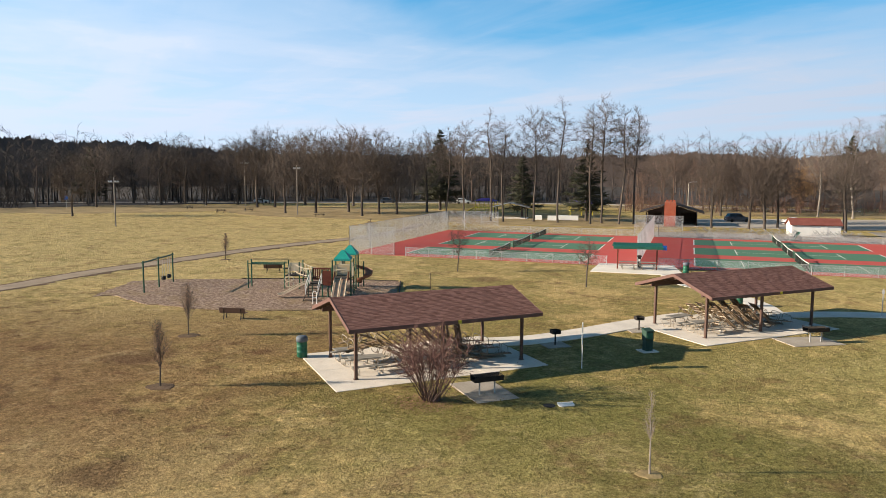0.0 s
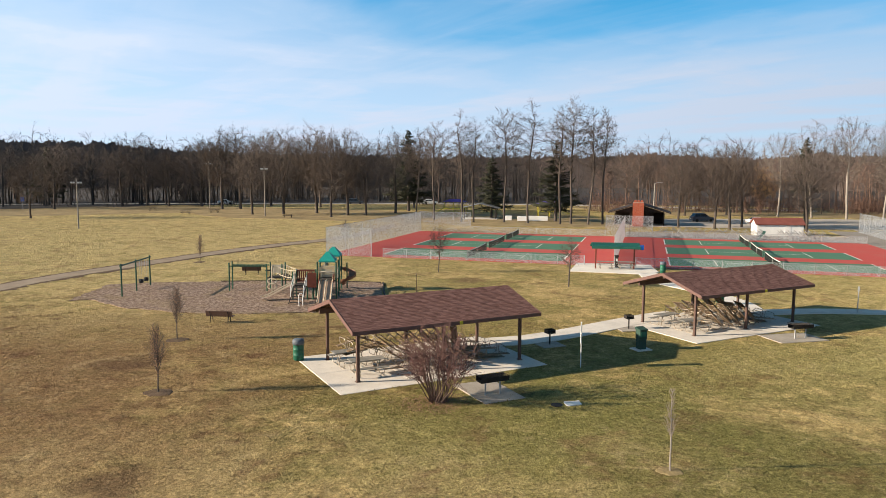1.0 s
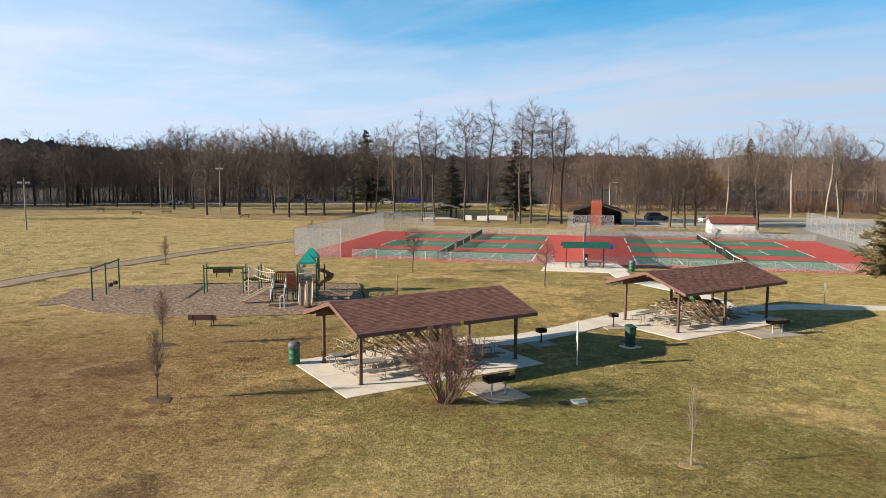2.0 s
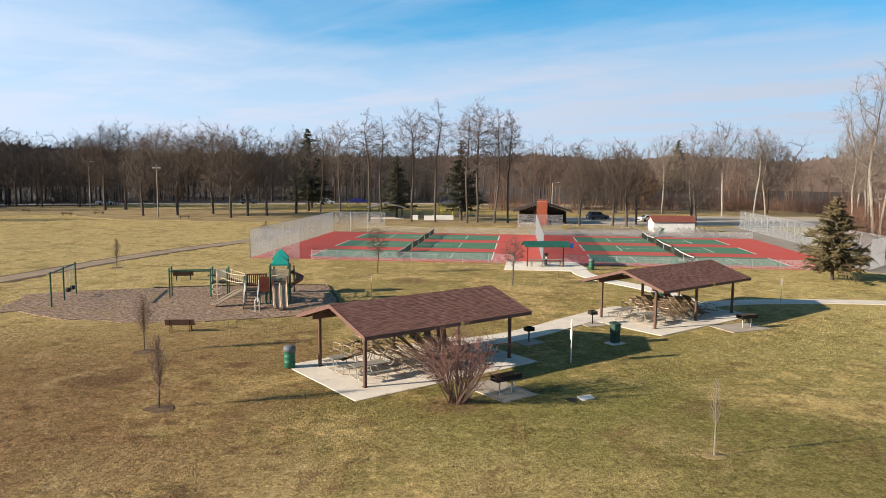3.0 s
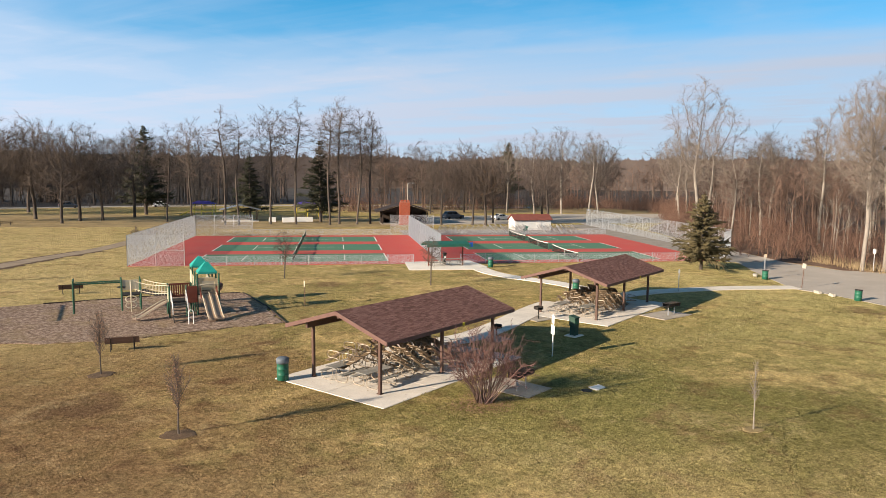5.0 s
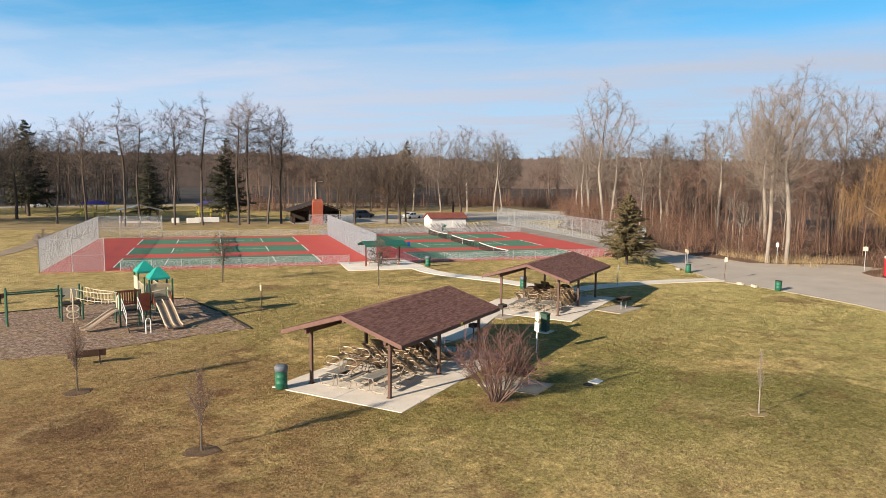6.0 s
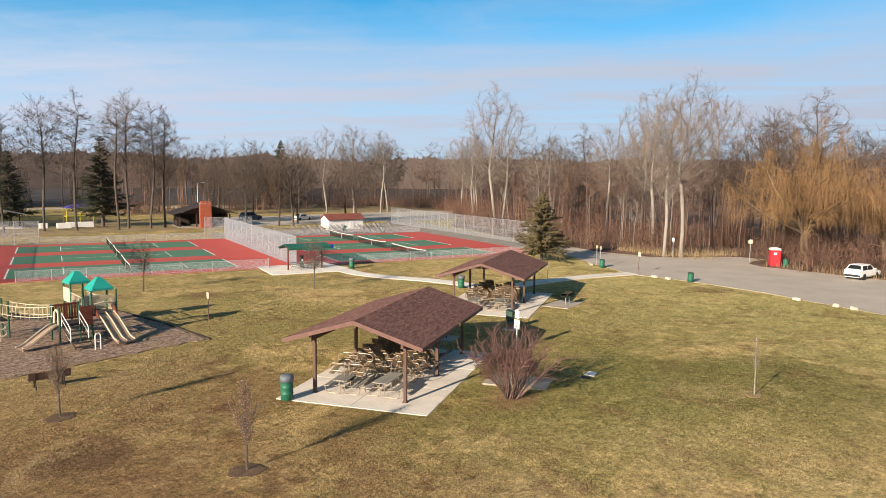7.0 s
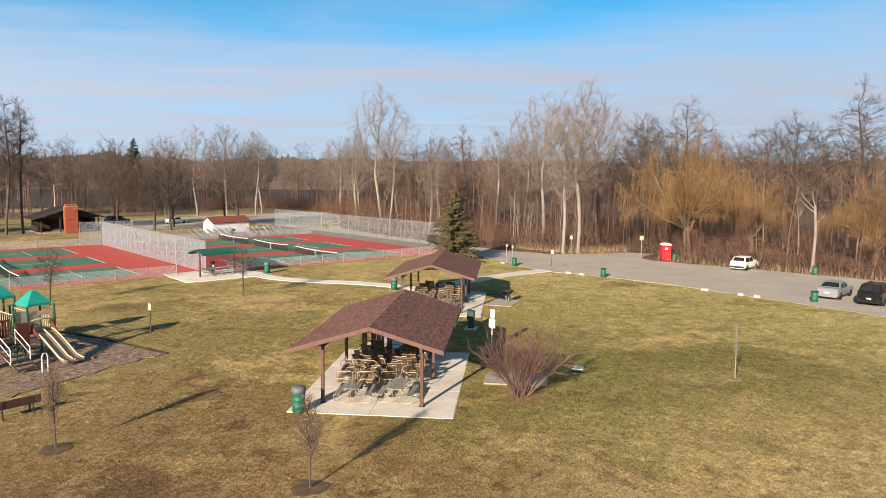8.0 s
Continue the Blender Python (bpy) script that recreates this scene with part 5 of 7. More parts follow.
# ---- vehicles ----
def car(name, label, m, material, L, W, H, belt, hood, deck_z, cab):
    """cab: where the windscreen, roof and rear window begin and end, as parts of the length from the tail."""
    t = thing(name, label, "car", m)
    r0, r1, f1, f0 = cab
    xs = [0.0, 0.02, r0 * 0.7, r0, r1, (r1 + f1) / 2, f1, f0, 0.93, 0.98, 1.0]
    s = Shape()
    n = 6
    rows = []
    for f in xs:
        x = (f - 0.5) * L
        if f <= r0:
            top = deck_z - (0.10 if f < 0.02 else 0.0)
        elif f < r1 + 1e-6:
            top = H - 0.03
        elif f <= f1 + 1e-6:
            top = H if abs(f - f1) > 1e-6 else H - 0.02
        elif f <= f0 + 1e-6:
            top = hood + 0.06
        else:
            top = hood - (f - f0) / (1 - f0) * 0.14
        pinch = 0.90 if f in (0.0, 1.0) else 1.0
        w = W / 2 * pinch
        bl = min(belt, top - 0.02)
        wt = w * (0.74 if top > belt + 0.15 else 0.90)
        ring = [(w * 0.86, 0.24), (w, 0.38), (w, 0.62), (w * 0.97, bl), (wt, top - 0.04), (wt * 0.82, top)]
        rows.append([(x, a, z) for a, z in ring] + [(x, -a, z) for a, z in ring[::-1]])
    for r in rows:
        s.v += r
    k = 2 * n
    for i in range(len(rows) - 1):
        for j in range(k):
            s.f.append((i * k + j, i * k + (j + 1) % k, (i + 1) * k + (j + 1) % k, (i + 1) * k + j))
    s.f += [tuple(range(k))[::-1], tuple((len(rows) - 1) * k + j for j in range(k))]
    part("body", s, material, t, "", False)
    X = lambda f: (f - 0.5) * L
    wt = W / 2 * 0.74
    for sg in (-1, 1):
        for a, b in ((r0 + 0.05, (r1 + f1) / 2 - 0.01), ((r1 + f1) / 2 + 0.01, f1 + (f0 - f1) * 0.45)):
            lo, hi = belt + 0.03, H - 0.12
            y0, y1 = sg * (W / 2 * 0.965 + 0.004), sg * (wt + (W / 2 * 0.97 - wt) * 0.18 + 0.012)
            at = X(max(a, r1 - 0.02)) if a < r1 else X(a)
            bt = X(min(b, f1)) if b > f1 else X(b)
            part("side_window", Shape().add([(X(a), y0, lo), (X(b), y0, lo), (bt, y1, hi), (at, y1, hi), (X(a), y0 - sg * 0.02, lo), (X(b), y0 - sg * 0.02, lo), (bt, y1 - sg * 0.02, hi), (at, y1 - sg * 0.02, hi)], [(0, 1, 2, 3), (7, 6, 5, 4), (0, 4, 5, 1), (1, 5, 6, 2), (2, 6, 7, 3), (3, 7, 4, 0)]), "glass", t)
    for fa, fb, za, zb, nm in ((r0, r1, deck_z, H - 0.03, "rear_window"), (f0, f1, hood + 0.06, H - 0.02, "windscreen")):
        d = Vector((X(fb) - X(fa), 0, zb - za))
        nrm = Vector((-d.z, 0, d.x)).normalized() * (0.015 if fb > fa else -0.015)
        p0, p1 = Vector((X(fa), 0, za)) + d * 0.10 + nrm, Vector((X(fa), 0, za)) + d * 0.88 + nrm
        y0, y1 = W / 2 * 0.80, W / 2 * 0.60
        part(nm, Shape().add([(p0.x, -y0, p0.z), (p0.x, y0, p0.z), (p1.x, y1, p1.z), (p1.x, -y1, p1.z)] + [(p.x - nrm.x, y, p.z - nrm.z) for p, y in ((p0, -y0), (p0, y0), (p1, y1), (p1, -y1))], [(0, 1, 2, 3), (7, 6, 5, 4), (0, 4, 5, 1), (1, 5, 6, 2), (2, 6, 7, 3), (3, 7, 4, 0)]), "glass", t)
    part("rear_bumper", Shape().box((X(0.005), 0, 0.42), (0.12, W * 0.92, 0.22), None, 0.04), "plastic" if material == "car_white" else material, t)
    part("front_bumper", Shape().box((X(0.995), 0, 0.40), (0.10, W * 0.88, 0.22), None, 0.04), "plastic" if material == "car_white" else material, t)
    for sg in (-1, 1):
        part("tail_lamp", Shape().box((X(0.012), sg * W * 0.38, deck_z - 0.20), (0.10, W * 0.17, 0.16), None, 0.03), "lamp_red", t)
        part("headlight", Shape().box((X(0.985), sg * W * 0.35, 0.68), (0.10, W * 0.18, 0.13), None, 0.03), "sign_white", t)
        part("mirror", Shape().box((X(f0 - 0.04), sg * (W / 2 + 0.08), belt + 0.08), (0.14, 0.18, 0.13), None, 0.03), material, t)
        for f in (0.19, 0.81):
            rot = Matrix.Translation((X(f), sg * (W / 2 - 0.10), 0.33)) @ Matrix.Rotation(radians(90), 4, "X")
            ty = Shape().lathe([(0.20, -0.11), (0.31, -0.11), (0.33, -0.08), (0.33, 0.08), (0.31, 0.11), (0.20, 0.11)], 18)
            wl = part("wheel", Shape().lathe([(0.06, -0.115), (0.09, -0.115), (0.09, 0.115), (0.06, 0.115)], 10), "plastic", t, at=rot)
            part("tyre", ty, "tyre", wl)
            part("rim", Shape().lathe([(0.21, -0.105), (0.21, 0.105)], 14), "rim", wl)
    part("plate_bar", Shape().box((X(0.0) - 0.065, 0, 0.62), (0.02, 0.34, 0.12), None, 0.004), "sign_white", t)
    return t


car("suv", "white compact suv parked by the wood", pose(59.7, 29.6, 0.03, 0, 0, -12), "car_white", 4.2, 1.76, 1.54, 0.96, 0.94, 1.02, (0.07, 0.17, 0.56, 0.72))
car("sedan", "silver sedan parked at the grass edge", pose(43.7, 19.4, 0.03, 0, 0, -12), "car_silver", 4.75, 1.82, 1.46, 0.94, 0.92, 1.02, (0.16, 0.32, 0.56, 0.73))
car("suv", "black suv parked beside a silver sedan", pose(42.2, 16.2, 0.03, 0, 0, -12), "car_black", 4.8, 1.92, 1.78, 1.10, 1.05, 1.16, (0.05, 0.13, 0.58, 0.73))
car("suv", "dark blue suv in the far parking area", pose(60.0, 150.5, 0.03, 0, 0, 4), "car_blue", 4.9, 1.9, 1.8, 1.10, 1.05, 1.16, (0.05, 0.13, 0.58, 0.73))
car("sedan", "white sedan in the far parking area", pose(68.5, 143.0, 0.03, 0, 0, 10), "car_white", 4.7, 1.82, 1.46, 0.94, 0.92, 1.02, (0.16, 0.32, 0.56, 0.73))

# ---- buildings beyond the courts ----
t = thing("pavilion", "dark timber park pavilion with low gable roof", "pavilion", pose(43.6, 141.0, 0, 0, 0, -17))
for u in (-4.6, -1.6, 1.6, 4.6):
    for v in (-3.6, 3.6):
        part("post", Shape().box((u, v, 1.25), (0.24, 0.24, 2.5), None, 0.02), "dark_wood", t)
part("back_wall", Shape().box((0, 3.65, 1.2), (9.2, 0.18, 2.4)), "dark_wood", t)
part("side_wall", Shape().box((4.65, 1.2, 1.2), (0.18, 4.6, 2.4)), "dark_wood", t)
part("low_wall", Shape().box((-4.65, 1.0, 0.6), (0.30, 5.0, 1.2)), "dark_wood", t)
part("floor", Shape().box((0, 0, 0.04), (10.0, 8.0, 0.10)), "old_concrete", t)
for sg in (-1, 1):
    part("roof", Shape().box((sg * 2.95, 0, 3.45), (6.3, 8.8, 0.16), Matrix.Rotation(sg * 0.30, 4, "Y")), "dark_roof", t)
part("gable", Shape().add([(x, y, z) for y in (-3.7, -3.55) for x, z in ((-4.9, 2.62), (4.9, 2.62), (0, 4.2))], [(0, 1, 2), (5, 4, 3), (0, 3, 4, 1), (1, 4, 5, 2), (2, 5, 3, 0)]), "dark_wood", t)
ch = thing("chimney", "red brick chimney stack at the gable of the pavilion", "chimney", pose(42.0, 136.4, 0, 0, 0, -17))
part("core", Shape().box((0, 0, 2.35), (2.0, 1.10, 4.7)), "mortar", ch)
bm_long = Shape().box((0, 0, 0), (0.385, 0.09, 0.175)).data("brick", "brick")
bm_side = Shape().box((0, 0, 0), (0.09, 0.365, 0.175)).data("brick", "brick")
for j in range(23):
    z = 0.11 + j * 0.2
    off = 0.2 if j % 2 else 0.0
    for i in range(5):
        part("brick", bm_long, "brick", ch, at=pose(-0.8 + i * 0.4 + off * (0.5 if i < 4 else -0.5) * 0, -0.575, z))
        if i < 3:
            part("brick", bm_side, "brick", ch, at=pose(-1.02, -0.38 + i * 0.38, z))
for x, w in ((-0.62, 0.5), (0.0, 0.4), (0.62, 0.5)):
    part("cap", Shape().box((x, 0, 4.86), (w, 1.2, 0.34), None, 0.03), "brick", ch)

t = thing("shed", "white painted shed with dull red gable roof", "shed", pose(60.0, 117.6, 0, 0, 0, -9))
part("wall", Shape().box((0, 0, 0.95), (7.4, 3.2, 1.9), None, 0.02), "white_paint", t)
for sg in (-1, 1):
    part("roof", Shape().box((0, sg * 0.92, 2.36), (7.9, 2.15, 0.12), Matrix.Rotation(-sg * 0.50, 4, "X")), "red_roof", t)
for u in (-3.62, 3.62):
    part("gable", Shape().add([(u + dx, y, z) for dx in (-0.06, 0.06) for y, z in ((-1.55, 1.9), (1.55, 1.9), (0, 2.75))], [(0, 2, 1), (3, 4, 5), (0, 1, 4, 3), (1, 2, 5, 4), (2, 0, 3, 5)]), "white_paint", t)
part("door", Shape().box((1.2, -1.62, 0.9), (0.95, 0.06, 1.8), None, 0.01), "white_paint", t)

# white frames stacked in the yard behind the courts
yard = picnic_table("picnic_table", "pale picnic table tipped up in the yard", "sign_grey", "galv", court @ pose(34.0, D1 + 1.5, 0.5, 0, 44, 0), "tables stacked behind the courts")
for i in range(24):
    a = 34.8 + i * 0.98
    if 14 < i < 17:
        continue
    copy_thing(yard, court @ pose(a, D1 + 1.5 + rng.uniform(-0.3, 0.3), 0.52, rng.uniform(-4, 4), 44 + rng.uniform(-8, 8), rng.uniform(-8, 8)))
t = thing("work_table", "green plastic table tipped on its side in the yard", "table", court @ pose(48.6, D1 + 1.3, 0.6, 0, -52, 10))
part("table_top", Shape().box((0, 0, 0), (2.0, 1.2, 0.08), None, 0.02), "kiosk_green", t)
for x in (-0.8, 0.8):
    part("leg", Shape().tube([(x, -0.4, 0), (x, -0.4, 0.55), (x, 0.4, 0.55), (x, 0.4, 0)], 0.03, 6), "kiosk_green", t)

# ---- small far things among the trees ----
t = thing("pavilion", "small open pavilion with pale metal roof among trees", "pavilion", pose(13.0, 158.0, 0, 0, 0, -10))
for u in (-3.4, 3.4):
    for v in (-2.2, 2.2):
        part("post", Shape().box((u, v, 1.2), (0.2, 0.2, 2.4), None, 0.02), "dark_wood", t)
for sg in (-1, 1):
    part("roof", Shape().box((sg * 2.1, 0, 2.95), (4.4, 5.4, 0.10), Matrix.Rotation(sg * 0.24, 4, "Y")), "rim", t)
part("floor", Shape().box((0, 0, 0.03), (7.6, 5.4, 0.08)), "concrete", t)
for x, y, w in ((21.5, 150.5, 2.4), (24.6, 151.5, 4.6), (18.6, 152.5, 1.4)):
    ob = new("concrete_wall", Shape().box((0, 0, 0.5), (w, 0.8, 1.0), None, 0.04).data("concrete_wall", "white_paint"))
    ob.matrix_basis = pose(x, y, 0, 0, 0, -10)
    tagged(ob, "low whitewashed block wall among the trees", "wall", "low walls")
t = thing("play_tower", "far yellow and blue play tower with purple canopy", "playground", pose(30.0, 168.0, 0, 0, 0, 0))
for u in (-2.6, 0, 2.6):
    for v in (-1, 1):
        part("post", Shape().tube([(u, v, 0), (u, v, 2.9)], 0.08, 6), "yellow", t)
part("deck", Shape().box((0, 0, 1.2), (5.4, 2.2, 0.2), None, 0.03), "yellow", t)
part("canopy", Shape().add([(-2.9, -1.3, 2.9), (2.9, -1.3, 2.9), (2.9, 1.3, 2.9), (-2.9, 1.3, 2.9), (-1.2, 0, 3.6), (1.2, 0, 3.6)], [(0, 1, 5, 4), (1, 2, 5), (2, 3, 4, 5), (3, 0, 4), (3, 2, 1, 0)]), "purple", t)
part("slide", Shape().box((4.2, 0, 0.75), (3.2, 0.9, 0.12), Matrix.Rotation(0.42, 4, "Y"), 0.03), "yellow", t)

copy_thing(t, pose(8.0, 178.5, 0, 0, 0, 150))


def utility_pole(x, y, h, arm, label, lamp=False):
    t = thing("street_lamp" if lamp else "utility_pole", label, "pole", pose(x, y, 0))
    part("pole", Shape().tube([(0, 0, 0), (0, 0, h)], [0.14, 0.09], 8), "stone" if lamp else "bark_pale", t)
    if lamp:
        part("arm", Shape().tube([(0, 0, h - 0.1), (0.5, 0, h + 0.15), (1.2, 0, h + 0.18)], 0.04, 6), "galv", t)
        part("lamp_head", Shape().box((1.5, 0, h + 0.15), (0.6, 0.25, 0.14), None, 0.04), "galv", t)
    else:
        part("cross_arm", Shape().box((0, 0, h - 0.9), (arm, 0.12, 0.14), None, 0.01), "bark_pale", t)
        for u in (-arm * 0.42, -arm * 0.2, arm * 0.2, arm * 0.42):
            part("floodlight", Shape().box((u, -0.12, h - 0.68), (0.34, 0.24, 0.26), None, 0.05), "galv", t)
    return t


utility_pole(-60.6, 126.0, 8.8, 2.0, "weathered light pole with cross arm in the field")
utility_pole(-36.3, 163.5, 11.5, 1.6, "weathered light pole among the trees")
utility_pole(-60.0, 200.0, 13.0, 2.4, "weathered light pole with floodlights at the wood")
utility_pole(52.5, 160.0, 8.0, 1.0, "pale street lamp above the parking area", True)
dark = picnic_table("picnic_table", "dark weathered picnic table far off under trees", "dark_wood", "black_iron", pose(-69.9, 184.2, 0, 0, 0, 5), "tables in the field")
for x, y in ((-56.7, 170.1), (-51.5, 175.6), (-30.0, 158.0)):
    copy_thing(dark, pose(x, y, 0, 0, 0, 8) @ Matrix.Diagonal((1.3, 1.15, 1.1, 1)))
car("sedan", "white sedan parked along the distant road", pose(-62.0, 222.5, 0.03, 0, 0, 8), "car_white", 4.7, 1.82, 1.46, 0.94, 0.92, 1.02, (0.16, 0.32, 0.56, 0.73))
car("suv", "dark blue suv parked along the distant road", pose(-22.0, 226.5, 0.03, 0, 0, 4), "car_blue", 4.9, 1.9, 1.8, 1.10, 1.05, 1.16, (0.05, 0.13, 0.58, 0.73))
car("suv", "white suv parked along the distant road", pose(2.0, 227.0, 0.03, 0, 0, 0), "car_white", 4.7, 1.86, 1.7, 1.05, 1.0, 1.1, (0.07, 0.16, 0.56, 0.72))
post_sign(-104.0, 186.0, 0, 3.2, [(2.75, 0.9, 1.1, "blue", 0)], "blue sign on a post at the far edge of the field")


# ---- trees ----
def aim(d, angle, spin):
    """The way that leaves d by an angle, turned round it."""
    a = d.orthogonal().normalized()
    b = d.cross(a)
    return (d * math.cos(angle) + (a * math.cos(spin) + b * math.sin(spin)) * math.sin(angle)).normalized()


def limb(s, p, d, length, r0, r1, segs, sides, rng, wob, lift, taper=1.0):
    """One bent, tapering limb; gives its points, ways and radii back."""
    pts, ds, rs = [p.copy()], [d.copy()], [r0]
    for i in range(segs):
        d = (d + Vector((rng.uniform(-wob, wob), rng.uniform(-wob, wob), rng.uniform(-wob, wob) + lift))).normalized()
        p = p + d * (length / segs)
        pts.append(p.copy())
        ds.append(d.copy())
        rs.append(r1 + (r0 - r1) * (1 - (i + 1) / segs) ** taper)
    s.tube(pts, rs, sides, False)
    return pts, ds, rs


def along(pts, ds, rs, f):
    k = min(int(f * (len(pts) - 1)), len(pts) - 2)
    g = f * (len(pts) - 1) - k
    return pts[k].lerp(pts[k + 1], g), ds[k + 1], rs[k] + (rs[k + 1] - rs[k]) * g


def envelope(rs, n, H, clear, spread, wide_at):
    """Points that fill a lumpy crown: n of them, between the clear trunk and the top."""
    bend = math.log(0.5) / math.log(wide_at)
    s1, s2, s3 = rs.uniform(0, 6.28, 3)
    out = np.zeros((0, 3))
    while len(out) < n:
        q = rs.uniform(-1, 1, (3 * n, 3))
        t = (q[:, 2] + 1) / 2
        phi = np.arctan2(q[:, 1], q[:, 0])
        rad = np.sin(np.pi * np.clip(t, 0.001, 0.999) ** bend) ** 0.55 * (0.84 + 0.12 * np.sin(3 * phi + s1 + 5 * t) + 0.10 * np.sin(5 * phi + s2 - 8 * t))
        ok = np.hypot(q[:, 0], q[:, 1]) < rad
        lump = 1 - 0.07 * (1 + np.sin(2 * phi + s3))
        p = np.stack([q[:, 0] * spread * H, q[:, 1] * spread * H, (clear + (1 - clear) * t * lump) * H], 1)
        out = np.concatenate([out, p[ok]])
    return out[:n]


def bare_tree(seed, H, r0, clear=0.22, top=0.45, spread=0.40, wide_at=0.55, n=420, step=0.036, tip=0.020, lift=0.10, twigs=2, subs=2, long=0.038, lean=0.03, crook=0.22):
    """A leafless broadleaf tree, grown limb by limb into the room of its crown: the trunk, and the crown of limbs and fine twigs."""
    rs, rng = np.random.RandomState(seed), random.Random(seed)
    goal = envelope(rs, n, H, clear, spread, wide_at)
    st = step * H
    pos, par, way = [Vector((0, 0, -0.1))], [-1], [Vector((0, 0, 1))]
    d = Vector((rng.uniform(-lean, lean), rng.uniform(-lean, lean), 1)).normalized()
    while pos[-1].z < top * H:
        d = (d + Vector((rng.uniform(-0.05, 0.05), rng.uniform(-0.05, 0.05), 0.12))).normalized()
        par.append(len(pos) - 1)
        pos.append(pos[-1] + d * st)
        way.append(d.copy())
    nt = len(pos)
    kids = [0] * nt
    P = np.array(pos)
    dist = np.linalg.norm(goal[:, None] - P[None], axis=2)
    near, nd = dist.argmin(1), dist.min(1)
    for _ in range(70):
        live = nd > 1.6 * st
        goal, near, nd = goal[live], near[live], nd[live]
        if not len(goal):
            break
        vec = (goal - P[near]) / nd[:, None]
        tot = np.zeros((len(P), 3))
        np.add.at(tot, near[nd < 0.34 * H], vec[nd < 0.34 * H])
        fresh = []
        for i in np.nonzero(np.abs(tot).sum(1) > 0)[0]:
            if kids[i] > 2 or (i < nt - 1 and pos[i].z < clear * H * 0.9):
                continue
            g = Vector(tot[i])
            if g.length < 1e-5:
                continue
            e = (g.normalized() + way[i] * 0.95 + Vector((rng.uniform(-crook, crook), rng.uniform(-crook, crook), rng.uniform(-crook, crook) + lift))).normalized()
            kids[i] += 1
            kids.append(0)
            par.append(int(i))
            pos.append(pos[i] + e * st)
            way.append(e)
            fresh.append(pos[-1])
        if not fresh:
            break
        k = len(P)
        F = np.array(fresh)
        P = np.concatenate([P, F])
        dist = np.linalg.norm(goal[:, None] - F[None], axis=2)
        j = dist.argmin(1)
        better = dist.min(1) < nd
        near[better], nd[better] = k + j[better], dist.min(1)[better]
    m = len(pos)
    load = [0] * m
    child = [[] for _ in range(m)]
    for i in range(m - 1, -1, -1):
        load[i] = load[i] or 1
        if par[i] >= 0:
            load[par[i]] += load[i]
            child[par[i]].append(i)
    grow = (r0 - tip) / max(load[0] ** 0.60 - 1, 1e-3)
    rad = [tip + grow * (q ** 0.60 - 1) for q in load]
    trunk, crown = Shape(), Shape()
    todo = [(0, None)]
    while todo:
        i, root = todo.pop()
        run, rr = ([pos[root]], [rad[i] * 1.15]) if root is not None else ([], [])
        while True:
            run.append(pos[i])
            rr.append(rad[i])
            if not child[i]:
                break
            nxt = max(child[i], key=lambda c: load[c])
            todo += [(c, i) for c in child[i] if c != nxt]
            i = nxt
        rr[-1] = rr[-1] * 0.5
        if root is None:
            rr[0] *= 1.35
            rr[1] *= 1.08
        (trunk if root is None else crown).tube(run, rr, 7 if rr[0] > 0.11 else (4 if rr[0] > 0.045 else 3), False)
    for i in range(nt, m):
        if load[i] > 9:
            continue
        for _ in range(twigs):
            e = aim(way[i], rng.uniform(0.25, 1.0), rng.uniform(0, 6.28))
            e.z += lift
            e.normalize()
            tl = H * long * rng.uniform(0.6, 1.3)
            p = pos[i] - way[i] * st * rng.random()
            crown.spike(p, e, tl, tip * 0.8)
            for _ in range(subs):
                crown.sliver(p + e * tl * rng.uniform(0.1, 0.85), aim(e, rng.uniform(0.3, 0.9), rng.uniform(0, 6.28)), tl * rng.uniform(0.5, 0.9), tip * 0.75)
    return trunk, crown


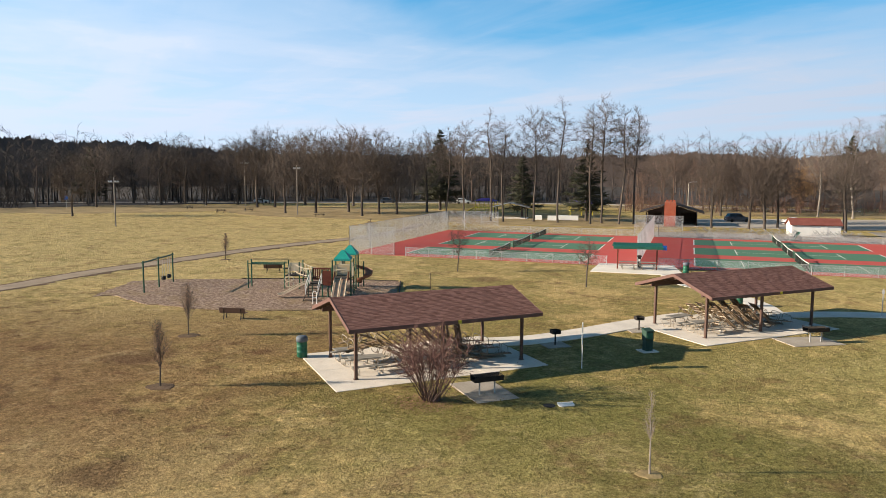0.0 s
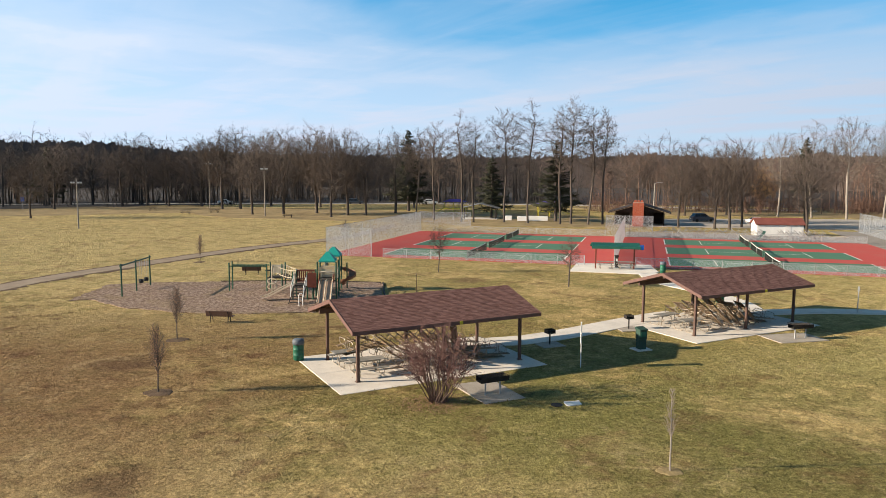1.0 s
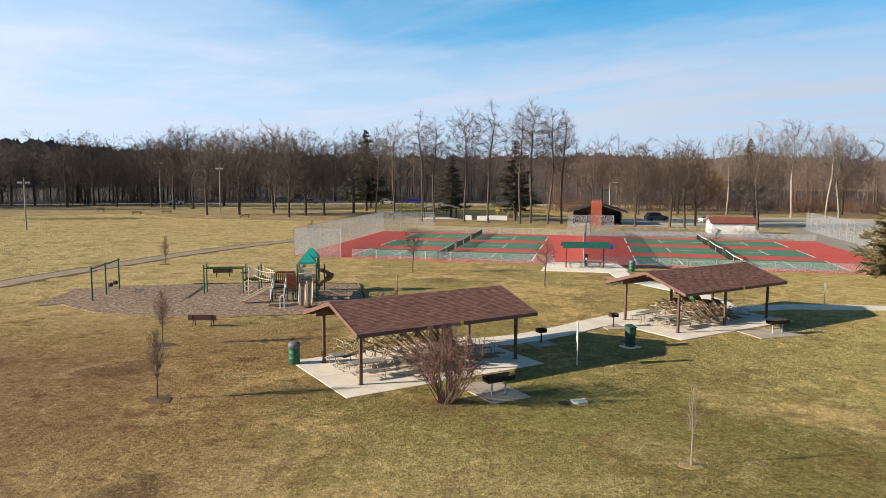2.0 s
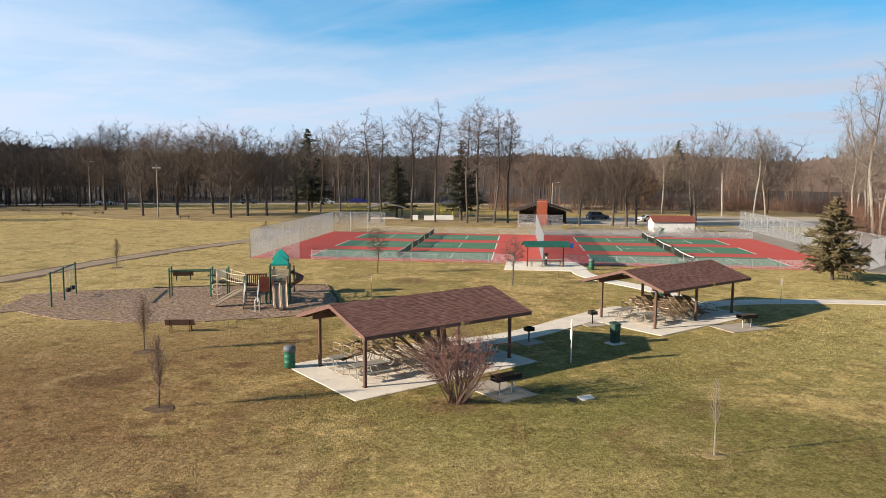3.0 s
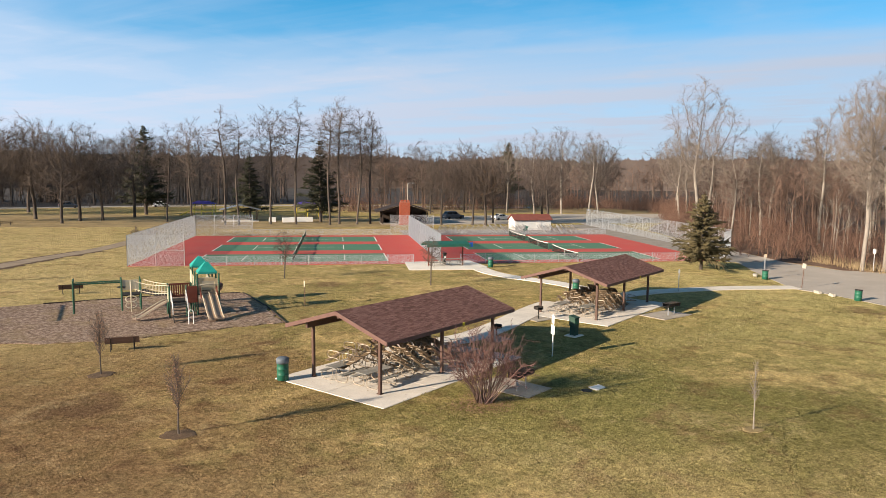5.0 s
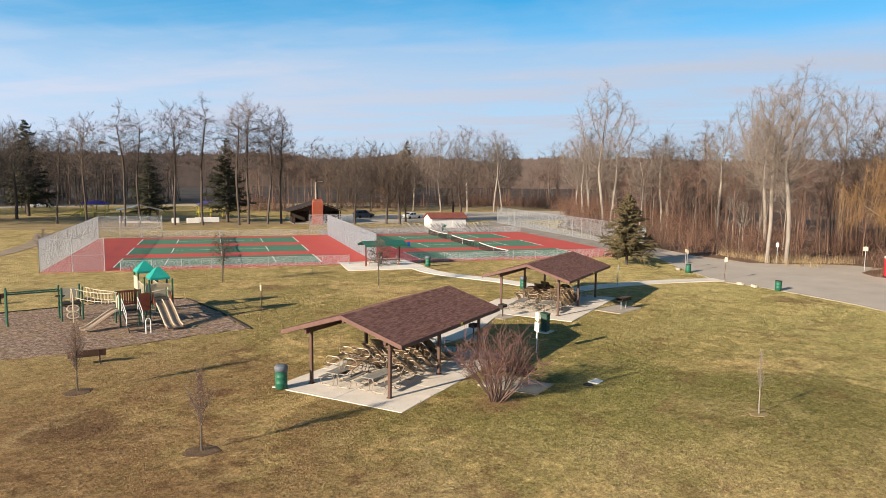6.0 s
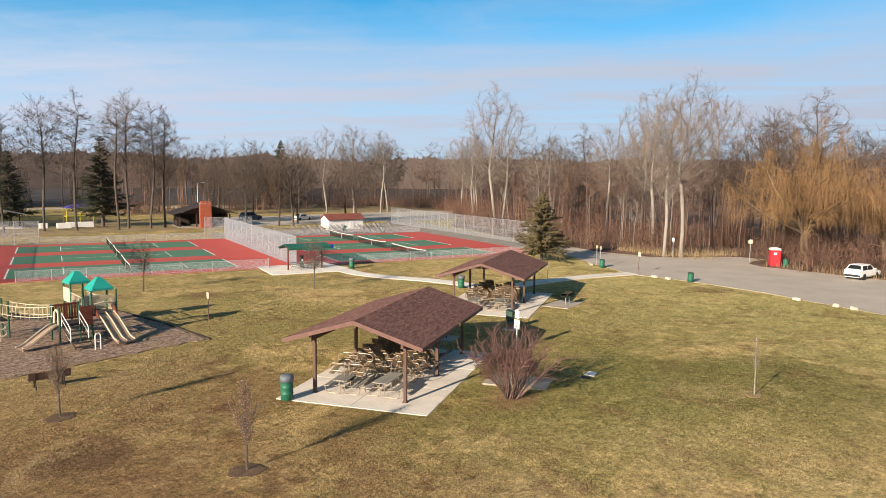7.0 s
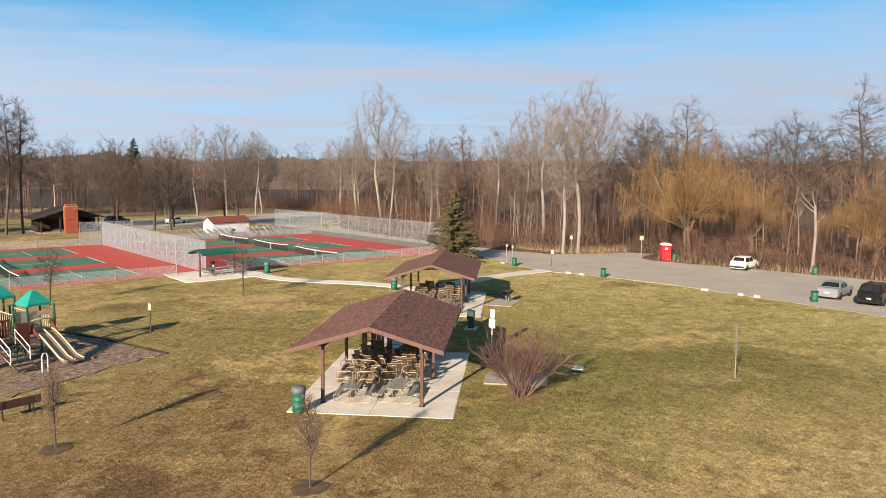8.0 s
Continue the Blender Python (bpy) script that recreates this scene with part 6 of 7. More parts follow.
def willow(seed, H):
    """A broad dome: a forked trunk, arching boughs, a haze of fine shoots and long hanging strands."""
    rng = random.Random(seed)
    trunk, crown, strands, boughs = Shape(), Shape(), Shape(), []
    tp, td, tr = limb(trunk, Vector((0, 0, -0.1)), Vector((0.05, 0, 1)).normalized(), H * 0.20, 0.50, 0.40, 4, 9, rng, 0.08, 0.0)
    R = H * 0.50
    for i in range(16):
        a = 0.15 + 1.10 * (i + 0.5) / 16
        way = aim(Vector((0, 0, 1)), a, i * 2.4)
        L = H * (0.60 - 0.08 * a) * rng.uniform(0.88, 1.05)
        boughs.append(Shape())
        lp, ld, lr = limb(boughs[-1], tp[-1] - Vector((0, 0, rng.uniform(0, 1.2))), way, L, 0.15 if i % 4 else 0.30, 0.03, 8, 6, rng, 0.26, 0.0)
        for j in range(15):
            f = 0.25 + 0.75 * (j + rng.random()) / 15
            q, e, rr = along(lp, ld, lr, min(f, 0.99))
            bl = rng.uniform(1.2, 3.2)
            bp, bd, br = limb(crown, q, aim(e, rng.uniform(0.4, 1.2), rng.uniform(0, 6.28)), bl, max(rr * 0.4, 0.022), 0.012, 3, 3, rng, 0.25, 0.02)
            for u in range(32):
                w, x, _ = along(bp, bd, br, 0.05 + 0.93 * rng.random())
                out = aim(x, rng.uniform(0.3, 1.2), rng.uniform(0, 6.28))
                a1 = w + out * rng.uniform(0.3, 0.9)
                rim = math.hypot(a1.x, a1.y) / R
                if rng.random() < 0.50 - 0.35 * rim:
                    strands.spike(w, out, rng.uniform(0.7, 1.5), 0.014)
                    strands.spike(w + out * 0.4, aim(out, 0.6, rng.uniform(0, 6.28)), rng.uniform(0.4, 0.9), 0.011)
                    continue
                drop = min(rng.uniform(0.3, 0.9 + 4.6 * min(rim, 1.0) ** 3), max(a1.z - rng.uniform(2.2, 5.5), 0.3))
                sway = Vector((out.x * 0.35 + rng.uniform(-0.2, 0.2), out.y * 0.35 + rng.uniform(-0.2, 0.2), 0))
                strands.tube([w, a1, a1 + sway + Vector((0, 0, -drop))], [0.011, 0.012, 0.005], 3, False)
    return [trunk, crown, strands] + boughs


def conifer(seed, H, R, whorls=18, per=9, sprays=26, clear=0.10, loose=0.15):
    rng = random.Random(seed)
    trunk, crown = Shape(), Shape()
    trunk.tube([(0, 0, -0.1), (0, 0, H * 0.5), (0, 0, H * 0.98)], [H * 0.018 + 0.04, H * 0.011 + 0.02, 0.02], 8, False)
    for i in range(whorls):
        f = clear + (1 - clear) * (i + rng.random() * 0.5) / whorls
        z = H * f
        for j in range(per):
            L = R * (1 - (f - clear) / (1 - clear)) ** 0.8 * rng.uniform(1 - loose * 2, 1 + loose) + 0.12
            w = j * 6.283 / per + i * 1.3 + rng.uniform(-0.3, 0.3)
            d = Vector((math.cos(w), math.sin(w), rng.uniform(-0.28, 0.02) + 0.35 * f))
            bp, bd, br = limb(crown, Vector((0, 0, z + rng.uniform(-0.55, 0.55) * H / whorls)), d.normalized(), L, 0.03, 0.01, 3, 3, rng, 0.06, 0.04)
            m = max(4, int(sprays * (0.35 + 0.65 * L / R)))
            for k in range(m):
                q, e, _ = along(bp, bd, br, 0.15 + 0.84 * (k + rng.random()) / m)
                dd = aim(e, rng.uniform(0.3, 1.0), rng.uniform(0, 6.28))
                dd.z -= 0.15
                crown.spike(q, dd, L * rng.uniform(0.14, 0.30) + 0.18, 0.05 + 0.016 * R)
    return trunk, crown


def meshes(shapes, mats, names):
    return [(n, s.data(n, m, True), m) for s, m, n in zip(shapes, mats, names)]


def tree_thing(name, label, category, kit, m, scale=1.0, group=""):
    t = thing(name, label, category, m @ Matrix.Diagonal((scale, scale, scale, 1)), group)
    for n, me, mat in kit:
        part(n, me, mat, t)
    return t


TB, TP = ("bark", "twig"), ("bark_pale", "twig_pale")
NM = ("trunk", "crown")
oak = [meshes(bare_tree(100 + i, 20.0, 0.30, 0.17, (0.40, 0.46, 0.34, 0.42)[i], (0.40, 0.35, 0.43, 0.33)[i], (0.54, 0.58, 0.54, 0.60)[i], 900, 0.028, 0.019, 0.22, 3, 3, 0.064, crook=0.20), TB, NM) for i in range(4)]
slim = [meshes(bare_tree(200 + i, 24.0, 0.21, 0.32, (0.80, 0.70, 0.84)[i], (0.18, 0.21, 0.16)[i], (0.60, 0.66, 0.56)[i], 560, 0.026, 0.018, 0.24, 3, 4, 0.044, crook=0.18), TB, NM) for i in range(3)]
cotton = [meshes(bare_tree(300 + i, 26.0, 0.28, (0.26, 0.22, 0.28)[i], (0.46, 0.36, 0.60)[i], (0.25, 0.29, 0.19)[i], (0.60, 0.62, 0.58)[i], 900, 0.026, 0.016, 0.20, 3, 4, 0.050, crook=0.20), TP, NM) for i in range(3)]
small = [meshes(bare_tree(400 + i, 4.7, 0.075, 0.34, 0.62, 0.26, 0.52, 420, 0.034, 0.009, 0.16, 2, 3, 0.075, crook=0.22), TB, NM) for i in range(2)]
will = [meshes(willow(500 + i, 17.0), ("willow_bark", "willow_twig", "willow_twig") + ("willow_bark",) * 16, ("trunk", "twig_mass", "crown") + ("bough",) * 16) for i in range(2)]
spruce = meshes(conifer(600, 8.2, 3.0, 22, 10, 24, 0.12, 0.38), ("bark", "needle"), NM)
pine = [meshes(conifer(610 + i, 18.0, 4.4, 28, 9, 22, 0.14, 0.42), ("bark", "needle_dark"), NM) for i in range(2)]

# trees standing in the field beyond the path
rt = random.Random(5)
FIELD = [(-84.3, 153.8, 13), (-98, 190, 17), (-116, 236, 20), (-86.7, 205, 19), (-82.2, 212, 20), (-74.3, 208, 17), (-65.5, 210, 21), (-55.1, 194.9, 22), (-50.3, 195.5, 23), (-40.7, 169.6, 17), (-33.5, 170.4, 22), (-26.4, 176, 23), (-20.8, 160.7, 19), (-17.8, 167.5, 20), (-13.5, 168, 19), (-7, 178, 20), (-46, 214, 22), (-30, 206, 22), (-100, 216, 19), (-128, 226, 18), (-3, 206, 22), (-66, 228, 20)]
for i, (x, y, h) in enumerate(FIELD):
    tree_thing("tree", "bare grey-brown broadleaf tree in the winter field", "tree", oak[i % 4], pose(x, y, 0, 0, 0, rt.uniform(0, 360)), h / 20.0 * rt.uniform(0.95, 1.05), "field trees")
ROW = [(8.1, 147.0, 23), (10.6, 146.0, 22), (16.9, 146.4, 23.5), (21.6, 144.3, 25), (27.6, 141.0, 24), (30.2, 143.0, 25.5), (33.2, 140.5, 23), (36.2, 141.0, 23.5), (2.5, 152, 21), (-1.5, 160, 20)]
for i, (x, y, h) in enumerate(ROW):
    tree_thing("tree", "tall slim bare tree behind the tennis courts", "tree", slim[(i * 2) % 3], pose(x, y, 0, 0, 0, rt.uniform(0, 360)), h / 24.0, "tall row behind the courts")
YARD = [(48.9, 133.5, 14), (55.0, 131.5, 15), (57.0, 129.5, 16), (61.5, 134.5, 14), (68.5, 124.0, 16), (73, 133, 15), (82, 186, 20), (118, 172, 20), (70, 190, 19), (58, 192, 18), (76, 176, 16), (64, 172, 15)]
for i, (x, y, h) in enumerate(YARD):
    tree_thing("tree", "bare spreading tree beside the parking area", "tree", oak[(i + 1) % 4], pose(x, y, 0, 0, 0, rt.uniform(0, 360)), h / 20.0, "trees by the parking area")
PALE = [(93.0, 107.5, 30, 1), (90.2, 103.0, 21, 2), (62.9, 53.4, 21, 2), (64.4, 51.8, 24.5, 0), (80, 64, 24, 1), (86, 76, 20, 2), (98, 118, 20, 1), (106, 124, 19, 0), (112, 130, 22, 2), (92, 92, 19, 2), (104, 100, 20, 0), (118, 140, 21, 1), (76, 84, 15, 2), (94, 60, 25, 0), (102, 78, 22, 2), (97, 160, 24, 0), (91, 164, 23, 1), (103, 156, 23, 2), (109, 160, 22, 1), (86, 170, 21, 0)]
for i, (x, y, h, k) in enumerate(PALE):
    tree_thing("tree", "tall bare cottonwood with pale bark at the wood edge", "tree", cotton[k], pose(x, y, 0, 0, 0, rt.uniform(0, 360)), h / 26.0, "pale cottonwoods")
DARK = [(84, 48, 21), (92, 44, 22), (100, 30, 24), (108, 20, 25), (104, 8, 22), (96, 52, 20), (112, 44, 21), (120, 60, 22), (116, 86, 22), (124, 106, 21)]
for i, (x, y, h) in enumerate(DARK):
    tree_thing("tree", "bare grey broadleaf tree rising out of the wood", "tree", slim[i % 3] if i % 2 else oak[i % 4], pose(x, y, 0, 0, 0, rt.uniform(0, 360)), h / 22.0, "wood trees")
tree_thing("willow", "golden weeping willow with hanging bare strands", "tree", will[0], pose(70.5, 38.5, 0, 0, 0, 20) @ Matrix.Diagonal((1, 1, 1.15, 1)), 1.12, "willows")
tree_thing("willow", "golden weeping willow with hanging bare strands", "tree", will[1], pose(80.5, 32.0, 0, 0, 0, 140), 0.80, "willows")
tree_thing("willow", "orange-brown weeping willow at the wood edge", "tree", will[0], pose(74.0, 17.0, 0, 0, 0, 200), 0.80, "willows")
tree_thing("willow", "small orange willow far behind the parking area", "tree", will[1], pose(98.0, 205.0, 0, 0, 0, 80), 0.95, "willows")
tree_thing("spruce", "green spruce with full skirts beside the drive", "tree", spruce, pose(46.6, 61.2, 0, 0, 0, 30), 1.0)
for x, y, h in ((-4.0, 188.0, 21), (28.4, 150.5, 17), (-112, 214, 17), (143, 265, 24), (15.7, 161.4, 14)):
    tree_thing("pine", "dark green conifer among bare trees", "tree", pine[int(x) % 2], pose(x, y, 0, 0, 0, rt.uniform(0, 360)), h / 18.0, "dark conifers")

# young trees on the lawn, each in a ring of soil
for k, (x, y, s) in enumerate([(2.32, 71.7, 1.0), (13.95, 62.5, 1.0), (-10.0, 96.0, 0.8)]):
    tree_thing("young_tree", "young bare lawn tree with thin crown", "tree", small[k % 2], place(x, y, 60 * k), s, "young trees")


def whip(seed, H, leaves):
    """A slender sapling, with a few leaves that have clung on."""
    rng = random.Random(seed)
    tr, tw, lf = Shape(), Shape(), Shape()
    tp, td, rs = limb(tr, Vector((0, 0, -0.05)), Vector((0.02, 0.01, 1)), H, 0.042 if leaves else 0.036, 0.008, 9, 6, rng, 0.035, 0.05)
    for i in range(70 if leaves else 46):
        f = (0.26 if leaves else 0.42) + 0.70 * rng.random() * (1.0 if leaves else 0.95)
        p, d, r = along(tp, td, rs, min(f, 0.98))
        L = H * (0.40 if leaves else 0.20) * (1.20 - f) * rng.uniform(0.7, 1.2) + 0.1
        e = aim(d, rng.uniform(0.30, 0.75), rng.uniform(0, 6.28))
        bp, bd, br = limb(tw, p, e, L, max(r * 0.45, 0.007), 0.004, 3, 3, rng, 0.10, 0.16)
        for _ in range(7 if leaves else 3):
            q, g2, _ = along(bp, bd, br, rng.random() * 0.98)
            tw.spike(q, aim(g2, rng.uniform(0.3, 0.8), rng.uniform(0, 6.28)), L * rng.uniform(0.25, 0.5), 0.0055)
            if leaves and rng.random() < 0.95:
                a = q + Vector((rng.uniform(-0.12, 0.12), rng.uniform(-0.12, 0.12), rng.uniform(-0.1, 0.1)))
                u, v = aim(Vector((0, 0, -1)), rng.uniform(0.2, 1.0), rng.uniform(0, 6.28)) * 0.06, Vector((rng.uniform(-1, 1), rng.uniform(-1, 1), 0)).normalized() * 0.02
                lf.add([a, a + u * 0.5 + v, a + u, a + u * 0.5 - v], [(0, 1, 2, 3)])
    return tr, tw, lf


def sapling(x, y, H, leaves, seed, label, pale=False):
    tr, tw, lf = whip(seed, H, leaves)
    t = thing("sapling", label, "tree", place(x, y), "saplings")
    part("trunk", tr, "bark_pale" if pale else "bark", t)
    part("crown", tw, "twig_pale" if pale else "twig", t)
    if leaves:
        part("foliage", lf, "red_leaf", t, "dry reddish leaves")
    s = Shape().lathe([(0.01, 0.03), (0.30, 0.026), (0.50, 0.02), (0.62, 0.01), (0.72, -0.03)], 34)
    rng = random.Random(seed)
    w = 0.62 if pale else 1.0
    turn = rng.uniform(0, 6.28)
    s.v = [(a * w * g, b * w * g, c) for a, b, c in s.v for g in [0.94 + 0.10 * math.sin(2 * math.atan2(b, a) + turn) + 0.06 * math.sin(5 * math.atan2(b, a) - turn) + 0.04 * math.sin(9 * math.atan2(b, a))]]
    ob = new("soil_ring", s.data("soil_ring", "field_litter" if pale else "soil"))
    ob.matrix_basis = place(x, y)
    tagged(ob, "faint ring of dry trodden litter round a bare sapling" if pale else "ring of dark bare soil round a sapling", "soil", "soil rings")


sapling(-11.2, 31.6, 3.2, True, 71, "slender sapling with clinging reddish dry leaves")
sapling(-13.95, 42.0, 3.2, True, 72, "slender sapling with clinging reddish dry leaves")
sapling(9.3, 21.8, 2.75, False, 73, "bare pale sapling whip on the open lawn", True)
sapling(-24.5, 79.5, 3.0, True, 74, "slender sapling with dry leaves beside the path")

# ---- the shrub by the shelter ----
rng = random.Random(81)
stems, tw = Shape(), Shape()
for i in range(54):
    w = i * 2.4
    r = 0.28 * math.sqrt(rng.random())
    d = aim(Vector((0, 0, 1)), 0.05 + 0.72 * rng.random() ** 0.85, w)
    L = rng.uniform(1.9, 3.0)
    p = Vector((r * math.cos(w), r * math.sin(w), -0.05))
    sp, sd, sr = limb(stems, p, d, L, 0.021, 0.006, 7, 4, rng, 0.11, 0.02)
    for j in range(13):
        f = 0.40 + 0.60 * rng.random()
        q, e, rr = along(sp, sd, sr, min(f, 0.98))
        bl = rng.uniform(0.25, 0.70)
        bp, bd, br = limb(tw, q, aim(e, rng.uniform(0.35, 1.15), rng.uniform(0, 6.28)), bl, 0.009, 0.004, 3, 3, rng, 0.20, 0.04)
        for _ in range(6):
            z, y2, _ = along(bp, bd, br, rng.random() * 0.98)
            tw.spike(z, aim(y2, rng.uniform(0.3, 0.9), rng.uniform(0, 6.28)), bl * rng.uniform(0.3, 0.6), 0.0045)
lt = Shape()
for i in range(420):
    w, r = rng.uniform(0, 6.28), 0.25 + 1.25 * rng.random() ** 0.8
    a = Vector((r * math.cos(w) - 0.1, r * math.sin(w) - 0.15, rng.uniform(0.012, 0.035)))
    u = Vector((rng.uniform(-1, 1), rng.uniform(-1, 1), rng.uniform(-0.25, 0.25))).normalized() * 0.055
    v = Vector((-u.y, u.x, rng.uniform(-0.01, 0.01))) * 0.55
    lt.add([a - u, a + v, a + u, a - v], [(0, 1, 2, 3)])
ob = new("leaf_litter", lt.data("leaf_litter", "red_leaf"))
ob.matrix_basis = place(1.75, 30.05)
tagged(ob, "dry reddish leaves fallen round the foot of a shrub", "leaf litter", kind="stuff")
t = thing("shrub", "large leafless reddish-brown shrub beside the shelter", "shrub", place(1.75, 30.05) @ Matrix.Diagonal((1.26, 1.26, 1.2, 1)))
part("stem_clump", stems, "shrub_stem", t)
part("crown", tw, "shrub", t)


# ---- woods: many trees and brush joined ----
def scatter(kit, spots):
    """Copies of triangle kits at spots (x, y, turn, scale, stretch), joined."""
    vs, fs, k = [], [], 0
    for i, (x, y, a, s, h) in enumerate(spots):
        v, f = kit[i % len(kit)]
        c, n = math.cos(a), math.sin(a)
        q = np.empty_like(v)
        q[:, 0] = (v[:, 0] * c - v[:, 1] * n) * s + x
        q[:, 1] = (v[:, 0] * n + v[:, 1] * c) * s + y
        q[:, 2] = v[:, 2] * s * h
        vs.append(q)
        fs.append(f + k)
        k += len(v)
    return np.concatenate(vs), np.concatenate(fs)


def joined(a, b):
    s = Shape()
    s.add(a.v, a.f)
    s.add(b.v, b.f)
    return s.tris()


def thicket(seed):
    rng = random.Random(seed)
    s = Shape()
    for i in range(14):
        p = Vector((rng.uniform(-1.8, 1.8), rng.uniform(-1.8, 1.8), -0.05))
        d = aim(Vector((0, 0, 1)), 0.55 * rng.random(), rng.uniform(0, 6.28))
        L = rng.uniform(1.6, 5.0)
        s.spike(p, d, L, 0.034)
        for j in range(8):
            f = 0.12 + 0.83 * rng.random()
            e = aim(d, rng.uniform(0.4, 1.2), rng.uniform(0, 6.28))
            l2 = L * rng.uniform(0.15, 0.42)
            q = p + d * L * f
            s.spike(q, e, l2, 0.018)
            s.spike(q + e * l2 * 0.4, aim(e, 0.8, rng.uniform(0, 6.28)), l2 * 0.7, 0.013)
    return s.tris()


def pale_stem(seed):
    rng = random.Random(seed)
    s = Shape()
    tp, td, tr = limb(s, Vector((0, 0, -0.1)), aim(Vector((0, 0, 1)), 0.10 * rng.random(), rng.uniform(0, 6.28)), rng.uniform(7, 12), 0.10, 0.02, 6, 5, rng, 0.07, 0.05)
    for i in range(9):
        p, d, r = along(tp, td, tr, 0.4 + 0.58 * rng.random())
        e = aim(d, rng.uniform(0.4, 0.9), rng.uniform(0, 6.28))
        s.spike(p, e, rng.uniform(1.2, 3.4), r * 0.5)
        for _ in range(4):
            s.spike(p + e * rng.uniform(0.3, 1.4), aim(e, 0.6, rng.uniform(0, 6.28)), rng.uniform(0.6, 1.6), 0.02)
    return s.tris()


LOW = [joined(*bare_tree(700 + i, 16.0, 0.095, (0.26, 0.34, 0.20)[i % 3], (0.66, 0.74, 0.50)[i % 3], (0.22, 0.17, 0.27)[i % 3], 0.6, 100, 0.055, 0.020, 0.12, 2, 4, 0.08)) for i in range(7)]
FARLOW = [joined(*bare_tree(720 + i, 21.0, 0.24, (0.16, 0.03)[i % 2], (0.46, 0.56)[i % 2], (0.36, 0.42, 0.32)[i % 3], 0.55, 80, 0.066, 0.028, 0.14, 2, 4, 0.090, crook=0.16)) for i in range(6)]
THICK = [thicket(740 + i) for i in range(4)]
EDGE = [(50, -45), (56, -20), (60, 0), (62.5, 14), (63.5, 24), (65, 33), (69, 40), (71.5, 47), (66.5, 56), (66.5, 66), (72, 80), (80, 95), (92, 107), (106, 124), (122, 142), (136, 168), (120, 205)]
OUT = [(1, -0.2), (1, -0.2), (1, -0.2), (1, -0.15), (1, -0.1), (1, 0), (1, 0), (1, 0), (1, 0.05), (1, -0.2), (0.9, -0.4), (0.8, -0.5), (0.75, -0.6), (0.8, -0.5), (0.9, -0.2), (1, 0.2), (0.8, 0.6)]


def edge_spots(n, depth0, depth1, rng, s0, s1, power=1.0):
    cum = [0.0]
    for a, b in zip(EDGE, EDGE[1:]):
        cum.append(cum[-1] + math.hypot(b[0] - a[0], b[1] - a[1]))
    out = []
    for _ in range(n):
        u = rng.random() * cum[-1]
        k = max(i for i in range(len(cum) - 1) if cum[i] <= u)
        f = (u - cum[k]) / (cum[k + 1] - cum[k])
        x, y = (EDGE[k][j] * (1 - f) + EDGE[k + 1][j] * f for j in (0, 1))
        o = [OUT[k][j] * (1 - f) + OUT[k + 1][j] * f for j in (0, 1)]
        d = depth0 + (depth1 - depth0) * rng.random() ** power
        out.append((x + o[0] * d, y + o[1] * d, rng.uniform(0, 6.28), rng.uniform(s0, s1), rng.uniform(0.9, 1.1)))
    return out


rw = random.Random(9)
stuff("wood", *scatter(LOW, edge_spots(330, 3, 70, rw, 0.55, 1.0) + [(rw.uniform(78, 116), rw.uniform(-10, 56), rw.uniform(0, 6.28), rw.uniform(0.75, 1.05), 1.0) for _ in range(80)]), "near_wood", "dense leafless winter wood of thin grey-brown trees", "wood")
stuff("undergrowth", *scatter(THICK, edge_spots(400, -4.4, 26, rw, 0.7, 1.4, 1.6)), "brush", "tangled brown leafless undergrowth at the wood edge", "undergrowth")
far = []
for i in range(225):
    a = radians(rw.uniform(-24, 150))
    r = rw.random()
    x, y = 20 + math.cos(a) * (205 + 150 * r), 40 + math.sin(a) * (196 + 130 * r)
    far.append((x, y, rw.uniform(0, 6.28), rw.uniform(0.80, 1.15) * (1.0 + 0.25 * r), rw.uniform(0.85, 1.1)))
deep = []
for i in range(180):
    a = radians(rw.uniform(84, 150))
    r = rw.random()
    deep.append((20 + math.cos(a) * (208 + 70 * r), 40 + math.sin(a) * (204 + 60 * r), rw.uniform(0, 6.28), rw.uniform(0.85, 1.1) * (1.0 + 0.12 * max(0.0, math.sin((a - 1.75) * 1.5))), rw.uniform(0.9, 1.1)))
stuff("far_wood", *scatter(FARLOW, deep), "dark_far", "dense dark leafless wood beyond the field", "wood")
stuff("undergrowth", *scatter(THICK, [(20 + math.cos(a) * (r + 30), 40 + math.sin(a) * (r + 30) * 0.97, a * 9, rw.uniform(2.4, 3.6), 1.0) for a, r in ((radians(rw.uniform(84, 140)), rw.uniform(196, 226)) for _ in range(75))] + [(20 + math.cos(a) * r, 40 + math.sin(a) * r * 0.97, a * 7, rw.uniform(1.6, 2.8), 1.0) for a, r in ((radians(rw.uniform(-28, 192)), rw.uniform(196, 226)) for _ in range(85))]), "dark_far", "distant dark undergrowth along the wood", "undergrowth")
for i in range(96):
    if i % 2:
        far.append((rw.uniform(84, 130), rw.uniform(-14, 52), rw.uniform(0, 6.28), rw.uniform(0.75, 1.02), rw.uniform(0.9, 1.1)))
    else:
        u = rw.random()
        far.append((rw.uniform(98, 118) + 34 * u, 88 + 62 * u, rw.uniform(0, 6.28), rw.uniform(0.7, 0.95), rw.uniform(0.9, 1.1)))
stuff("far_wood", *scatter(FARLOW, far), "far_wood", "distant brown leafless wood on the skyline", "wood")
# Unseen trees behind the camera, added only for reflections.
back = []
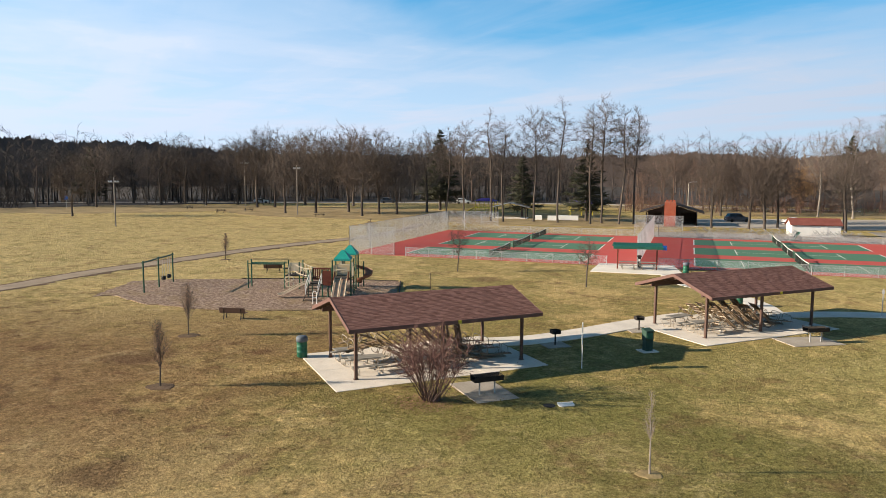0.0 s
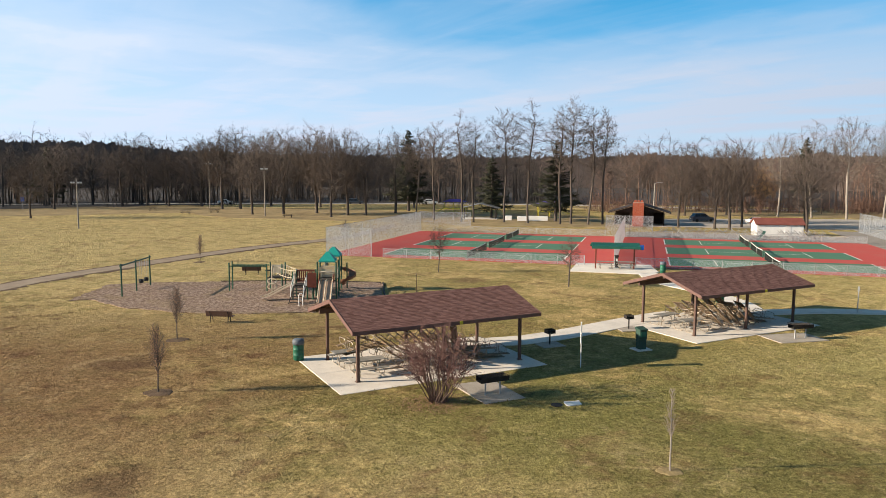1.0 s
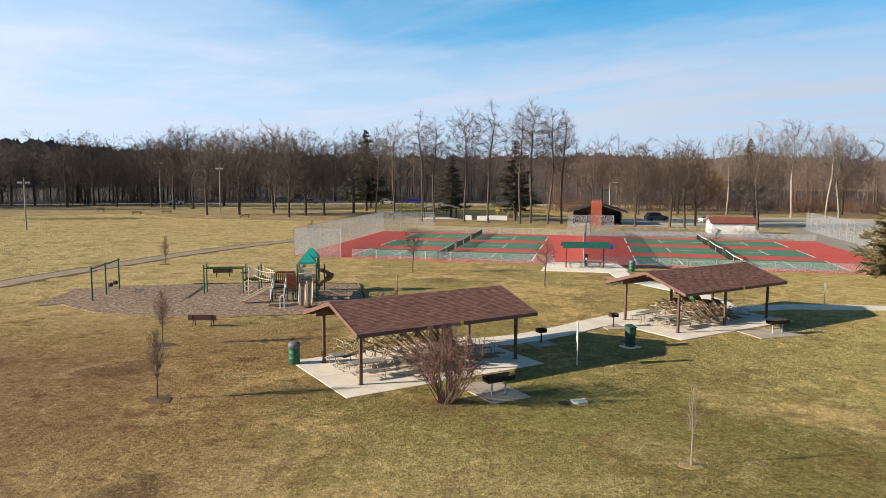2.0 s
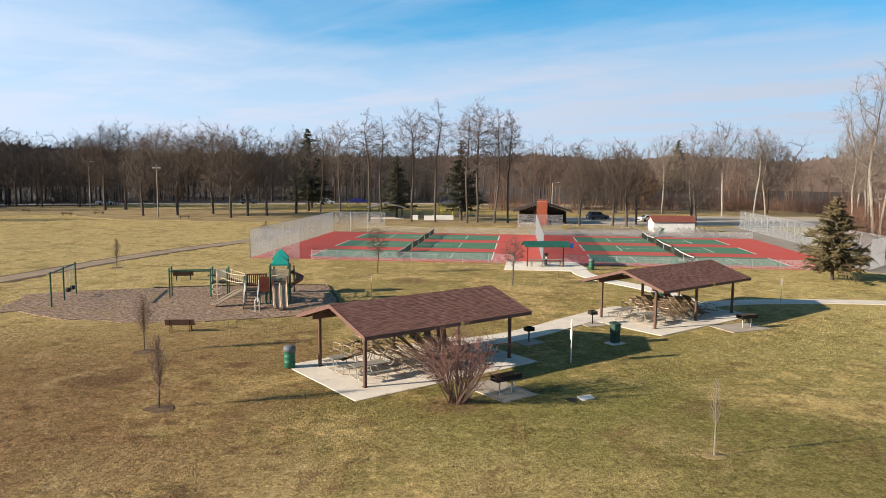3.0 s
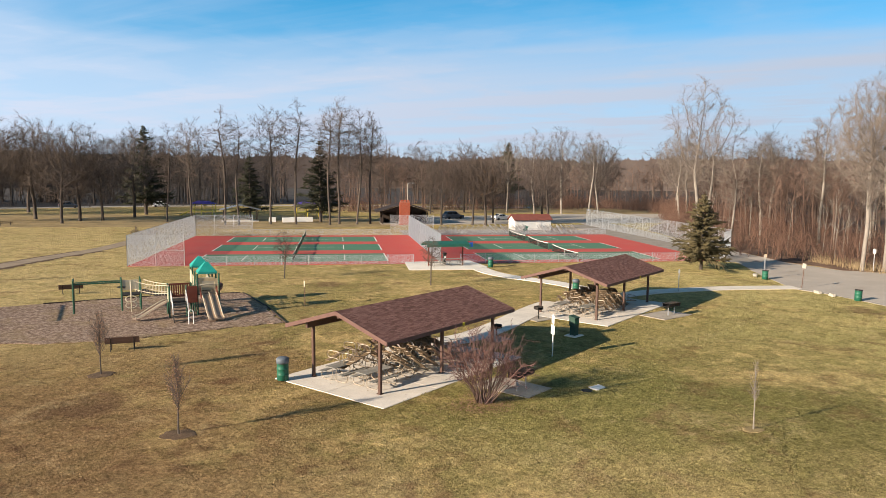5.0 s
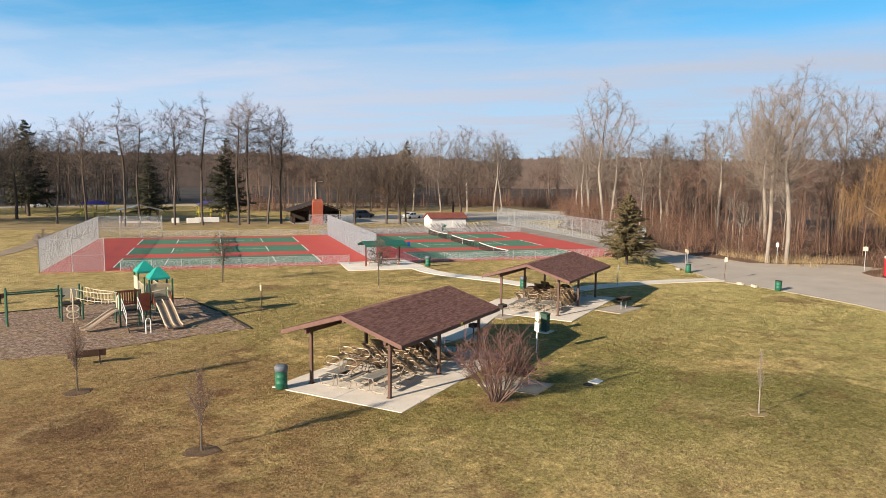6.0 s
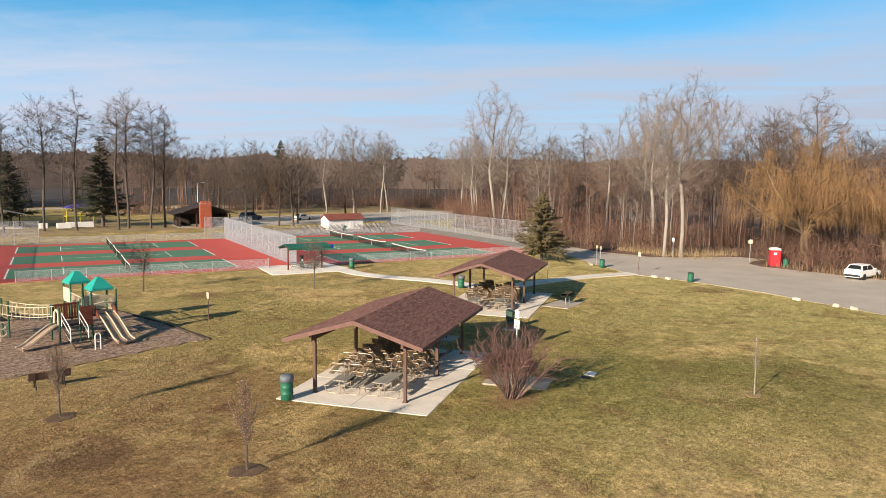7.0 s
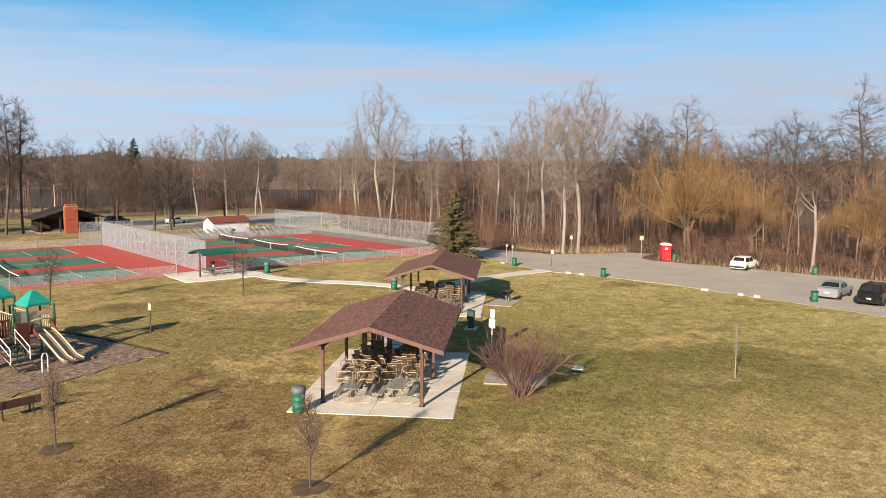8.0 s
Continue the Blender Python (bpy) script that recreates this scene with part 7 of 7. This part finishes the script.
for i in range(36):
    a = radians(192 + i * 140 / 36)
    back.append((math.cos(a) * 190, 20 + math.sin(a) * 190, i * 1.7, rw.uniform(0.9, 1.2), 1.0))
stuff("far_wood", *scatter(FARLOW, back), "far_wood", "distant brown leafless wood behind the lawn", "wood")
stuff("wood", *scatter([pale_stem(760 + i) for i in range(4)], edge_spots(56, 1, 40, rw, 0.6, 1.15, 1.3)), "bark_pale", "pale slender trunks standing in the wood", "wood")
behind = []
for i in range(70):
    f, g = rw.random(), rw.random()
    behind.append((48 + 84 * f, 186 - 8 * f + 26 * g, rw.uniform(0, 6.28), rw.uniform(0.75, 1.1), rw.uniform(0.9, 1.1)))
stuff("wood", *scatter(LOW, behind), "near_wood", "strip of leafless wood behind the parking area", "wood")
stuff("undergrowth", *scatter(THICK, [(46 + 88 * rw.random(), 180 + 26 * rw.random(), rw.uniform(0, 6.28), rw.uniform(0.9, 1.5), 1.0) for _ in range(70)]), "brush", "brown leafless undergrowth behind the parking area", "undergrowth")
structure("wood_floor", Shape().prism(rough_edge([(50, 176), (66, 170), (90, 168), (118, 154), (136, 152), (140, 200), (60, 222), (44, 214)], 3.0, 0.8, 14), -0.1, 0.016), "field_litter", "brown fallen leaves behind the parking area", "leaf litter")
# leaf litter under the woods, and the wooded ridge on the horizon
lit = [(47.4, -45), (49.5, -20), (53.4, 0), (58.3, 15.6), (59.7, 24.4), (60.7, 30.6), (61.5, 36.0), (62.2, 40.9), (63.8, 42.8), (69.7, 43.1), (69.8, 46.5), (64.2, 51.3), (61.1, 54.8), (61.7, 62), (65.1, 71), (68.8, 82), (74.3, 96), (82, 110), (95, 121), (112, 133), (130, 150), (138, 170), (120, 205)] + [(150, 235), (250, 180), (260, 40), (200, -60), (60, -70)]
structure("wood_floor", Shape().prism(rough_edge(lit, 2.5, 0.5, 8), -0.1, 0.02), "litter", "brown leaf litter on the floor of the wood", "leaf litter")
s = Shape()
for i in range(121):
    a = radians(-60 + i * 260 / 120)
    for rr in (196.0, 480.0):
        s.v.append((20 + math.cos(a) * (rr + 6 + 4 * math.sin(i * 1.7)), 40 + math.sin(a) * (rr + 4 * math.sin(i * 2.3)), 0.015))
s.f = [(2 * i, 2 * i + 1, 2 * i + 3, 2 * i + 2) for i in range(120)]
# The floor takes the dark wood tone, so shade is in its colour.
structure("wood_floor", s, "dark_far", "brown leaf litter under the distant wood, shade in its colour", "leaf litter")
s = Shape()
K = 5200
for i in range(K):
    a = i * 2 * math.pi / K
    h = 20.8 + 3.0 * noise.noise((math.cos(a) * 9, math.sin(a) * 9, 0)) + 2.0 * noise.noise((math.cos(a) * 60, math.sin(a) * 60, 3)) + 2.6 * rw.random() ** 2 + 7.0 * max(0.0, min(1.0, (math.degrees(a) - 106) / 16)) * (a < math.pi)
    s.v += [(20 + math.cos(a) * 470, 40 + math.sin(a) * 470, -1), (20 + math.cos(a) * 470, 40 + math.sin(a) * 470, h)]
s.f = [(2 * i, 2 * ((i + 1) % K), 2 * ((i + 1) % K) + 1, 2 * i + 1) for i in range(K)]
structure("backdrop", s, "ridge", "far wooded ridge on the horizon, winter brown lightened as haze", "ridge")

# dead pale snag and logs at the wood edge
t = thing("dead_tree", "broken pale dead trunk at the edge of the wood", "dead tree", pose(61.8, 22.8, 0, 4, 0, 0))
sn = Shape()
rng = random.Random(91)
sp, sd, sr = limb(sn, Vector((0, 0, -0.1)), Vector((0.06, 0.02, 1)), 7.6, 0.20, 0.13, 7, 8, rng, 0.07, 0.03)
part("trunk", sn, "bark_pale", t)
bs = Shape()
for f, a, L in ((0.95, 0.9, 2.8), (0.9, 1.1, 2.2), (0.75, 1.2, 1.4), (0.98, 0.4, 2.0)):
    q, e, r = along(sp, sd, sr, f)
    lp, ld, lr = limb(bs, q, aim(e, a, rng.uniform(0, 6.28)), L, r * 0.6, 0.03, 4, 5, rng, 0.22, 0.06)
    for _ in range(4):
        w, x, _ = along(lp, ld, lr, rng.uniform(0.4, 0.98))
        bs.spike(w, aim(x, 0.7, rng.uniform(0, 6.28)), 0.7, 0.02)
part("broken_limbs", bs, "bark_pale", t)

# dry reeds and tall grass along the far kerb
vs = Shape()
rng = random.Random(95)
for i in range(1500):
    f = rng.random()
    x, y = (62.2 + 7.5 * f, 53.5 - 6.5 * f) if i % 2 else (60.8 + 3.4 * f + 0.6, 30 + 24 * (1 - f) if f < 0.3 else 53 + 12 * (f - 0.3))
    x, y = x + rng.uniform(0, 2.6), y + rng.uniform(-0.4, 1.2)
    if i % 3 == 2:
        x, y = 53.6 + 8.4 * f ** 0.8 + 2.2 * rng.random() ** 2, 0.5 + 40.0 * f
    vs.spike(Vector((x, y, 0)), aim(Vector((0, 0, 1)), 0.35 * rng.random(), rng.uniform(0, 6.28)), rng.uniform(0.5, 1.5), 0.022)
stuff("dry_reeds", *vs.tris(), "reed", "dry straw-coloured reeds along the kerb", "reeds")

# ---- grass tufts and fallen leaves on the lawn ----
rnp = np.random.RandomState(4)
N = 70000
r = 15 + 42 * rnp.rand(N) ** 0.75
th = np.radians(rnp.uniform(18, 150, N))
x, y = -8 + r * np.cos(th), 5 + r * np.sin(th)
keep = np.ones(N, bool)
for cx, cy, a, u0, u1, v0, v1 in ((1.06, 37.34, 26.5, -6.2, 5.3, -3.8, 3.8), (21.3, 47.25, 26.5, -6.2, 5.3, -3.8, 3.8)):
    c, s = math.cos(radians(a)), math.sin(radians(a))
    u, v = (x - cx) * c + (y - cy) * s, -(x - cx) * s + (y - cy) * c
    keep &= ~((u > u0) & (u < u1) & (v > v0) & (v < v1))
keep &= ~((x > -27) & (x < -2.4) & (y > 50) & (y < 65.5)) & (x < 40)
x, y = x[keep], y[keep]
n = len(x)
z = 0.42 * np.exp(-((x - 10) ** 2 + (y - 20) ** 2) / 85.0) - 0.03
h, wd, la, ln = rnp.uniform(0.03, 0.075, n), rnp.uniform(0.022, 0.05, n), rnp.uniform(0, 6.28, n), rnp.uniform(0.0, 0.08, n)
P = np.zeros((n, 4, 3), np.float32)
for k in range(3):
    P[:, k, 0], P[:, k, 1], P[:, k, 2] = x + wd * np.cos(la + k * 2.094), y + wd * np.sin(la + k * 2.094), z
P[:, 3, 0], P[:, 3, 1], P[:, 3, 2] = x + ln * np.cos(la), y + ln * np.sin(la), z + h
F = (np.arange(n)[:, None, None] * 4 + np.array([[0, 1, 3], [1, 2, 3], [2, 0, 3]])[None]).reshape(-1, 3)
stuff("grass_tufts", P.reshape(-1, 3), F, "grass", "short uneven tufts of winter grass", "grass")
M = 3800
r = 14 + 46 * rnp.rand(M) ** 0.9
th = np.radians(rnp.uniform(15, 150, M))
x, y = -8 + r * np.cos(th), 5 + r * np.sin(th)
k2 = int(M * 0.34)
x[:k2], y[:k2] = 1.2 + rnp.normal(0, 1.0, k2), 29.6 + rnp.normal(0, 0.8, k2)
z = 0.42 * np.exp(-((x - 10) ** 2 + (y - 20) ** 2) / 85.0) + 0.012
a, s = rnp.uniform(0, 6.28, M), rnp.uniform(0.018, 0.042, M)
P = np.zeros((M, 4, 3), np.float32)
for k, (u, v, dz) in enumerate(((-1, 0, 0.0), (0, -0.6, 0.018), (1, 0, 0.006), (0, 0.6, 0.02))):
    P[:, k, 0], P[:, k, 1], P[:, k, 2] = x + s * (u * np.cos(a) - v * np.sin(a)), y + s * (u * np.sin(a) + v * np.cos(a)), z + dz
F = (np.arange(M)[:, None, None] * 4 + np.array([[0, 1, 2], [0, 2, 3]])[None]).reshape(-1, 3)
stuff("fallen_leaves", P.reshape(-1, 3), F, "dry_leaf", "scattered dry brown fallen leaves", "leaves")
